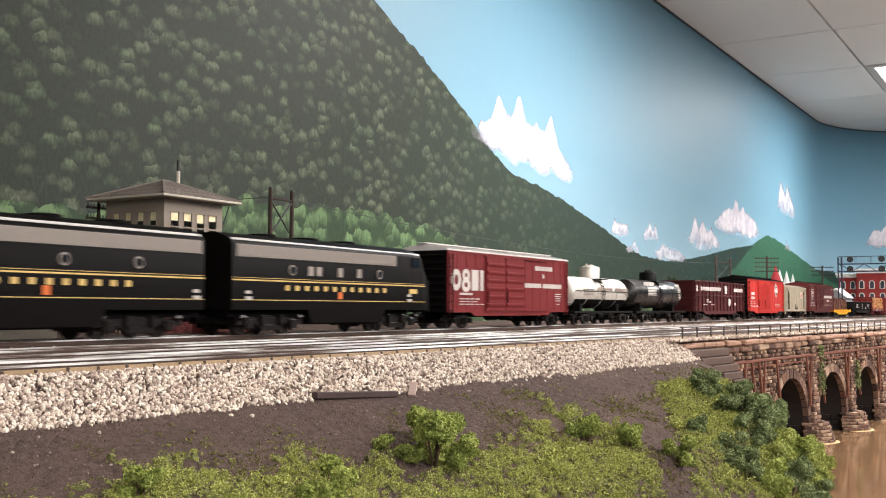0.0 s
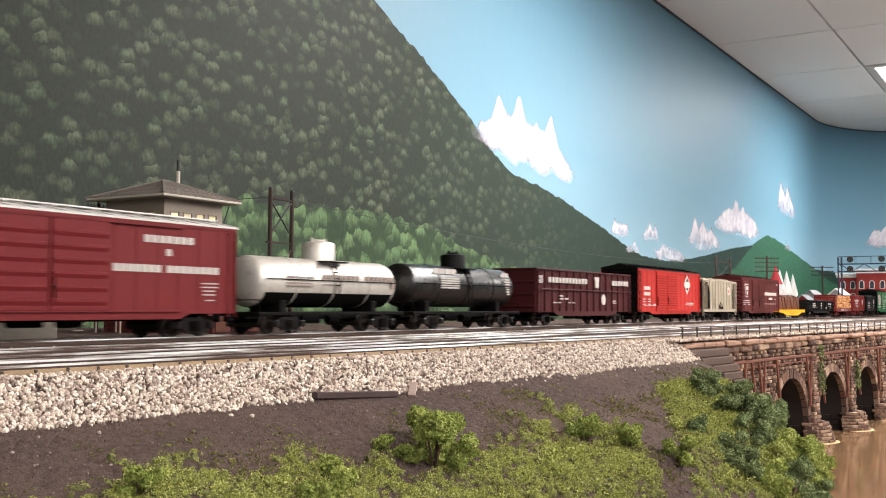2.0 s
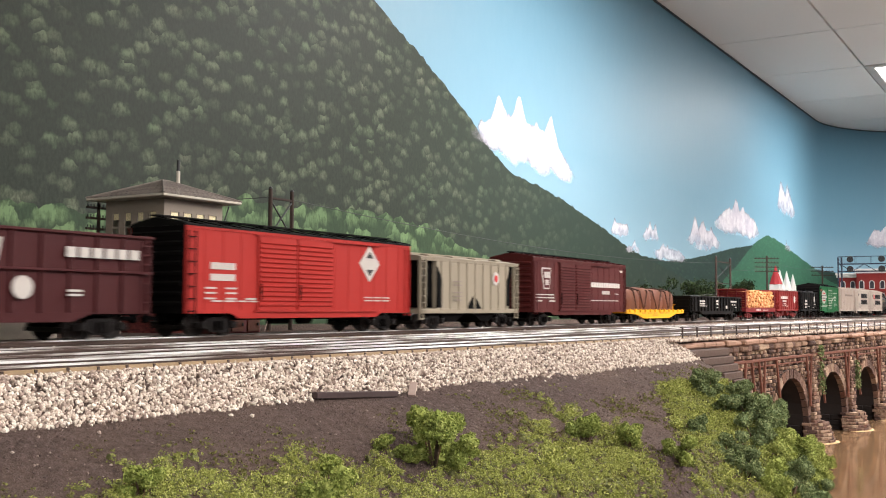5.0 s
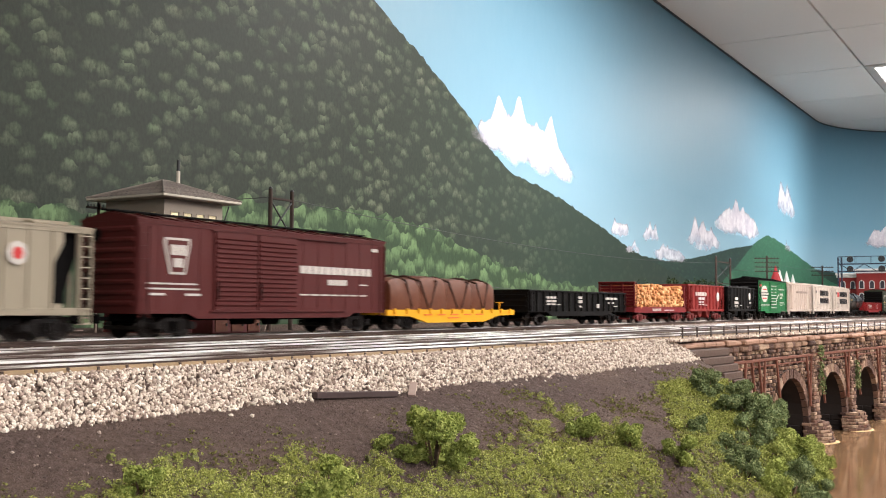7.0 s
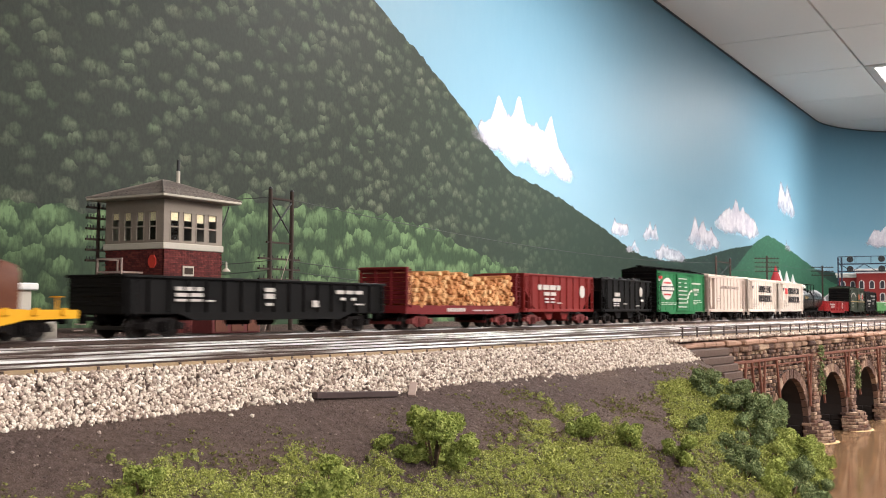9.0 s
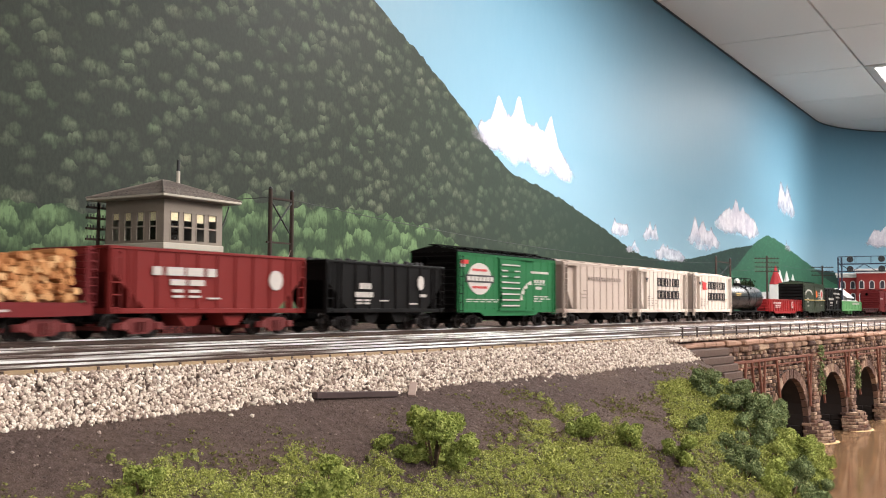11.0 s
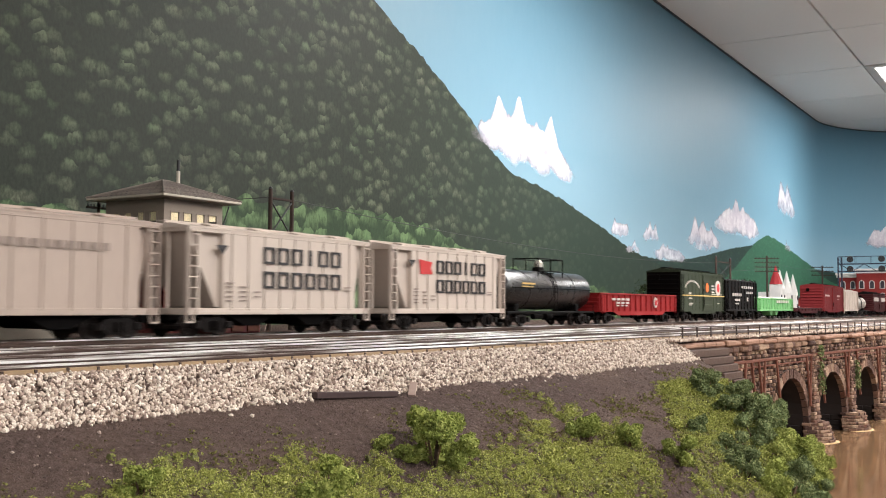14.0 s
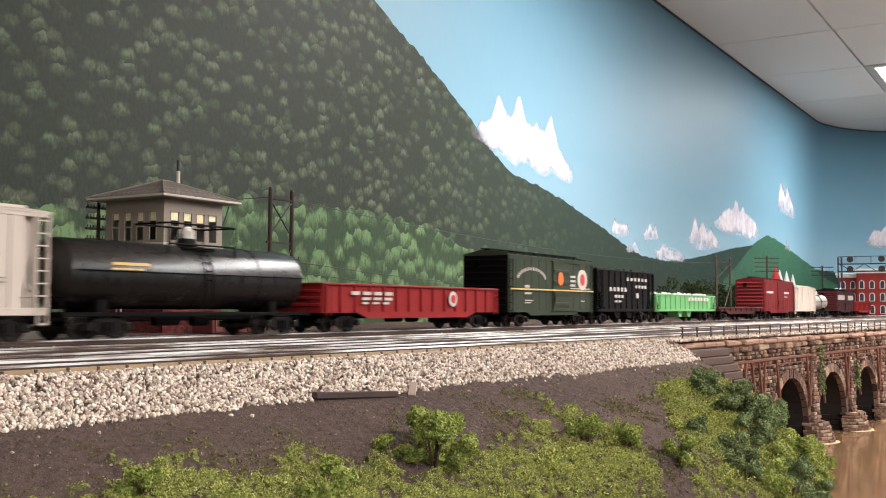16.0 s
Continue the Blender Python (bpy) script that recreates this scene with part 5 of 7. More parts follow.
P = {
    "oxide": paint("paint_red_oxide", srgb(112, 28, 32), 0.5, 0.3),
    "tuscan": paint("paint_maroon", srgb(80, 26, 26), 0.5, 0.3),
    "gon_maroon": paint("paint_dark_maroon", srgb(66, 18, 22), 0.5, 0.3),
    "bright_red": paint("paint_orange_red", srgb(166, 40, 34), 0.5, 0.2),
    "gon_red": paint("paint_gondola_red", srgb(139, 29, 31), 0.5, 0.25),
    "hop_red": paint("paint_hopper_red", srgb(121, 31, 29), 0.5, 0.3),
    "black": paint("paint_black", srgb(16, 14, 14), 0.5, 0.05, 0.10),
    "loco": paint("paint_locomotive", srgb(14, 11, 11), 0.40, 0.03, 0.04),
    "end_black": paint("paint_end_black", srgb(12, 10, 10), 0.6, 0.05, 0.06),
    "silver": tank_aluminium(),
    "gloss_black": paint("paint_tank_black", srgb(14, 11, 10), 0.27, 0.05, 0.65),
    "beige": paint("paint_beige", srgb(154, 142, 124), 0.55, 0.3),
    "warm_grey": paint("paint_warm_grey", srgb(188, 170, 158), 0.55, 0.4),
    "pale": paint("paint_pale_grey", srgb(208, 193, 181), 0.55, 0.35),
    "green": paint("paint_bright_green", srgb(31, 102, 59), 0.5, 0.2),
    "dark_green": paint("paint_dark_green", srgb(51, 59, 45), 0.5, 0.25),
    "light_green": paint("paint_light_green", srgb(104, 162, 104), 0.5, 0.2),
    "yellow": paint("paint_yellow", srgb(232, 168, 34), 0.5, 0.25),
    "white_roof": paint("paint_roof_silver", srgb(220, 214, 210), 0.4, 0.2),
    "white": plain("lettering_white", srgb(190, 181, 174), 0.6, amount=0.12),
    "black_ink": plain("lettering_black", srgb(36, 32, 34), 0.6, amount=0.12),
    "gold": plain("lettering_gold", srgb(212, 176, 104), 0.5, amount=0.1),
    "faded_ink": plain("lettering_faded", srgb(140, 124, 115), 0.7, amount=0.2),
    "red_ink": plain("lettering_red", srgb(190, 40, 40), 0.6, amount=0.1),
    "orange_ink": plain("lettering_orange", srgb(214, 104, 40), 0.6, amount=0.1),
    "grille": plain("louvre_grey", srgb(146, 134, 126), 0.5, 0.1, 700, 0.15),
    "truck": plain("truck_iron", srgb(26, 21, 20), 0.36, 0.4, 600, 0.35, spec=0.3),
    "red_truck": plain("truck_red_iron", srgb(112, 38, 36), 0.6, 0.1, 600, 0.3),
    "wheel": plain("wheel_steel", srgb(52, 46, 44), 0.4, 0.6, 600, 0.25),
    "underframe": plain("underframe_black", srgb(12, 10, 10), 0.8, 0.0, 600, 0.3, spec=0.05),
    "tarp": plain("tarp_brown", srgb(98, 56, 38), 0.55, 0.0, 120, 0.3, 0.6, spec=0.2),
    "tarp_strap": plain("tarp_strap", srgb(66, 42, 32), 0.85, 0.0, 200, 0.25),
    "coal": plain("coal_load", srgb(54, 52, 54), 0.9, 0.0, 400, 0.5, 0.9),
    "glass": plain("cab_glass", srgb(20, 22, 26), 0.08, 0.0, 300, 0.05, 0.0),
    "log_end": varied("log_end", [(0, srgb(178, 116, 70)), (0.5, srgb(212, 152, 98)), (1, srgb(234, 188, 136))], 0.85, 500, 0.2),
    "lime": plain("white_load", srgb(222, 220, 212), 0.9, 0.0, 300, 0.15, 0.5),
}
W = 0.0315               # half the width of a car


# ---- parts that many cars share ----
def truck_meshes(mat):
    wb = 0.0175
    a = Acc()
    for s in (-1, 1):
        y0, y1 = s * 0.0235, s * 0.0265
        out = [(-0.0235, 0.0065), (-0.0235, 0.0112), (-0.0150, 0.0122), (-0.0105, 0.0150), (0.0105, 0.0150), (0.0150, 0.0122), (0.0235, 0.0112), (0.0235, 0.0065), (0.0120, 0.0062), (0.0075, 0.0032), (-0.0075, 0.0032), (-0.0120, 0.0062)]
        a.prism(out, "y", min(y0, y1), max(y0, y1))
        for k in (-1, 1):
            lo, hi = sorted((s * 0.0262, s * 0.0292))
            a.box(k * wb - 0.0032, k * wb + 0.0032, lo, hi, 0.0062, 0.0122, 0.0008)
            for j in (-1, 0, 1):
                a.rod((j * 0.0034, s * 0.0275, 0.0048), (j * 0.0034, s * 0.0275, 0.0125), 0.0013, n=6)
            lo, hi = sorted((s * 0.0255, s * 0.0272))
            a.box(k * 0.0088 - 0.0012, k * 0.0088 + 0.0012, lo, hi, 0.0042, 0.0142, 0.0004)
    a.box(-0.0052, 0.0052, -0.0262, 0.0262, 0.0098, 0.0155, 0.0008)
    for k in (-1, 1):
        a.box(k * 0.0285 - 0.001, k * 0.0285 + 0.001, -0.02, 0.02, 0.0060, 0.0090)
        a.box(min(0, k * 0.0285), max(0, k * 0.0285), -0.0012, 0.0012, 0.0085, 0.0105)
    frame_mesh = a.mesh("truck", mat)
    return frame_mesh


def wheel_mesh():
    r = 0.0088
    a = Acc()
    for s in (-1, 1):
        prof = [(s * 0.0142, r + 0.0012), (s * 0.0148, r + 0.0012), (s * 0.0153, r), (s * 0.0180, r - 0.0002), (s * 0.0180, r - 0.0016), (s * 0.0172, r - 0.0024), (s * 0.0172, 0.0030), (s * 0.0184, 0.0024), (s * 0.0184, 0.0010)]
        a.lathe(prof, "y", (0, 0, 0), 20)
    a.rod((0, -0.0225, 0), (0, 0.0225, 0), 0.0016)
    return a.mesh("wheelset", P["wheel"], True)


TRUCK, RED_TRUCK, WHEELS = truck_meshes(P["truck"]), truck_meshes(P["red_truck"]), wheel_mesh()
COUPLER = Acc().box(-0.007, 0.003, -0.0016, 0.0016, -0.0016, 0.0016, 0.0004).box(0.002, 0.0075, -0.0032, 0.0032, -0.0036, 0.0036, 0.001).mesh("coupler", P["underframe"])


def running_gear(ob, half, inset=0.042, mesh=None, sill=0.0165, sill_w=0.006):
    for s in (-1, 1):
        t = new("truck", mesh or TRUCK)
        t.parent = ob
        t.matrix_basis = pose(s * (half - inset), 0, 0)
        for k in (-1, 1):
            w = new("wheelset", WHEELS)
            w.parent = t
            w.matrix_basis = pose(k * 0.0175, 0, 0.0088)
        c = new("coupler", COUPLER)
        c.parent = ob
        c.matrix_basis = pose(s * (half + 0.006), 0, 0.0145, 0, 0, 0 if s > 0 else 180)
    part("underframe", Acc().box(-half + 0.004, half - 0.004, -sill_w, sill_w, 0.0125, sill + 0.003, 0.001), P["underframe"], ob)


def bars(ob, mat, rows, y=None, name="lettering", label=""):
    """Plain marks in place of lettering: rows of (x, z, letter width, gap, height, how many)."""
    a = Acc()
    y = -W - 0.0005 if y is None else y
    for x, z, lw, gap, h, n in rows:
        for k in range(n):
            a.box(x + k * (lw + gap), x + k * (lw + gap) + lw, y - 0.0002, y + 0.0006, z, z + h)
    return part(name, a, mat, ob, label)


def disc(ob, mat, x, z, rx, rz, y, name, label, n=28, thick=0.0003):
    pts = [(x + rx * math.cos(2 * math.pi * k / n), z + rz * math.sin(2 * math.pi * k / n)) for k in range(n)]
    return part(name, Acc().prism(pts, "y", y - thick, y + 0.0006), mat, ob, label)


def ladder(ob, mat, x, z0, z1, y=None, w=0.0085, n=7):
    y = -W - 0.0016 if y is None else y
    a = Acc()
    for k in (0, 1):
        a.box(x + k * w - 0.0004, x + k * w + 0.0004, y - 0.0004, y + 0.0004, z0, z1)
    for k in range(n):
        z = z0 + (z1 - z0) * (k + 0.5) / n
        a.box(x, x + w, y - 0.0005, y + 0.0003, z - 0.0004, z + 0.0004)
    for z in (z0 + 0.001, z1 - 0.001):
        for k in (0, 1):
            a.box(x + k * w - 0.0004, x + k * w + 0.0004, y, y + 0.0018, z - 0.0004, z + 0.0004)
    return part("ladder", a, mat, ob)


def brake_gear(ob, half):
    part("brake_cylinder", Acc().lathe([(-0.012, 0.003), (-0.011, 0.0042), (0.006, 0.0042), (0.009, 0.002)], "x", (0.01, -0.014, 0.0125), 12), P["underframe"], ob)
    part("air_tank", Acc().lathe([(-0.014, 0.001), (-0.013, 0.0036), (0.013, 0.0036), (0.014, 0.001)], "x", (-0.03, -0.016, 0.0125), 12), P["underframe"], ob)


def boxcar(label, length, body, end, roof, doors, eave=0.085, door_x=0.0, slats=6, sill_drop=True, white_ribs=False):
    """A steel boxcar: doors is a list of (left edge, width) along the side."""
    ob = thing("boxcar", label, "boxcar", "freight cars of the train")
    h, z0 = length / 2, 0.0185
    side = Acc().box(-h, h, -W, W, z0, eave, 0.0007)
    # rivet strips and panel seams on both sides
    n = int(length / 0.0205)
    for s in (-1, 1):
        lo, hi = sorted((s * W, s * (W + 0.00035)))
        for k in range(1, n):
            x = -h + length * k / n
            side.box(x - 0.0006, x + 0.0006, lo, hi, z0 + 0.003, eave - 0.002)
        lo, hi = sorted((s * (W - 0.0004), s * (W + 0.0008)))
        side.box(-h, h, lo, hi, eave - 0.0022, eave + 0.0002)
        side.box(-h, h, lo, hi, z0, z0 + 0.0022)
        for a0, a1 in ((-h, -h + 0.0018), (h - 0.0018, h)):
            side.box(a0, a1, lo, hi, z0, eave)
        if sill_drop:
            out = [(-h + 0.05, z0 + 0.001), (h - 0.05, z0 + 0.001), (h - 0.062, z0 - 0.0042), (-h + 0.062, z0 - 0.0042)]
            side.prism(out, "y", lo, hi)
    part("body", side, body, ob)
    for s in (-1, 1):
        e = Acc()
        lo, hi = sorted((s * h, s * (h + 0.0006)))
        e.box(lo, hi, -W + 0.0005, W - 0.0005, z0, eave)
        for k in range(8):
            z = z0 + 0.005 + k * (eave - z0 - 0.006) / 8
            e.prism([(s * (h + 0.0004), z), (s * (h + 0.0022), z + 0.0018), (s * (h + 0.0022), z + 0.0034), (s * (h + 0.0004), z + 0.0052)], "y", -W + 0.003, W - 0.003)
        e.prism([(-W, eave), (W, eave), (0.004, eave + 0.0064), (-0.004, eave + 0.0064)], "x", lo, hi)
        part("car_end", e, end, ob, "ribbed steel end")
        ladder(ob, body if s > 0 else end, s * (h - 0.006) - 0.00425, z0 - 0.003, eave - 0.004)
    r = Acc().prism([(-W - 0.0012, eave), (W + 0.0012, eave), (W + 0.0012, eave + 0.0012), (0.0, eave + 0.0072), (-W - 0.0012, eave + 0.0012)], "x", -h - 0.001, h + 0.001)
    for k in range(n + 1):
        x = -h + length * k / n
        for s in (-1, 1):
            r.prism([(s * W, eave + 0.0012), (s * 0.0045, eave + 0.0066), (s * 0.0045, eave + 0.0076), (s * W, eave + 0.0022)], "x", x - 0.0008, x + 0.0008)
    part("roof", r, roof, ob, "shallow ribbed steel roof")
    walkway = Acc()
    for k in (-1, 0, 1):
        walkway.box(-h - 0.004, h + 0.004, k * 0.0034 - 0.0015, k * 0.0034 + 0.0015, eave + 0.0082, eave + 0.0092)
    for k in range(9):
        x = -h + 0.003 + (length - 0.006) * k / 8
        walkway.box(x - 0.0008, x + 0.0008, -0.005, 0.005, eave + 0.0068, eave + 0.0083)
    part("running_board", walkway, P["end_black"] if roof is not P["white_roof"] else roof, ob)
    for x, w in doors:
        for s in (-1, 1):
            d = Acc()
            lo, hi = sorted((s * (W + 0.0004), s * (W + 0.0020)))
            d.box(x, x + w, lo, hi, z0 + 0.0024, eave - 0.0034, 0.0003)
            for k in range(slats):
                z = z0 + 0.0055 + k * (eave - z0 - 0.012) / slats
                gap = (eave - z0 - 0.012) / slats
                d.prism([(s * (W + 0.0019), z), (s * (W + 0.0032), z + 0.32 * gap), (s * (W + 0.0032), z + 0.50 * gap), (s * (W + 0.0019), z + 0.53 * gap)], "x", x + 0.0016, x + w - 0.0016)
            door = part("door", d, body, ob)
            hb = Acc()
            lo, hi = sorted((s * (W + 0.0019), s * (W + 0.0034)))
            hb.box(x + 0.0022, x + 0.0030, lo, hi, 0.030, 0.044)
            hb.box(x + 0.0016, x + 0.0036, lo, hi, 0.036, 0.038)
            part("door_handle", hb, P["end_black"], door)
    if doors:
        x0, x1 = doors[0][0], doors[-1][0] + doors[-1][1]
        tr = Acc()
        for s in (-1, 1):
            lo, hi = sorted((s * W, s * (W + 0.0026)))
            tr.box(x0 - 0.004, x1 + (x1 - x0) * 0.75, lo, hi, eave - 0.0036, eave - 0.0026)
            tr.box(x0 - 0.004, x1 + (x1 - x0) * 0.75, lo, hi, z0 + 0.0012, z0 + 0.0024)
        part("door_track", tr, body, ob)
    wheel = Acc().lathe([(-0.0004, 0.0052), (0.0006, 0.0052), (0.0006, 0.0044), (-0.0004, 0.0044)], "x", (-h - 0.005, 0.010, eave - 0.010), 16)
    wheel.rod((-h - 0.005, 0.010, eave - 0.010), (-h, 0.010, eave - 0.010), 0.0006)
    wheel.rod((-h - 0.005, 0.005, eave - 0.010), (-h - 0.005, 0.015, eave - 0.010), 0.0004)
    part("brake_wheel", wheel, P["end_black"], ob)
    running_gear(ob, h)
    brake_gear(ob, h)
    return ob


def tank_car(label, length, radius, axis, body, dome_mat, dome_h, dome_r, dome_x=0.0, walk_rail=True, blackened=False):
    ob = thing("tank_car", label, "tank car", "freight cars of the train")
    h = length / 2
    th = h - 0.010
    prof = [(-th - 0.006, 0.0005), (-th - 0.0052, radius * 0.45), (-th - 0.0030, radius * 0.8), (-th, radius * 0.97), (-th + 0.003, radius)]
    prof = prof + [(-a, r) for a, r in prof[::-1]]
    part("tank", Acc().lathe(prof, "x", (0, 0, axis), 40), body, ob, smooth=True)
    # black sheet over the lower part of the tank
    if blackened:
        sk = Acc()
        n = 14
        vs = []
        for x in (-th + 0.004, th - 0.004):
            for i in range(n + 1):
                t = radians(205 + 130 * i / n)
                vs.append((x, (radius + 0.0004) * math.cos(t), axis + (radius + 0.0004) * math.sin(t)))
        sk.add(vs, [(i, i + 1, n + 2 + i, n + 1 + i) for i in range(n)])
        part("black_underside", sk, P["underframe"], ob, "black lower part of the tank", True)
    bands = Acc()
    for x in (-th * 0.55, 0.0, th * 0.55):
        bands.lathe([(x - 0.0008, radius + 0.0001), (x - 0.0008, radius + 0.0006), (x + 0.0008, radius + 0.0006), (x + 0.0008, radius + 0.0001)], "x", (0, 0, axis), 32)
    part("tank_band", bands, body, ob)
    top = axis + radius
    dprof = [(top - 0.006, dome_r), (top + dome_h - 0.003, dome_r), (top + dome_h - 0.0012, dome_r * 0.93), (top + dome_h, dome_r * 0.6)]
    dome = part("dome", Acc().lathe(dprof, "z", (dome_x, 0, 0), 28), dome_mat, ob, smooth=True)
    lid = Acc().lathe([(top + dome_h - 0.0005, dome_r * 0.5), (top + dome_h + 0.0016, dome_r * 0.5), (top + dome_h + 0.002, dome_r * 0.3)], "z", (dome_x, 0, 0), 16)
    for k in (-1, 1):
        lid.rod((dome_x + k * dome_r * 0.6, 0, top + dome_h - 0.001), (dome_x + k * dome_r * 0.6, 0, top + dome_h + 0.0035), 0.0014, n=8)
    part("dome_lid", lid, dome_mat, dome)
    wk = Acc()
    for s in (-1, 1):
        lo, hi = sorted((s * dome_r * 0.8, s * (dome_r + 0.007)))
        wk.box(dome_x - 0.018, dome_x + 0.018, lo, hi, top - 0.0035, top - 0.0022)
    part("dome_platform", wk, P["end_black"], ob)
    if walk_rail:
        rl = Acc()
        for s in (-1, 1):
            rl.rod((-th * 0.98, s * (radius + 0.0018), axis + 0.002), (th * 0.98, s * (radius + 0.0018), axis + 0.002), 0.0005, n=6)
            for k in range(7):
                x = -th * 0.96 + th * 1.92 * k / 6
                rl.rod((x, s * radius * 0.98, axis + 0.002), (x, s * (radius + 0.002), axis + 0.002), 0.0005, n=5)
        part("handrail", rl, P["end_black"], ob)
    lad = Acc()
    for s in (-1, 1):
        for k in (-0.004, 0.004):
            pts = [(dome_x + k, s * (radius + 0.0014) * math.sin(radians(a)), axis + (radius + 0.0014) * math.cos(radians(a))) for a in (12, 35, 60, 85, 100)] + [(dome_x + k, s * (radius + 0.0005), 0.020)]
            for p, q in zip(pts, pts[1:]):
                lad.rod(p, q, 0.0005, n=5)
        for a in (20, 35, 50, 65, 80, 95):
            y, z = s * (radius + 0.0014) * math.sin(radians(a)), axis + (radius + 0.0014) * math.cos(radians(a))
            lad.rod((dome_x - 0.004, y, z), (dome_x + 0.004, y, z), 0.0005, n=5)
    part("ladder", lad, P["end_black"], ob)
    f = Acc()
    for s in (-1, 1):
        lo, hi = sorted((s * 0.024, s * 0.0275))
        f.box(-h, h, lo, hi, 0.0165, 0.0195, 0.0004)
    for x in (-h + 0.001, -h * 0.62, h * 0.62, h - 0.004):
        f.box(x, x + 0.003, -0.0275, 0.0275, 0.0155, 0.0195, 0.0004)
    part("running_board", f, P["end_black"], ob)
    sad = Acc()
    for x in (-h + 0.042, h - 0.042):
        sad.box(x - 0.005, x + 0.005, -0.019, 0.019, 0.017, axis - radius * 0.72, 0.001)
    part("saddle", sad, P["end_black"], ob)
    hr = Acc()
    for x in (-h + 0.001, h - 0.001):
        hr.rod((x, -0.026, 0.0195), (x, -0.026, 0.030), 0.0005, n=5)
        hr.rod((x, 0.026, 0.0195), (x, 0.026, 0.030), 0.0005, n=5)
        hr.rod((x, -0.026, 0.030), (x, 0.026, 0.030), 0.0005, n=5)
    part("end_rail", hr, P["end_black"], ob)
    running_gear(ob, h, 0.040, sill_w=0.007)
    brake_gear(ob, h)
    return ob


def gondola(label, length, top, body, posts, belly=True, belt=0.0):
    ob = thing("gondola", label, "gondola", "freight cars of the train")
    h, z0, t = length / 2, 0.0185, 0.0012
    a = Acc()
    a.box(-h, h, -W + 0.001, -W + 0.001 + t, z0, top)
    a.box(-h, h, W - 0.001 - t, W - 0.001, z0, top)
    part("side", a, body, ob)
    for s in (-1, 1):
        e = Acc()
        lo, hi = sorted((s * h, s * (h - t)))
        e.box(lo, hi, -W + 0.0024, W - 0.0024, z0, top)
        for k in range(3):
            z = z0 + 0.006 + k * (top - z0 - 0.008) / 3
            lo, hi = sorted((s * h, s * (h + 0.0016)))
            e.box(lo, hi, -W + 0.003, W - 0.003, z, z + 0.003, 0.0005)
        part("car_end", e, body, ob)
    part("deck", Acc().box(-h + t, h - t, -W + 0.0024, W - 0.0024, z0 - 0.001, z0 + 0.0012), P["underframe"], ob)
    rib = Acc().box(-0.0012, 0.0012, -0.0006, 0.0020, z0 + 0.001, top - 0.0015, 0.0004).mesh("side_post", body)
    for k in range(posts):
        x = -h + 0.004 + (length - 0.008) * k / (posts - 1)
        for s in (-1, 1):
            r = new("side_post", rib)
            r.parent = ob
            r.matrix_basis = pose(x, s * (W - 0.001) if s > 0 else -W + 0.001, 0, 0, 0, 0 if s > 0 else 180)
    c = Acc()
    for s in (-1, 1):
        lo, hi = sorted((s * (W - 0.0035), s * (W + 0.0014)))
        c.box(-h - 0.0008, h + 0.0008, lo, hi, top - 0.0014, top + 0.0008, 0.0004)
        if belt:
            lo, hi = sorted((s * (W - 0.001), s * (W + 0.0020)))
            c.box(-h, h, lo, hi, belt, belt + 0.0018, 0.0004)
        if belly:
            lo, hi = sorted((s * (W - 0.0022), s * (W + 0.0002)))
            c.prism([(-h + 0.052, z0 + 0.001), (h - 0.052, z0 + 0.001), (h - 0.072, z0 - 0.0055), (-h + 0.072, z0 - 0.0055)], "y", lo, hi)
        lo, hi = sorted((s * (h - 0.002), s * (h + 0.0014)))
        c.box(lo, hi, -W - 0.001, W + 0.001, top - 0.0014, top + 0.0008, 0.0004)
    part("top_chord", c, body, ob)
    for s in (-1, 1):
        ladder(ob, body, s * (h - 0.007) - 0.004, z0 - 0.002, top - 0.003, -W - 0.0022, 0.008, max(3, int((top - z0) / 0.007)))
    running_gear(ob, h)
    brake_gear(ob, h)
    return ob


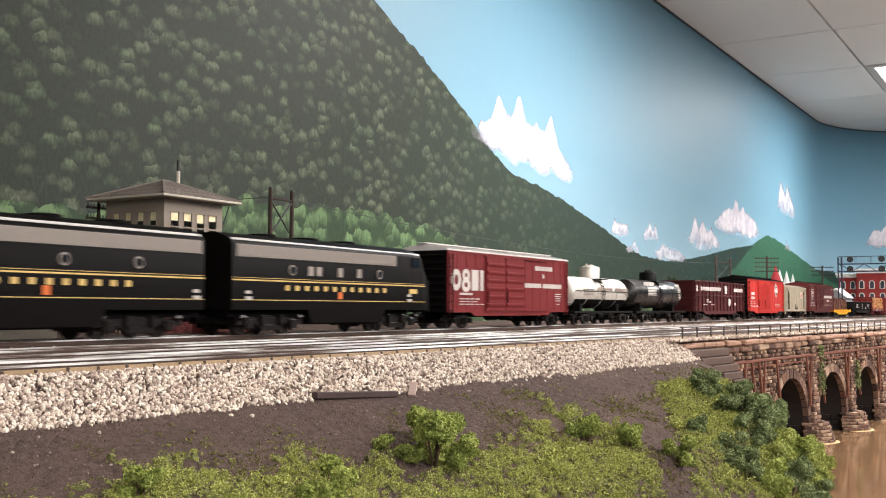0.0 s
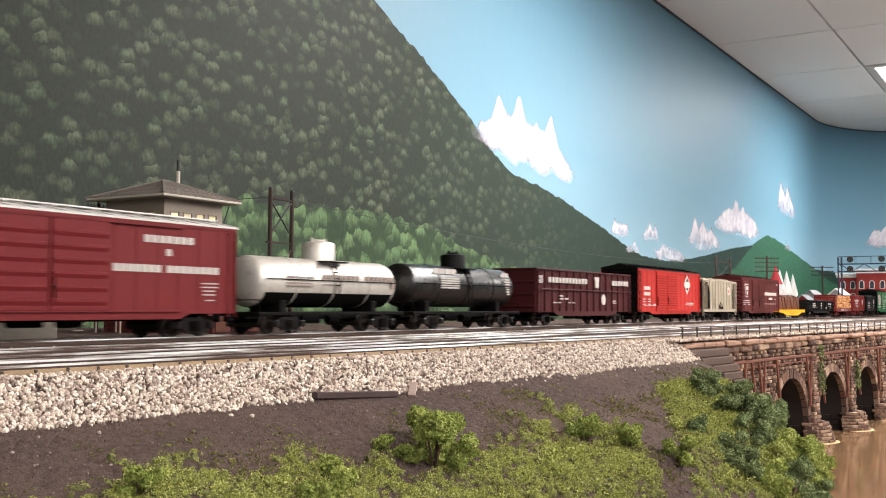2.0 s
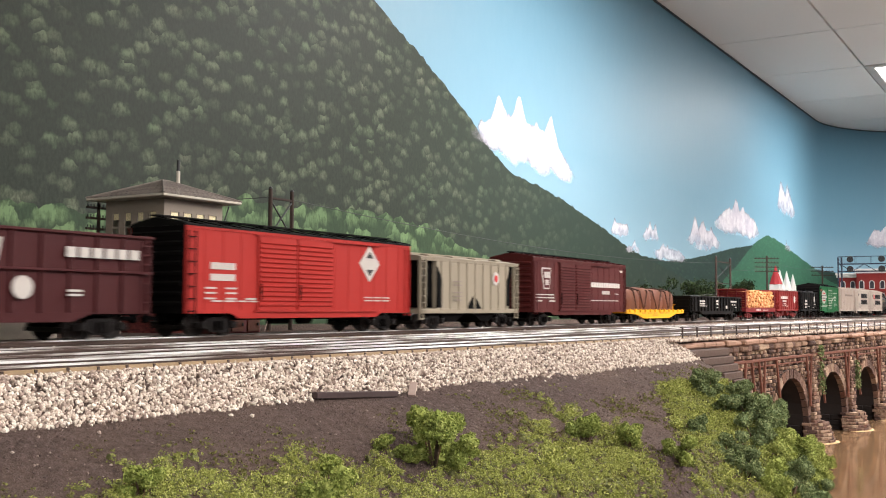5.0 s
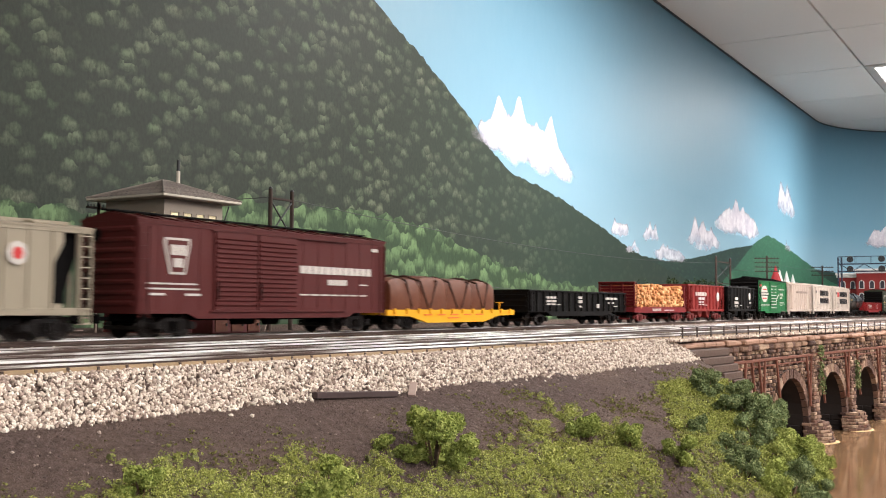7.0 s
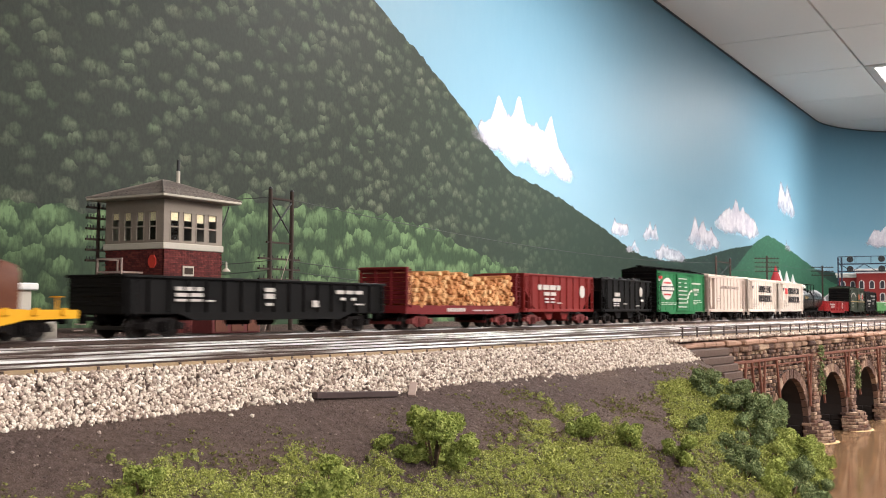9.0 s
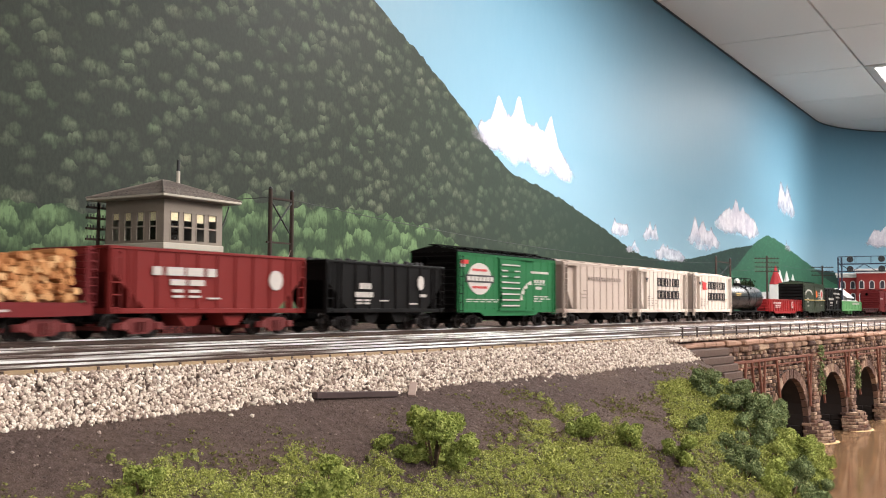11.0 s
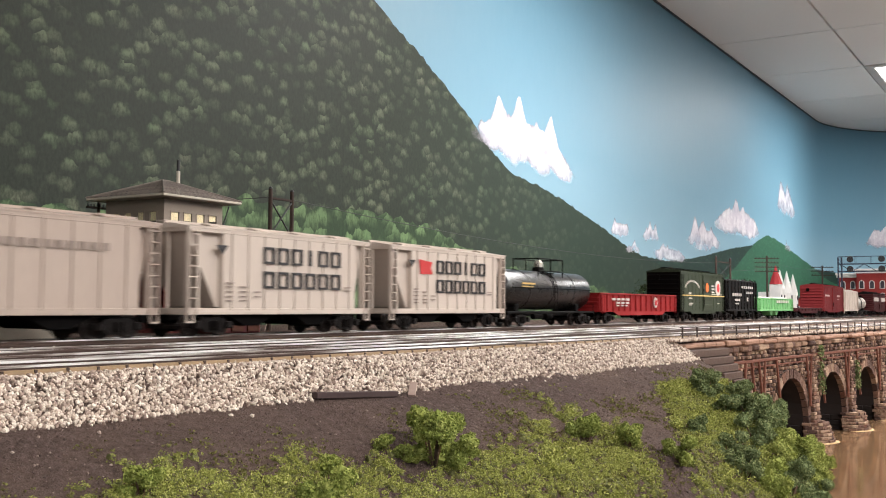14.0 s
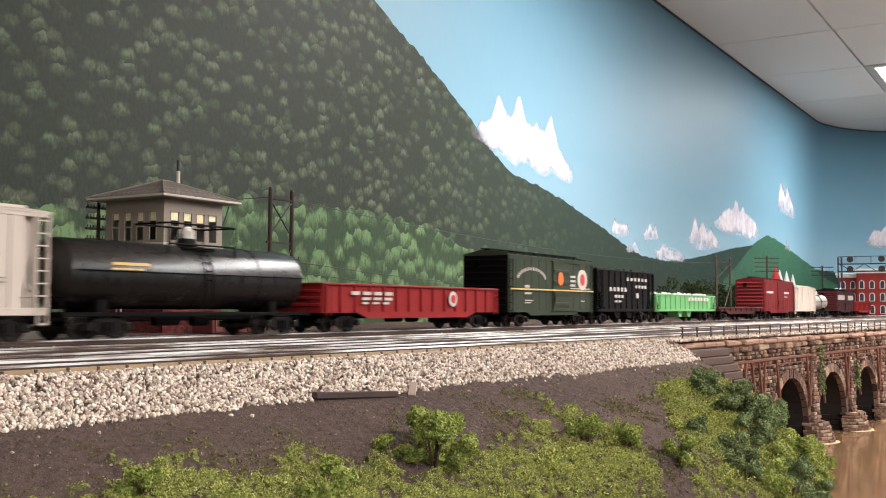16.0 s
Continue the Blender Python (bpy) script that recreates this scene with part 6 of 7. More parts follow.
def hopper(label, length, top, body, load, posts=7, mesh=None):
    """An open two-bay hopper with slope sheets at its ends."""
    ob = thing("hopper_car", label, "hopper car", "freight cars of the train")
    h, z0 = length / 2, 0.0215
    a = Acc()
    for s in (-1, 1):
        lo, hi = sorted((s * (W - 0.0012), s * (W - 0.0026)))
        zmid = z0 + (top - z0) * 0.58
        a.prism([(-h + 0.004, top), (h - 0.004, top), (h - 0.004, zmid), (h - 0.036, z0), (-h + 0.036, z0), (-h + 0.004, zmid)], "y", lo, hi)
    part("side", a, body, ob)
    for s in (-1, 1):
        sl = Acc()
        zmid = z0 + (top - z0) * 0.58
        sl.prism([(s * (h - 0.004), top), (s * (h - 0.0052), top), (s * (h - 0.0052), zmid), (s * (h - 0.036), z0), (s * (h - 0.034), z0), (s * (h - 0.004), zmid + 0.001)], "y", -W + 0.0026, W - 0.0026)
        part("slope_sheet", sl, body, ob)
    bay = Acc()
    for s in (-1, 1):
        bay.prism([(s * 0.006, z0 + 0.004), (s * 0.046, z0 + 0.004), (s * 0.030, 0.0085), (s * 0.018, 0.0085)], "y", -W + 0.006, W - 0.006)
    part("hopper_bay", bay, body, ob)
    fr = Acc()
    for s in (-1, 1):
        lo, hi = sorted((s * (W - 0.003), s * (W + 0.0002)))
        fr.box(-h, h, lo, hi, z0 - 0.0028, z0 + 0.0012, 0.0004)
        fr.box(-h, h, lo, hi, top - 0.0016, top + 0.0008, 0.0004)
        for x in (-h, h - 0.0022, -h + 0.018, h - 0.020):
            fr.box(x, x + 0.0022, lo, hi, z0, top - 0.001)
        lo, hi = sorted((s * (h - 0.0025), s * h))
        fr.box(lo, hi, -W, W, top - 0.0016, top + 0.0008, 0.0004)
        fr.box(lo, hi, -W, W, z0 - 0.0028, z0 + 0.001)
    part("frame", fr, body, ob)
    rib = Acc().box(-0.0010, 0.0010, -0.0014, 0.0004, z0, top - 0.001, 0.0003).mesh("side_post", body)
    for k in range(posts):
        x = (k - (posts - 1) / 2) * (length - 0.05) / (posts - 1)
        for s in (-1, 1):
            r = new("side_post", rib)
            r.parent = ob
            r.matrix_basis = pose(x, s * (W - 0.0012), 0, 0, 0, 180 if s > 0 else 0)
    if load is not None:
        pile = Acc()
        nx, ny = 36, 10
        vs = []
        for j in range(ny + 1):
            for i in range(nx + 1):
                u, v = i / nx, j / ny
                z = top - 0.004 + 0.006 * math.sin(math.pi * u) ** 0.5 * math.sin(math.pi * v) ** 0.7 * (0.7 + 0.3 * math.cos(4 * math.pi * u)) + 0.0014 * noise.noise((u * 40, v * 14, top * 99))
                vs.append((-h + 0.0055 + (length - 0.011) * u, (-W + 0.0028) + 2 * (W - 0.0028) * v, z))
        pile.add(vs, [(j * (nx + 1) + i, j * (nx + 1) + i + 1, (j + 1) * (nx + 1) + i + 1, (j + 1) * (nx + 1) + i) for j in range(ny) for i in range(nx)])
        lump = random.Random(length)
        for k in range(90):
            x, y = lump.uniform(-h + 0.01, h - 0.01), lump.uniform(-W + 0.005, W - 0.005)
            r = lump.uniform(0.001, 0.0024)
            pile.box(x - r, x + r, y - r, y + r, top - 0.001, top + 0.0028 + r * lump.uniform(0, 1), r * 0.5)
        part("load", pile, load, ob, "heaped loose load")
    for s in (-1, 1):
        ladder(ob, body, s * (h - 0.006) - 0.004, z0 - 0.003, top - 0.003, -W - 0.0008, 0.008, 5)
    running_gear(ob, h, 0.034, mesh)
    return ob


def covered_hopper(label, length, top, body, ribs, gaps=(0.040, 0.022), slope=None):
    """A closed hopper: body between open end bays with posts, hatches on the roof."""
    ob = thing("covered_hopper", label, "covered hopper", "freight cars of the train")
    h, z0 = length / 2, 0.0200
    g0, g1 = gaps
    b = Acc().box(-h + g0, h - g1, -W + 0.0004, W - 0.0004, z0, top, 0.0006)
    rib = Acc().box(-0.0007, 0.0007, -0.0012, 0.0004, z0 + 0.001, top - 0.001, 0.0003).mesh("side_rib", body)
    for k in range(ribs):
        x = -h + g0 + (length - g0 - g1) * (k + 0.5) / ribs
        for s in (-1, 1):
            r = new("side_rib", rib)
            r.parent = ob
            r.matrix_basis = pose(x, s * (W - 0.0004), 0, 0, 0, 180 if s > 0 else 0)
    part("body", b, body, ob)
    for s, g in ((-1, g0), (1, g1)):
        sl = Acc().prism([(s * (h - 0.004), top - 0.002), (s * (h - g - 0.001), top - 0.002), (s * (h - g - 0.001), z0 + 0.004), (s * (h - g * 0.92), z0 + 0.004)], "y", -W + 0.006, W - 0.006)
        part("slope_sheet", sl, slope or body, ob)
    fr = Acc()
    for s in (-1, 1):
        lo, hi = sorted((s * (W - 0.003), s * W))
        fr.box(-h, h, lo, hi, z0 - 0.0025, z0 + 0.0028, 0.0004)
        fr.box(-h, h, lo, hi, top - 0.003, top + 0.0004, 0.0004)
        for x in (-h, h - 0.002, -h + 0.011, h - 0.012):
            fr.box(x, x + 0.002, lo, hi, z0, top)
        lo, hi = sorted((s * h, s * (h - 0.002)))
        fr.box(lo, hi, -W, W, z0 - 0.0025, z0 + 0.0028, 0.0004)
        fr.box(lo, hi, -W, W, top - 0.003, top + 0.0004, 0.0004)
        for y in (-W + 0.001, -0.009, 0.008, W - 0.003):
            fr.box(lo, hi, y, y + 0.0018, z0, top)
        for x0 in (-h, h - 0.008):
            lo, hi = sorted((s * (W - 0.002), s * W))
            fr.box(x0, x0 + 0.008, lo, hi, z0 - 0.009, z0 - 0.0077)
            for xx in (x0, x0 + 0.0072):
                fr.box(xx, xx + 0.0008, lo, hi, z0 - 0.009, z0)
    part("frame", fr, body, ob)
    r = Acc().prism([(-W - 0.0006, top), (W + 0.0006, top), (W + 0.0006, top + 0.0012), (0.012, top + 0.0044), (-0.012, top + 0.0044), (-W - 0.0006, top + 0.0012)], "x", -h - 0.0006, h + 0.0006)
    roof = part("roof", r, body, ob)
    hatch = Acc().box(-0.007, 0.007, -0.006, 0.006, 0, 0.0022, 0.0006).box(-0.0085, 0.0085, -0.0006, 0.0006, 0.0018, 0.0030).mesh("hatch", body)
    for k in range(4):
        for s in (-1, 1):
            t = new("hatch", hatch)
            t.parent = roof
            t.matrix_basis = pose((k - 1.5) * length / 4.4, s * 0.017, top + 0.0030, -s * 8)
    wk = Acc()
    for k in range(26):
        x = -h + length * k / 26
        wk.box(x, x + length / 26 - 0.0008, -0.005, 0.005, top + 0.0062, top + 0.0070)
    wk.box(-h, h, -0.0052, -0.0044, top + 0.0044, top + 0.0070)
    part("running_board", wk, body, ob)
    for x in (-h + 0.0012, h - 0.0105):
        ladder(ob, body, x, z0 - 0.002, top - 0.001, -W - 0.0010, 0.0085, 8)
    bay = Acc()
    for x in (-length * 0.17, length * 0.17):
        bay.prism([(x - 0.034, z0), (x + 0.034, z0), (x + 0.009, 0.008), (x - 0.009, 0.008)], "y", -W + 0.006, W - 0.006)
    part("hopper_bay", bay, P["underframe"], ob)
    running_gear(ob, h, 0.034)
    return ob


def locomotive(label, length, nose):
    ob = thing("diesel_locomotive", label, "locomotive", "diesel locomotives")
    h = length / 2
    x1 = h - 0.047 if nose else h
    sec = [(-W, 0.0215), (W, 0.0215), (W, 0.0766), (W - 0.0015, 0.0795), (W - 0.006, 0.0830), (0.012, 0.0872), (-0.012, 0.0872), (-W + 0.006, 0.0830), (-W + 0.0015, 0.0795), (-W, 0.0766)]
    part("body", Acc().prism(sec, "x", -h, x1), P["loco"], ob, smooth=True)
    gut = Acc()
    for s in (-1, 1):
        gut.rod((-h + 0.002, s * (W - 0.0036), 0.0812), (x1 + (0.014 if nose else -0.002), s * (W - 0.0036), 0.0812 - (0.0012 if nose else 0)), 0.0012, n=6)
    part("roof_edge", gut, P["white_roof"], ob, "pale shiny roof edge")
    skirt = Acc()
    for s in (-1, 1):
        lo, hi = sorted((s * (W - 0.0012), s * (W + 0.0002)))
        skirt.prism([(-0.062, 0.0225), (0.062, 0.0225), (0.056, 0.0095), (-0.056, 0.0095)], "y", lo, hi)
    skirt.box(-0.056, 0.056, -W + 0.003, W - 0.003, 0.008, 0.0215, 0.002)
    part("fuel_tank", skirt, P["loco"], ob)
    g = Acc()
    for s in (-1, 1):
        lo, hi = sorted((s * (W - 0.0006), s * (W + 0.0003)))
        g.box(-h + 0.005, x1 - 0.030 * nose - 0.003, lo, hi, 0.0664, 0.0770)
        lo, hi = sorted((s * (W - 0.0006), s * (W + 0.0008)))
        for k in range(9):
            z = 0.0667 + k * 0.00115
            g.box(-h + 0.006, x1 - 0.030 * nose - 0.004, lo, hi, z, z + 0.0008)
    part("grille", g, P["grille"], ob, "light grey louvred grille")
    rf = Acc()
    for x in (-0.09, -0.03, 0.03, 0.09):
        if x > x1 - 0.03:
            continue
        rf.lathe([(0.0855, 0.0135), (0.0892, 0.0135), (0.0898, 0.0115), (0.0898, 0.003)], "z", (x, 0, 0), 20)
    part("roof_fan", rf, P["loco"], ob)
    st = Acc()
    for z, t in ((0.0462, 0.0012), (0.0486, 0.0004), (0.0296, 0.0006)):
        for s in (-1, 1):
            lo, hi = sorted((s * (W - 0.0004), s * (W + 0.0005)))
            st.box(-h + 0.001, x1 + (0.022 if nose else 0), lo, hi, z, z + t)
    part("stripe", st, P["gold"], ob, "thin golden stripes")
    for x in (-0.084, 0.051) if nose else (-0.060, 0.0247, 0.091):
        port = disc(ob, P["grille"], x, 0.0568, 0.0046, 0.0046, -W - 0.0006, "porthole", "round porthole")
        disc(port, P["glass"], x, 0.0568, 0.0034, 0.0034, -W - 0.0010, "pane", "dark glass pane")
    if nose:
        for x in (-0.058, -0.046, -0.014, 0.0165):
            part("side_grille", Acc().box(x - 0.0036, x + 0.0036, -W - 0.0008, -W, 0.0525, 0.0610), P["grille"], ob)
    bars(ob, P["gold"], [(-0.093 - 0.006 * (not nose), 0.0386, 0.0048, 0.0089, 0.0046, 12 + 2 * (not nose))], label="row of golden letter marks")
    bars(ob, P["orange_ink"], [(-0.0165 if nose else 0.008, 0.0315, 0.0058, 0, 0.0066, 1)], name="emblem", label="small red and gold emblem")
    stp = Acc()
    for x in (-h + 0.016, x1 - 0.012):
        stp.box(x, x + 0.0075, -W - 0.0012, -W + 0.001, 0.0300, 0.0328)
        stp.box(x, x + 0.0060, -W - 0.0012, -W + 0.001, 0.0352, 0.0378)
    part("step_plate", stp, P["white"], ob)
    if nose:
        rings = [(x1, [(-W, 0.0215), (W, 0.0215), (W, 0.0760), (W - 0.003, 0.0810), (0.016, 0.0868), (-0.016, 0.0868), (-W + 0.003, 0.0810), (-W, 0.0760)]),
                 (x1 + 0.016, [(-W, 0.0215), (W, 0.0215), (W, 0.0740), (W - 0.003, 0.0795), (0.016, 0.0850), (-0.016, 0.0850), (-W + 0.003, 0.0795), (-W, 0.0740)]),
                 (x1 + 0.024, [(-W, 0.0215), (W, 0.0215), (W, 0.056), (W - 0.004, 0.0650), (0.014, 0.0665), (-0.014, 0.0665), (-W + 0.004, 0.0650), (-W, 0.056)]),
                 (x1 + 0.038, [(-W + 0.004, 0.0200), (W - 0.004, 0.0200), (W - 0.005, 0.052), (W - 0.010, 0.0600), (0.010, 0.0630), (-0.010, 0.0630), (-W + 0.010, 0.0600), (-W + 0.005, 0.052)]),
                 (x1 + 0.045, [(-W + 0.012, 0.0190), (W - 0.012, 0.0190), (W - 0.013, 0.046), (W - 0.017, 0.0540), (0.006, 0.0570), (-0.006, 0.0570), (-W + 0.017, 0.0540), (-W + 0.013, 0.046)])]
        a = Acc()
        n = 8
        vs = [(x, y, z) for x, ring in rings for y, z in ring]
        fs = [(j * n + i, j * n + (i + 1) % n, (j + 1) * n + (i + 1) % n, (j + 1) * n + i) for j in range(len(rings) - 1) for i in range(n)]
        fs += [tuple(range(n))[::-1], tuple(range(4 * n, 5 * n))]
        a.add(vs, fs)
        part("nose", a, P["loco"], ob, "rounded bulldog nose", smooth=True)
        win = Acc()
        for s in (-1, 1):
            lo, hi = sorted((s * (W - 0.0004), s * (W + 0.0006)))
            win.box(x1 - 0.004, x1 + 0.011, lo, hi, 0.0665, 0.0765)
        part("cab_window", win, P["glass"], ob, "dark glass cab side window")
        lamp = Acc().lathe([(x1 + 0.040, 0.0052), (x1 + 0.0465, 0.0048), (x1 + 0.0470, 0.003)], "x", (0, 0, 0.0505), 16)
        part("headlight", lamp, P["grille"], ob, "round headlight")
        part("number_board", Acc().box(x1 - 0.008, x1 + 0.006, -W - 0.0006, -W, 0.0385, 0.0432), P["gold"], ob, "plain golden number plate")
    for s in (-1, 1):
        t = new("truck", TRUCK_LOCO)
        t.parent = ob
        t.matrix_basis = pose(s * 0.096 - (0.012 if nose else 0), 0, 0)
        for k in (-1, 1):
            w = new("wheelset", WHEELS)
            w.parent = t
            w.matrix_basis = pose(k * 0.0285, 0, 0.0088)
        c = new("coupler", COUPLER)
        c.parent = ob
        c.matrix_basis = pose(s * (h + 0.005) - (0.004 if nose and s > 0 else 0), 0, 0.0150, 0, 0, 0 if s > 0 else 180)
    part("underframe", Acc().box(-h + 0.003, x1, -0.024, 0.024, 0.0155, 0.022), P["underframe"], ob)
    return ob


def loco_truck():
    a = Acc()
    for s in (-1, 1):
        lo, hi = sorted((s * 0.0245, s * 0.0280))
        a.prism([(-0.043, 0.0085), (-0.043, 0.0150), (0.043, 0.0150), (0.043, 0.0085), (0.020, 0.0100), (0.012, 0.0045), (-0.012, 0.0045), (-0.020, 0.0100)], "y", lo, hi)
        for k in (-1, 1):
            lo, hi = sorted((s * 0.0275, s * 0.0310))
            a.box(k * 0.0285 - 0.0045, k * 0.0285 + 0.0045, lo, hi, 0.0050, 0.0135, 0.001)
            a.box(k * 0.012 - 0.0022, k * 0.012 + 0.0022, lo, hi, 0.0080, 0.0170, 0.0006)
            a.rod((k * 0.041, s * 0.0285, 0.0150), (k * 0.034, s * 0.0285, 0.0150), 0.0026, n=8)
        a.box(-0.013, 0.013, min(s * 0.0275, s * 0.0295), max(s * 0.0275, s * 0.0295), 0.0035, 0.0085, 0.0006)
    a.box(-0.006, 0.006, -0.026, 0.026, 0.0100, 0.0165)
    for k in (-1, 1):
        a.box(k * 0.041 - 0.002, k * 0.041 + 0.002, -0.026, 0.026, 0.009, 0.0145)
    return a.mesh("truck", P["truck"])


TRUCK_LOCO = loco_truck()
MOVING = []


def add(ob, c):
    MOVING.append((ob, c))
    return ob


# ---- the train, from its head ----
add(locomotive("black diesel locomotive with golden stripes and grey louvres", 0.318, False), 0.437)
add(locomotive("black streamlined diesel locomotive with golden stripes, trailing nose", 0.322, True), 0.789)

# red double-door boxcar
c = add(boxcar("red double-door boxcar with large white letters and silver roof", 0.319, P["oxide"], P["end_black"], P["white_roof"], [(-0.072, 0.047), (-0.023, 0.049)], 0.0885), 1.131)
big = Acc()
for i in range(22):
    t0, t1 = 2 * math.pi * i / 22, 2 * math.pi * (i + 1) / 22
    big.prism([(-0.1405 + rx * math.cos(t), 0.0556 + rz * math.sin(t)) for rx, rz, t in ((0.0105, 0.0122, t0), (0.0105, 0.0122, t1), (0.0045, 0.0060, t1), (0.0045, 0.0060, t0))], "y", -W - 0.0008, -W + 0.0002)
    for zc, r in ((0.0615, 0.0066), (0.0502, 0.0078)):
        big.prism([(-0.1185 + q * r * math.cos(t), zc + q * r * 0.85 * math.sin(t)) for q, t in ((1.25, t0), (1.25, t1), (0.45, t1), (0.45, t0))], "y", -W - 0.0008, -W + 0.0002)
big.box(-0.1055, -0.0895, -W - 0.0008, -W + 0.0002, 0.0437, 0.0680, 0.0003)
big.box(-0.0850, -0.0775, -W - 0.0008, -W + 0.0002, 0.0437, 0.0680, 0.0003)
part("lettering", big, P["white"], c, "large white block marks")
bars(c, P["white"], [(0.060, 0.0727, 0.0058, 0.0016, 0.0056, 7), (0.082, 0.0630, 0.0050, 0, 0.0052, 1), (0.031, 0.0500, 0.0055, 0.0012, 0.0056, 7), (0.083, 0.0500, 0.0058, 0.0013, 0.0056, 8),
                     (-0.132, 0.0385, 0.0034, 0.0008, 0.0026, 7), (-0.132, 0.0335, 0.009, 0.003, 0.0013, 4), (-0.132, 0.0305, 0.011, 0.003, 0.0010, 3), (-0.132, 0.0275, 0.008, 0.004, 0.0010, 5), (0.120, 0.0420, 0.018, 0, 0.0010, 1), (0.120, 0.0390, 0.018, 0, 0.0010, 1), (0.122, 0.0360, 0.013, 0, 0.0010, 1), (0.122, 0.0330, 0.013, 0, 0.0010, 1), (0.125, 0.0285, 0.009, 0, 0.0010, 1)])

# white tank car
c = add(tank_car("dirty white tank car with a tall dome", 0.224, 0.0232, 0.0470, P["silver"], P["silver"], 0.0175, 0.0160, 0.002, blackened=True), 1.437)
bars(c, P["faded_ink"], [(-0.020, 0.0500, 0.0052, 0.0022, 0.0050, 8), (0.048, 0.0500, 0.0052, 0.0022, 0.0050, 7), (-0.072, 0.0505, 0.011, 0.003, 0.0016, 3), (-0.072, 0.0480, 0.040, 0.003, 0.0010, 1), (-0.072, 0.0455, 0.036, 0.003, 0.0010, 1), (-0.072, 0.0430, 0.038, 0.003, 0.0010, 1), (-0.020, 0.0450, 0.030, 0.003, 0.0010, 1), (0.092, 0.043, 0.008, 0, 0.006, 1)], -0.0242, label="worn grey marks")

# black tank car
c = add(tank_car("glossy black tank car with white side marks", 0.246, 0.0240, 0.0485, P["gloss_black"], P["black"], 0.0150, 0.0150, 0.004), 1.690)
bars(c, P["white"], [(-0.072, 0.0620, 0.0110, 0.0012, 0.0058, 4), (0.085, 0.0620, 0.0090, 0.0012, 0.0050, 2)], -0.0210)
bars(c, P["white"], [(-0.062, 0.0560 - 0.0026 * k, 0.040, 0, 0.0017, 1) for k in range(5)] + [(0.088 + 0.001 * k, 0.0580 - 0.0030 * k, 0.013 - 0.001 * k, 0, 0.0017, 1) for k in range(7)], -0.0248)

# high maroon gondola
c = add(gondola("dark maroon high-sided gondola with white letter marks", 0.334, 0.0758, P["gon_maroon"], 15, True, 0.0480), 2.019)
bars(c, P["white"], [(-0.133, 0.0582, 0.0072, 0.0036, 0.0072, 12), (0.088, 0.0582, 0.0084, 0.0028, 0.0072, 6), (-0.098, 0.0395, 0.010, 0, 0.0022, 1), (-0.098, 0.0355, 0.010, 0.006, 0.0022, 2), (-0.118, 0.0305, 0.009, 0.005, 0.0016, 2), (-0.07, 0.0305, 0.008, 0.005, 0.0016, 2),
                     (0.09, 0.034, 0.012, 0, 0.0016, 1), (0.09, 0.031, 0.012, 0, 0.0016, 1), (-0.161, 0.0570, 0.009, 0, 0.010, 1)], -W - 0.0022)
key = [(0.0215, 0.0690), (0.0375, 0.0690), (0.0365, 0.0650), (0.0345, 0.0535), (0.0245, 0.0535), (0.0225, 0.0650)]
part("emblem", Acc().prism(key, "y", -W - 0.0026, -W), P["white"], c, "white keystone-shaped emblem")
disc(c, P["white"], 0.054, 0.0365, 0.0078, 0.0078, -W - 0.0022, "emblem", "white round emblem")

# orange-red boxcar with a diamond
c = add(boxcar("orange-red boxcar with a black and white diamond emblem", 0.320, P["bright_red"], P["end_black"], P["black"], [(-0.076, 0.050), (-0.024, 0.050)], 0.0885, slats=14), 2.380)
part("emblem", Acc().prism([(0.0875, 0.0490), (0.1045, 0.0670), (0.0875, 0.0850), (0.0705, 0.0670)], "y", -W - 0.0006, -W + 0.0002), P["white"], c, "white diamond emblem")
for za, zb in ((0.0790, 0.0725), (0.0550, 0.0612)):
    part("emblem", Acc().prism([(0.0875, za), (0.0935, zb), (0.0815, zb)], "y", -W - 0.0011, -W - 0.0004), P["black_ink"], c, "black corner of the emblem")
bars(c, P["white"], [(-0.132, 0.0545, 0.0050, 0.0008, 0.0056, 5), (-0.132, 0.0452, 0.0050, 0.0008, 0.0056, 5), (-0.138, 0.0385, 0.012, 0.012, 0.0014, 2), (-0.138, 0.0345, 0.012, 0.012, 0.0014, 2), (-0.138, 0.0300, 0.012, 0.012, 0.0014, 3), (-0.13, 0.0280, 0.012, 0.003, 0.0012, 4), (0.08, 0.0330, 0.012, 0.003, 0.0012, 3), (0.08, 0.0300, 0.012, 0.003, 0.0012, 3)])

# beige two-bay covered hopper
# slope sheets are black to paint in the shade of the open bays
c = add(covered_hopper("beige two-bay covered hopper, shade of its open end bays painted black", 0.228, 0.0780, P["beige"], 9, (0.034, 0.024), P["underframe"]), 2.675)
# flat black plates on the closed side stand for shaded openings
for x in (-0.0070, 0.0115):
    part("shade_plate", Acc().prism([(x - 0.0075, 0.0228), (x + 0.0075, 0.0228), (x + (0.0065 if x < 0 else -0.0065), 0.0370)], "y", -W - 0.0006, -W + 0.001), P["underframe"], c, "black plate painting in a shaded triangular opening")
part("shade_plate", Acc().prism([(-0.0798, 0.0240), (-0.0690, 0.0240), (-0.0690, 0.0550), (-0.0798, 0.0690)], "y", -W - 0.0006, -W + 0.001), P["underframe"], c, "black plate painting in the shade beside the end bay")
part("shade_plate", Acc().prism([(0.0800, 0.0260), (0.0900, 0.0260), (0.0900, 0.0680), (0.0800, 0.0500)], "y", -W - 0.0006, -W + 0.001), P["underframe"], c, "black plate painting in the shade beside the end bay")
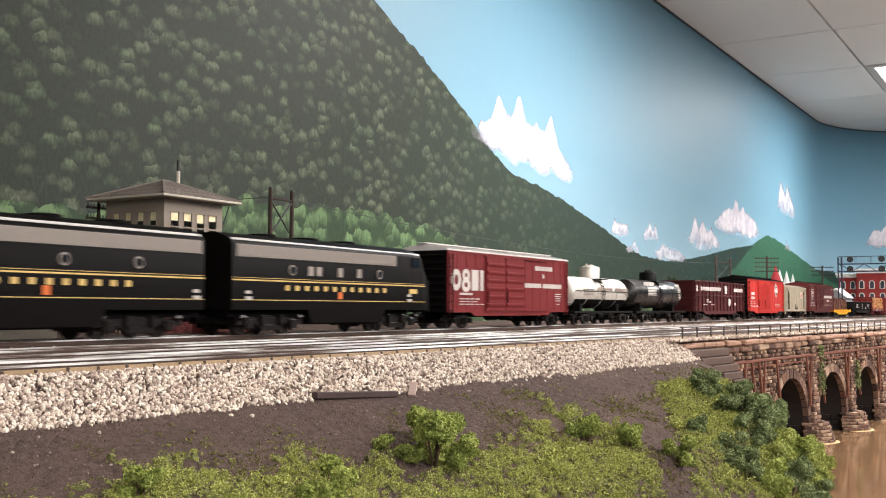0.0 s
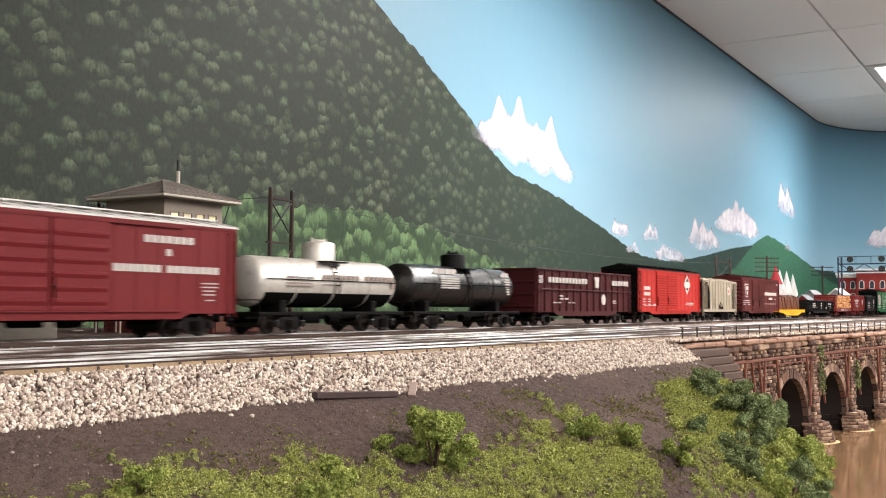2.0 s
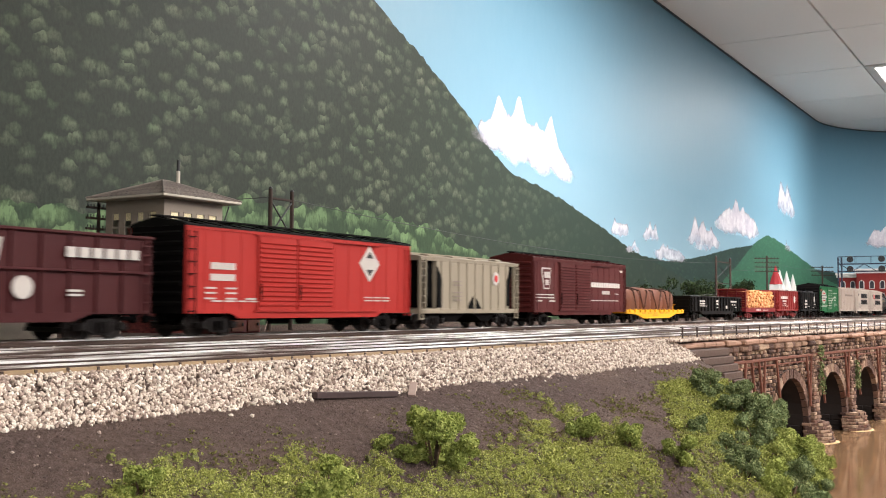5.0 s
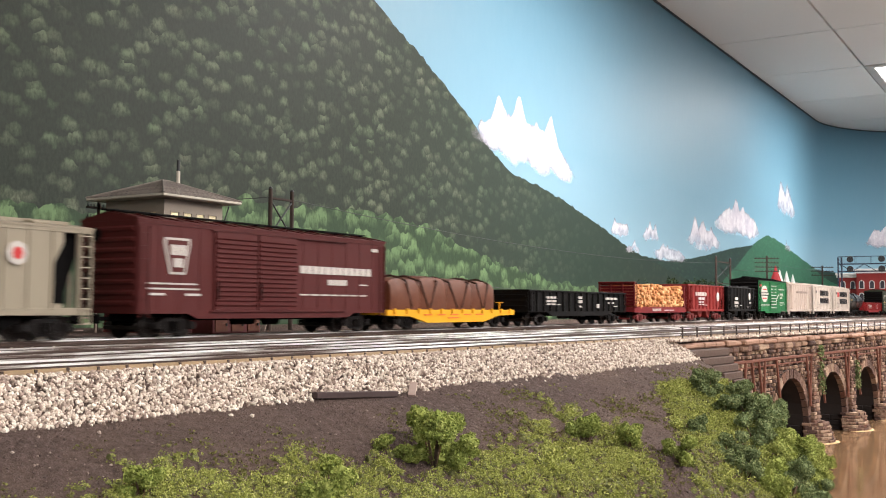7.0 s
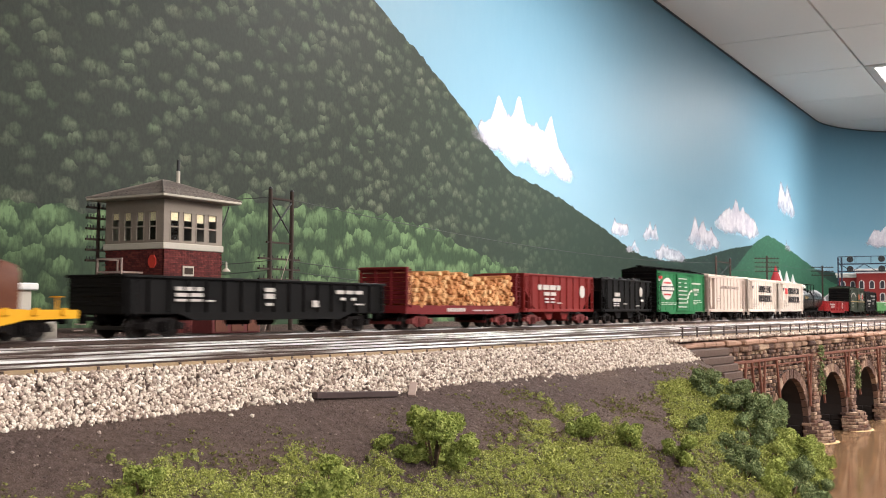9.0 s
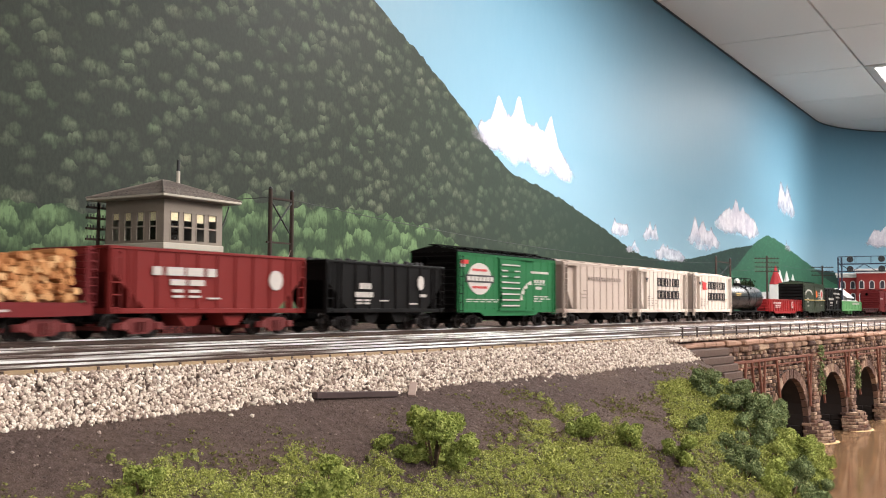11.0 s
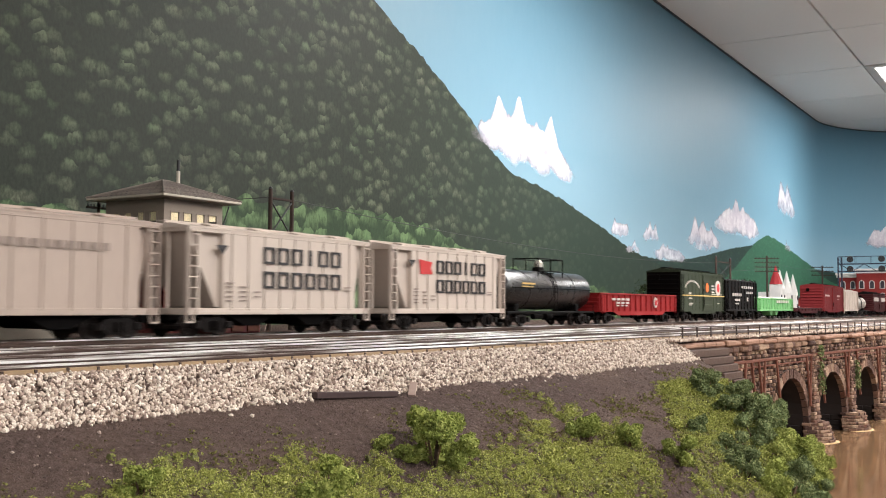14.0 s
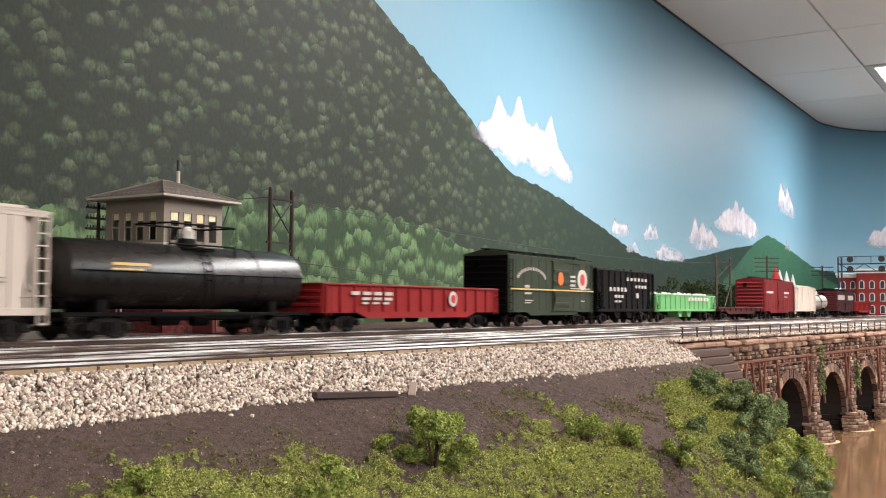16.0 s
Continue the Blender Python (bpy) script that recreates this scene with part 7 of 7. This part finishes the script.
em = disc(c, P["white"], 0.0517, 0.0590, 0.0078, 0.0082, -W - 0.0018, "emblem", "white round emblem", 8)
disc(em, P["red_ink"], 0.0517, 0.0590, 0.0040, 0.0044, -W - 0.0023, "emblem_centre", "red centre of the emblem", 8)
bars(c, P["faded_ink"], [(-0.046, 0.0530 - 0.0042 * k, 0.018, 0, 0.0012, 1) for k in (0, 1, 3, 4, 5)], -W - 0.0014, label="faded dark marks")

# maroon boxcar with a keystone
c = add(boxcar("maroon double-door boxcar with a white keystone emblem", 0.322, P["tuscan"], P["tuscan"], P["tuscan"], [(-0.081, 0.050), (-0.029, 0.050)], 0.0890, slats=15), 2.991)
part("emblem", Acc().prism([(-0.1350, 0.0775), (-0.1085, 0.0775), (-0.1080, 0.0730), (-0.1130, 0.0490), (-0.1290, 0.0490), (-0.1360, 0.0730)], "y", -W - 0.0006, -W + 0.0002), P["white"], c, "white keystone emblem")
part("emblem", Acc().prism([(-0.1325, 0.0757), (-0.1110, 0.0757), (-0.1105, 0.0725), (-0.1148, 0.0508), (-0.1272, 0.0508), (-0.1332, 0.0725)], "y", -W - 0.0011, -W - 0.0004), P["tuscan"], c, "maroon field of the emblem")
bars(c, P["white"], [(-0.1290, 0.0640, 0.0048, 0.0008, 0.0080, 3), (-0.1260, 0.0545, 0.0045, 0.0008, 0.0070, 2)], -W - 0.0012)
bars(c, P["white"], [(0.0275, 0.0545, 0.0078, 0.0014, 0.0070, 12), (0.068, 0.0445, 0.0042, 0.0008, 0.0052, 6), (0.028, 0.0345, 0.012, 0.003, 0.0013, 7), (-0.152, 0.0410, 0.052, 0.003, 0.0013, 1), (-0.152, 0.0370, 0.054, 0.003, 0.0013, 1), (-0.150, 0.0325, 0.016, 0.022, 0.0018, 2), (0.138, 0.0790, 0.010, 0, 0.003, 1), (0.118, 0.0450, 0.013, 0, 0.0012, 1)])

# yellow flatcar with a wrapped load
c = add(thing("flatcar", "yellow flatcar carrying a brown tarpaulin-wrapped load", "flatcar", "freight cars of the train"), 3.297)
fl = Acc()
for s in (-1, 1):
    lo, hi = sorted((s * (W - 0.003), s * W))
    fl.prism([(-0.139, 0.0215), (0.139, 0.0215), (0.139, 0.0155), (0.096, 0.0145), (0.062, 0.0075), (-0.062, 0.0075), (-0.096, 0.0145), (-0.139, 0.0155)], "y", lo, hi)
fl.box(-0.139, 0.139, -W + 0.003, W - 0.003, 0.0160, 0.0212)
part("side_sill", fl, P["yellow"], c, "yellow fish-belly side sill")
pocket = Acc().box(-0.0020, 0.0020, 0, 0.002, 0.0175, 0.0228, 0.0004).mesh("stake_pocket", P["yellow"])
for k in range(12):
    for s in (-1, 1):
        pk = new("stake_pocket", pocket)
        pk.parent = c
        pk.matrix_basis = pose(-0.1265 + 0.023 * k, s * W, 0, 0, 0, 0 if s > 0 else 180)
bars(c, P["orange_ink"], [(-0.07, 0.0155, 0.016, 0.012, 0.0014, 5), (-0.02, 0.0120, 0.024, 0.01, 0.0014, 1)])
for k in range(4):
    a0 = -0.126 + k * 0.0555
    top = 0.0562 + 0.0012 * ((k * 2) % 3)
    vs, n = [], 9
    for y, z in [(-W + 0.0045, 0.0218), (-W + 0.0038, 0.034), (-W + 0.0046, 0.048), (-W + 0.0085, top - 0.0022), (-0.010, top), (0.010, top), (W - 0.0085, top - 0.0022), (W - 0.0046, 0.048), (W - 0.0040, 0.034), (W - 0.0045, 0.0218)]:
        for i in range(n):
            u = i / (n - 1)
            pinch = 1 - 0.09 * abs(2 * u - 1) ** 6 * (z - 0.0218) / 0.036
            wob = 0.0007 * noise.noise((k * 7 + u * 4, y * 160, z * 160))
            vs.append((a0 + 0.0552 * u, y * (1 - 0.05 * abs(2 * u - 1) ** 6) + wob, 0.0218 + (z - 0.0218) * pinch + wob))
    fs = [(r * n + i, r * n + i + 1, (r + 1) * n + i + 1, (r + 1) * n + i) for r in range(9) for i in range(n - 1)]
    fs += [tuple(r * n for r in range(10)), tuple(r * n + n - 1 for r in range(9, -1, -1))]
    part("load_bundle", Acc().add(vs, fs), P["tarp"], c, "brown tarpaulin-wrapped bundle", smooth=True)
for x, dx in ((-0.100, 0.012), (-0.072, 0.016), (-0.038, -0.014), (-0.012, 0.018), (0.030, -0.014), (0.050, 0.014), (0.078, -0.010)):
    sp = Acc().rod((x, -W + 0.0040, 0.0525), (x + dx, -W + 0.0034, 0.024), 0.0011, 0.0008, 6)
    sp.rod((x, -W + 0.0042, 0.0525), (x - dx * 0.3, -0.010, 0.0582), 0.0012, n=6)
    sp.rod((x - dx * 0.3, -0.010, 0.0582), (x, W - 0.0040, 0.0525), 0.0012, n=6)
    part("strap", sp, P["tarp_strap"], c, "dark fold and strap")
part("brake_stand", Acc().rod((0.136, -0.012, 0.021), (0.136, -0.012, 0.0300), 0.0008).box(0.1345, 0.1375, -0.017, -0.007, 0.0300, 0.0310, 0.0004), P["yellow"], c)
running_gear(c, 0.139)

# black gondola
c = add(gondola("black low-sided gondola with white number marks", 0.334, 0.0470, P["black"], 17), 3.643)
bars(c, P["white"], [(-0.118, 0.0365, 0.0075, 0.0030, 0.0030, 3), (-0.118, 0.0318, 0.0130, 0.0030, 0.0028, 2), (-0.118, 0.0280, 0.0120, 0.0040, 0.0020, 2), (-0.085, 0.0280, 0.009, 0, 0.0014, 1), (-0.015, 0.0370, 0.012, 0, 0.0034, 1), (-0.015, 0.0310, 0.012, 0, 0.0044, 1), (-0.013, 0.0250, 0.008, 0, 0.0024, 1), (0.050, 0.024, 0.008, 0, 0.006, 1), (0.085, 0.0365, 0.012, 0.003, 0.0034, 3), (0.092, 0.0305, 0.007, 0.010, 0.0026, 2), (0.115, 0.0260, 0.014, 0, 0.0014, 1)], -W - 0.0022)

# pulpwood car
c = add(thing("pulpwood_car", "red bulkhead flatcar stacked with cut pulpwood logs", "log car", "freight cars of the train"), 3.978)
fl = Acc()
for s in (-1, 1):
    lo, hi = sorted((s * (W - 0.003), s * W))
    fl.prism([(-0.128, 0.0265), (0.128, 0.0265), (0.128, 0.0175), (0.085, 0.0165), (-0.085, 0.0165), (-0.128, 0.0175)], "y", lo, hi)
fl.box(-0.128, 0.128, -W + 0.003, W - 0.003, 0.0180, 0.0262)
part("side_sill", fl, P["oxide"], c)
for s in (-1, 1):
    bh_ = Acc()
    for y in (-W + 0.001, -0.011, 0.009, W - 0.003):
        bh_.box(s * 0.125 - 0.002, s * 0.125 + 0.002, y, y + 0.002, 0.0262, 0.066)
    for k in range(8):
        z = 0.028 + k * 0.0047
        bh_.box(s * 0.1225 - 0.0012, s * 0.1225 + 0.0012, -W + 0.001, W - 0.001, z, z + 0.0042, 0.0003)
    bh_.box(s * 0.125 - 0.003, s * 0.125 + 0.003, -W, W, 0.0640, 0.0668, 0.0004)
    part("bulkhead", bh_, P["oxide"], c, "red slatted bulkhead")
    ladder(c, P["oxide"], s * 0.125 - 0.004, 0.024, 0.065, -W - 0.0012, 0.008, 7)
rng = random.Random(5)
logs = Acc()
nlog, log_mesh = 0, Acc().rod((0, -W + 0.004, 0), (0, 0.0, 0), 0.0027, 0.0024, 8).mesh("log", varied("log_wood", [(0, srgb(178, 116, 70)), (0.5, srgb(212, 152, 98)), (1, srgb(234, 188, 136))], 0.85, 500, 0.2, True))
z = 0.0288
row = 0
while z < 0.063:
    x = -0.116 + (0.002 if row % 2 else 0)
    lim = 0.063 + 0.003 * math.sin(row)
    while x < 0.116:
        px, pz = x + rng.uniform(-0.0004, 0.0004), z + rng.uniform(-0.0005, 0.0005)
        if pz < 0.061 + 0.006 * noise.noise((x * 30, 0, 2)):
            l = new("log", log_mesh)
            l.parent = c
            l.matrix_basis = pose(px, rng.uniform(-0.0045, 0.0010), pz, rng.uniform(-6, 6), rng.uniform(0, 90), rng.uniform(-9, 9))
            logs.rod((px, 0.001, pz), (px, W - 0.004, pz), 0.0020, n=6)
        x += 0.0053
    z += 0.0047
    row += 1
tagged(part("log_stack", logs, P["log_end"], c, "back row of stacked logs"), kind="stuff")
bars(c, P["white"], [(-0.045, 0.0195, 0.005, 0.0018, 0.0040, 6), (0.012, 0.0200, 0.022, 0.004, 0.0016, 2)])
running_gear(c, 0.128, 0.036, RED_TRUCK)

# red and black hoppers
c = add(hopper("dark red two-bay hopper with a white round emblem", 0.222, 0.0678, P["hop_red"], None, 9, RED_TRUCK), 4.231)
bars(c, P["white"], [(-0.070, 0.0480, 0.0090, 0.0020, 0.0066, 1), (-0.056, 0.0480, 0.018, 0.0030, 0.0066, 2), (-0.013, 0.0480, 0.010, 0, 0.0066, 1), (-0.052, 0.0405, 0.016, 0.004, 0.0046, 2), (-0.050, 0.0350, 0.011, 0.007, 0.0024, 2), (-0.050, 0.0310, 0.012, 0.006, 0.0018, 2), (-0.012, 0.0300, 0.014, 0, 0.0014, 1)], -W - 0.0006)
disc(c, P["white"], 0.0706, 0.0470, 0.0086, 0.0086, -W - 0.0006, "emblem", "white round emblem")
c = add(hopper("black two-bay hopper heaped with coal", 0.212, 0.0680, P["black"], P["coal"], 8), 4.4785)
bars(c, P["white"], [(-0.053, 0.0420, 0.0052, 0.0016, 0.0058, 3), (-0.060, 0.0338, 0.0040, 0.0010, 0.0052, 6), (-0.058, 0.0300, 0.009, 0.004, 0.0018, 2), (-0.058, 0.0270, 0.009, 0.004, 0.0018, 2), (-0.018, 0.0300, 0.014, 0, 0.0014, 1), (0.056, 0.0350, 0.012, 0, 0.0030, 1), (0.036, 0.0270, 0.014, 0, 0.0016, 1)], -W - 0.0006)
disc(c, P["white"], 0.0568, 0.0500, 0.0062, 0.0080, -W - 0.0006, "emblem", "white emblem", 7)

# bright green boxcar
c = add(boxcar("bright green boxcar with a white oval emblem, black ends", 0.257, P["green"], P["end_black"], P["black"], [(-0.031, 0.054)], 0.0878, slats=8), 4.7415)
em = disc(c, P["white"], -0.0780, 0.0580, 0.0280, 0.0186, -W - 0.0006, "emblem", "large white round emblem")
part("emblem_band", Acc().box(-0.1115, -0.0440, -W - 0.0013, -W - 0.0004, 0.0535, 0.0625), P["black_ink"], em, "black band across the emblem")
bars(c, P["white"], [(-0.1085, 0.0555, 0.0066, 0.0025, 0.0050, 7)], -W - 0.0016)
bars(c, P["red_ink"], [(-0.096, 0.0668, 0.0044, 0.0016, 0.0028, 6), (-0.096, 0.0465, 0.0044, 0.0016, 0.0028, 6), (-0.122, 0.0745, 0.016, 0, 0.0046, 1)], -W - 0.0012, label="small red marks")
bars(c, P["white"], [(-0.122, 0.0710, 0.010, 0, 0.0034, 1), (0.056, 0.0685, 0.0032, 0.0008, 0.0028, 13), (0.0655, 0.0560, 0.0050, 0.0034, 0.0046, 4), (0.066, 0.0540, 0.032, 0, 0.0008, 1), (0.070, 0.0480, 0.0050, 0.001, 0.0036, 3), (0.065, 0.0380, 0.011, 0.004, 0.0014, 3), (0.065, 0.0350, 0.012, 0.006, 0.0014, 3), (0.065, 0.0320, 0.009, 0.004, 0.0014, 2), (-0.108, 0.0330, 0.014, 0.004, 0.0012, 5), (-0.108, 0.0305, 0.010, 0.006, 0.0012, 5)])
arc = Acc()
pts = [(0.0265, 0.0345), (0.0290, 0.0420), (0.0350, 0.0490), (0.0440, 0.0545), (0.0560, 0.0585)]
for (xa, za), (xb, zb) in zip(pts, pts[1:]):
    arc.prism([(xa, za), (xb, zb), (xb + 0.0022, zb - 0.0046), (xa + 0.0066, za - 0.0010)], "y", -W - 0.0008, -W + 0.0002)
part("swoosh", arc, P["white"], c, "curved white painted stripe")
for k in range(8):
    zz = 0.0185 + 0.0055 + k * (0.0878 - 0.0185 - 0.012) / 8
    for xa, xb in ((-0.027, 0.019),) if k not in (5, 6) else ((-0.027, -0.014), (0.006, 0.019)):
        part("door_stripe", Acc().box(xa, xb, -W - 0.0036, -W - 0.0028, zz + 0.0018, zz + 0.0034), P["white"], c, "white painted door rib")

# grey covered hoppers
c = add(covered_hopper("warm grey two-bay covered hopper with ribbed sides", 0.256, 0.0865, P["warm_grey"], 8, (0.044, 0.020)), 5.027)
bars(c, P["faded_ink"], [(-0.045, 0.0640, 0.0062, 0.0036, 0.0056, 13), (-0.062, 0.0480, 0.010, 0, 0.0016, 1), (-0.068, 0.0430, 0.015, 0, 0.0016, 1), (-0.068, 0.0380, 0.014, 0, 0.0016, 1)], -W - 0.0010, label="faded dark marks")


def big_words(ob, x, z, step, lw, lh, n, flag):
    """Six bold dark hollow marks above and below."""
    a = Acc()
    for z0 in (z, z - lh * 1.45):
        for j in range(n):
            if z0 == z and j == 3:
                a.box(x + j * step + 0.0050, x + j * step + 0.0080, -W - 0.0016, -W, z0, z0 + lh)
                continue
            x0, x1, b = x + j * step, x + j * step + lw, 0.0025
            a.box(x0, x0 + b, -W - 0.0016, -W, z0, z0 + lh).box(x1 - b, x1, -W - 0.0016, -W, z0, z0 + lh)
            a.box(x0 + b, x1 - b, -W - 0.0016, -W, z0, z0 + b * 0.8).box(x0 + b, x1 - b, -W - 0.0016, -W, z0 + lh - b * 0.8, z0 + lh)
    part("lettering", a, P["black_ink"], ob, "two rows of bold black marks")
    tri_ = [(-0.0915, 0.0745), (-0.0785, 0.0745), (-0.0850, 0.0670)]
    part("emblem", Acc().prism(tri_, "y", -W - 0.0008, -W), P["black_ink"], ob, "small dark triangle")
    bars(ob, P["faded_ink"], [(-0.080, 0.0430, 0.008, 0, 0.0012, 1), (-0.080, 0.0400, 0.008, 0.008, 0.0012, 2), (-0.080, 0.0360, 0.007, 0.010, 0.0012, 3), (-0.080, 0.0320, 0.007, 0.010, 0.0012, 3), (-0.080, 0.0285, 0.007, 0.010, 0.0012, 2), (0.080, 0.0420, 0.009, 0, 0.0010, 1), (0.080, 0.0390, 0.009, 0, 0.0010, 1)], -W - 0.0010, label="faded small marks")
    if flag:
        part("flag", Acc().prism([(-0.0705, 0.0755), (-0.0450, 0.0730), (-0.0480, 0.0670), (-0.0435, 0.0600), (-0.0680, 0.0600)], "y", -W - 0.0010, -W), P["red_ink"], ob, "red pennant emblem")


c = add(covered_hopper("pale grey covered hopper with bold black letters", 0.246, 0.0870, P["pale"], 9, (0.040, 0.024)), 5.307)
big_words(c, -0.0345, 0.0612, 0.0188, 0.0138, 0.0146, 6, False)
c = add(covered_hopper("pale grey covered hopper with a red pennant emblem", 0.248, 0.0870, P["pale"], 9, (0.040, 0.020)), 5.590)
big_words(c, -0.0350, 0.0612, 0.0188, 0.0138, 0.0146, 6, True)

# long black tank car
c = add(tank_car("long black tank car with a white-capped dome", 0.272, 0.0262, 0.0480, P["gloss_black"], P["black"], 0.0065, 0.0085, 0.006), 5.8645)
bars(c, P["gold"], [(-0.092, 0.0545, 0.036, 0, 0.0022, 1), (-0.092, 0.0510, 0.030, 0, 0.0014, 1)], -0.0262, label="faint golden marks")
part("safety_valve", Acc().lathe([(0.0800, 0.0062), (0.0862, 0.0062), (0.0885, 0.0040), (0.0900, 0.0036)], "z", (0.006, 0, 0), 16), P["silver"], c, "white valve cap", smooth=True)
for s in (-1, 1):
    for z in (0.0905, 0.0740):
        part("platform_rail", Acc().rod((-0.032, s * 0.019, z), (0.044, s * 0.019, z), 0.0008, n=5), P["end_black"], c)
    for x in (-0.032, 0.006, 0.044):
        part("rail_post", Acc().rod((x, s * 0.019, 0.0655), (x, s * 0.019, 0.0905), 0.0008, n=5), P["end_black"], c)
for x in (-0.032, 0.044):
    part("platform_rail", Acc().rod((x, -0.019, 0.0905), (x, 0.019, 0.0905), 0.0008, n=5), P["end_black"], c)

# red gondola
c = add(gondola("red low-sided gondola with a white round emblem", 0.340, 0.0462, P["gon_red"], 15), 6.183)
bars(c, P["white"], [(-0.128, 0.0360, 0.0130, 0.0060, 0.0034, 4), (-0.110, 0.0310, 0.0130, 0.0060, 0.0028, 3), (-0.110, 0.0270, 0.0100, 0.0080, 0.0022, 3)], -W - 0.0022)
em = disc(c, P["white"], 0.062, 0.0335, 0.0085, 0.0085, -W - 0.0022, "emblem", "white round emblem")
disc(em, P["red_ink"], 0.062, 0.0335, 0.0050, 0.0050, -W - 0.0027, "emblem_centre", "red centre of the emblem", 12)

# dark green boxcar
c = add(boxcar("dark green boxcar with a yellow stripe and round emblem", 0.262, P["dark_green"], P["end_black"], P["dark_green"], [(-0.004, 0.050)], 0.0895, slats=4), 6.511)
bars(c, P["gold"], [(-0.128, 0.0470, 0.256, 0, 0.0018, 1)], -W - 0.0030, name="stripe", label="yellow stripe along the side")
em = disc(c, P["white"], 0.094, 0.0640, 0.0165, 0.0145, -W - 0.0006, "emblem", "white round emblem")
disc(em, P["red_ink"], 0.094, 0.0640, 0.0075, 0.0085, -W - 0.0011, "emblem_centre", "red and black emblem centre", 16)
disc(c, P["orange_ink"], 0.016, 0.0635, 0.0085, 0.0090, -W - 0.0034, "emblem", "round orange emblem")
sw = Acc()
for k in range(14):
    t = radians(160 - 140 * k / 13)
    sw.box(-0.065 + 0.042 * math.cos(t) - 0.0016, -0.065 + 0.042 * math.cos(t) + 0.0016, -W - 0.0008, -W, 0.0560 + 0.0165 * math.sin(t), 0.0560 + 0.0165 * math.sin(t) + 0.0040)
part("lettering", sw, P["white"], c, "arched row of white marks")
bars(c, P["white"], [(0.054, 0.0660, 0.016, 0, 0.0030, 1), (0.054, 0.0600, 0.016, 0, 0.0030, 1), (0.054, 0.0540, 0.016, 0, 0.0030, 1), (0.054, 0.0505, 0.070, 0, 0.0014, 1), (-0.085, 0.0500, 0.012, 0, 0.0034, 1), (-0.085, 0.0415, 0.018, 0, 0.0026, 1), (-0.085, 0.033, 0.022, 0, 0.0013, 1), (-0.085, 0.0300, 0.018, 0, 0.0013, 1), (0.09, 0.033, 0.012, 0, 0.0016, 1)])

# black hopper, light green hopper
c = add(hopper("black ribbed hopper with white letter marks", 0.240, 0.0820, P["black"], P["coal"], 9), 6.779)
bars(c, P["white"], [(-0.002, 0.0670, 0.0075, 0.0085, 0.0050, 6), (0.035, 0.0560, 0.0075, 0.0060, 0.0046, 4), (-0.072, 0.0500, 0.0075, 0.0075, 0.0060, 5), (-0.052, 0.0400, 0.0090, 0.0040, 0.0044, 3), (-0.052, 0.0330, 0.010, 0.006, 0.0030, 2), (0.038, 0.0400, 0.010, 0, 0.0080, 1)], -W - 0.0008)
c = add(hopper("light green hopper heaped with white stone", 0.338, 0.0480, P["light_green"], P["lime"], 12), 7.078)
bars(c, P["white"], [(0.00, 0.0380, 0.0120, 0.0060, 0.0062, 7)], -W - 0.0010)

# the tail: flatcar end, red boxcar, white hopper, grey tank, short cars
add(gondola("empty low brown flatcar with shallow sides", 0.330, 0.0260, P["gon_maroon"], 9), 7.432)
c = add(boxcar("weathered red boxcar with ribbed ends", 0.290, P["oxide"], P["oxide"], P["oxide"], [(-0.020, 0.050)], 0.0885, slats=10), 7.765)
bars(c, P["white"], [(-0.12, 0.060, 0.005, 0.002, 0.005, 9), (0.05, 0.060, 0.005, 0.002, 0.005, 7), (0.05, 0.052, 0.03, 0, 0.002, 1)])
c = add(covered_hopper("dusty white covered hopper", 0.240, 0.0800, P["pale"], 6), 8.050)
c = add(tank_car("grey weathered tank car", 0.210, 0.0215, 0.0435, P["silver"], P["silver"], 0.010, 0.0115), 8.295)
c = add(boxcar("maroon short boxcar with a white band", 0.270, P["gon_maroon"], P["gon_maroon"], P["black"], [(-0.015, 0.045)], 0.078), 8.610)
bars(c, P["white"], [(-0.13, 0.052, 0.26, 0, 0.014, 1)], name="stripe", label="broad white side band")
c = add(gondola("dark red open gondola", 0.300, 0.0480, P["gon_red"], 13), 8.930)


def motions():
    for ob, c0 in MOVING:
        walk(ob, [(0.5 * k, line(c0 - SPEED * 0.5 * k)) for k in range(33)])


motions()
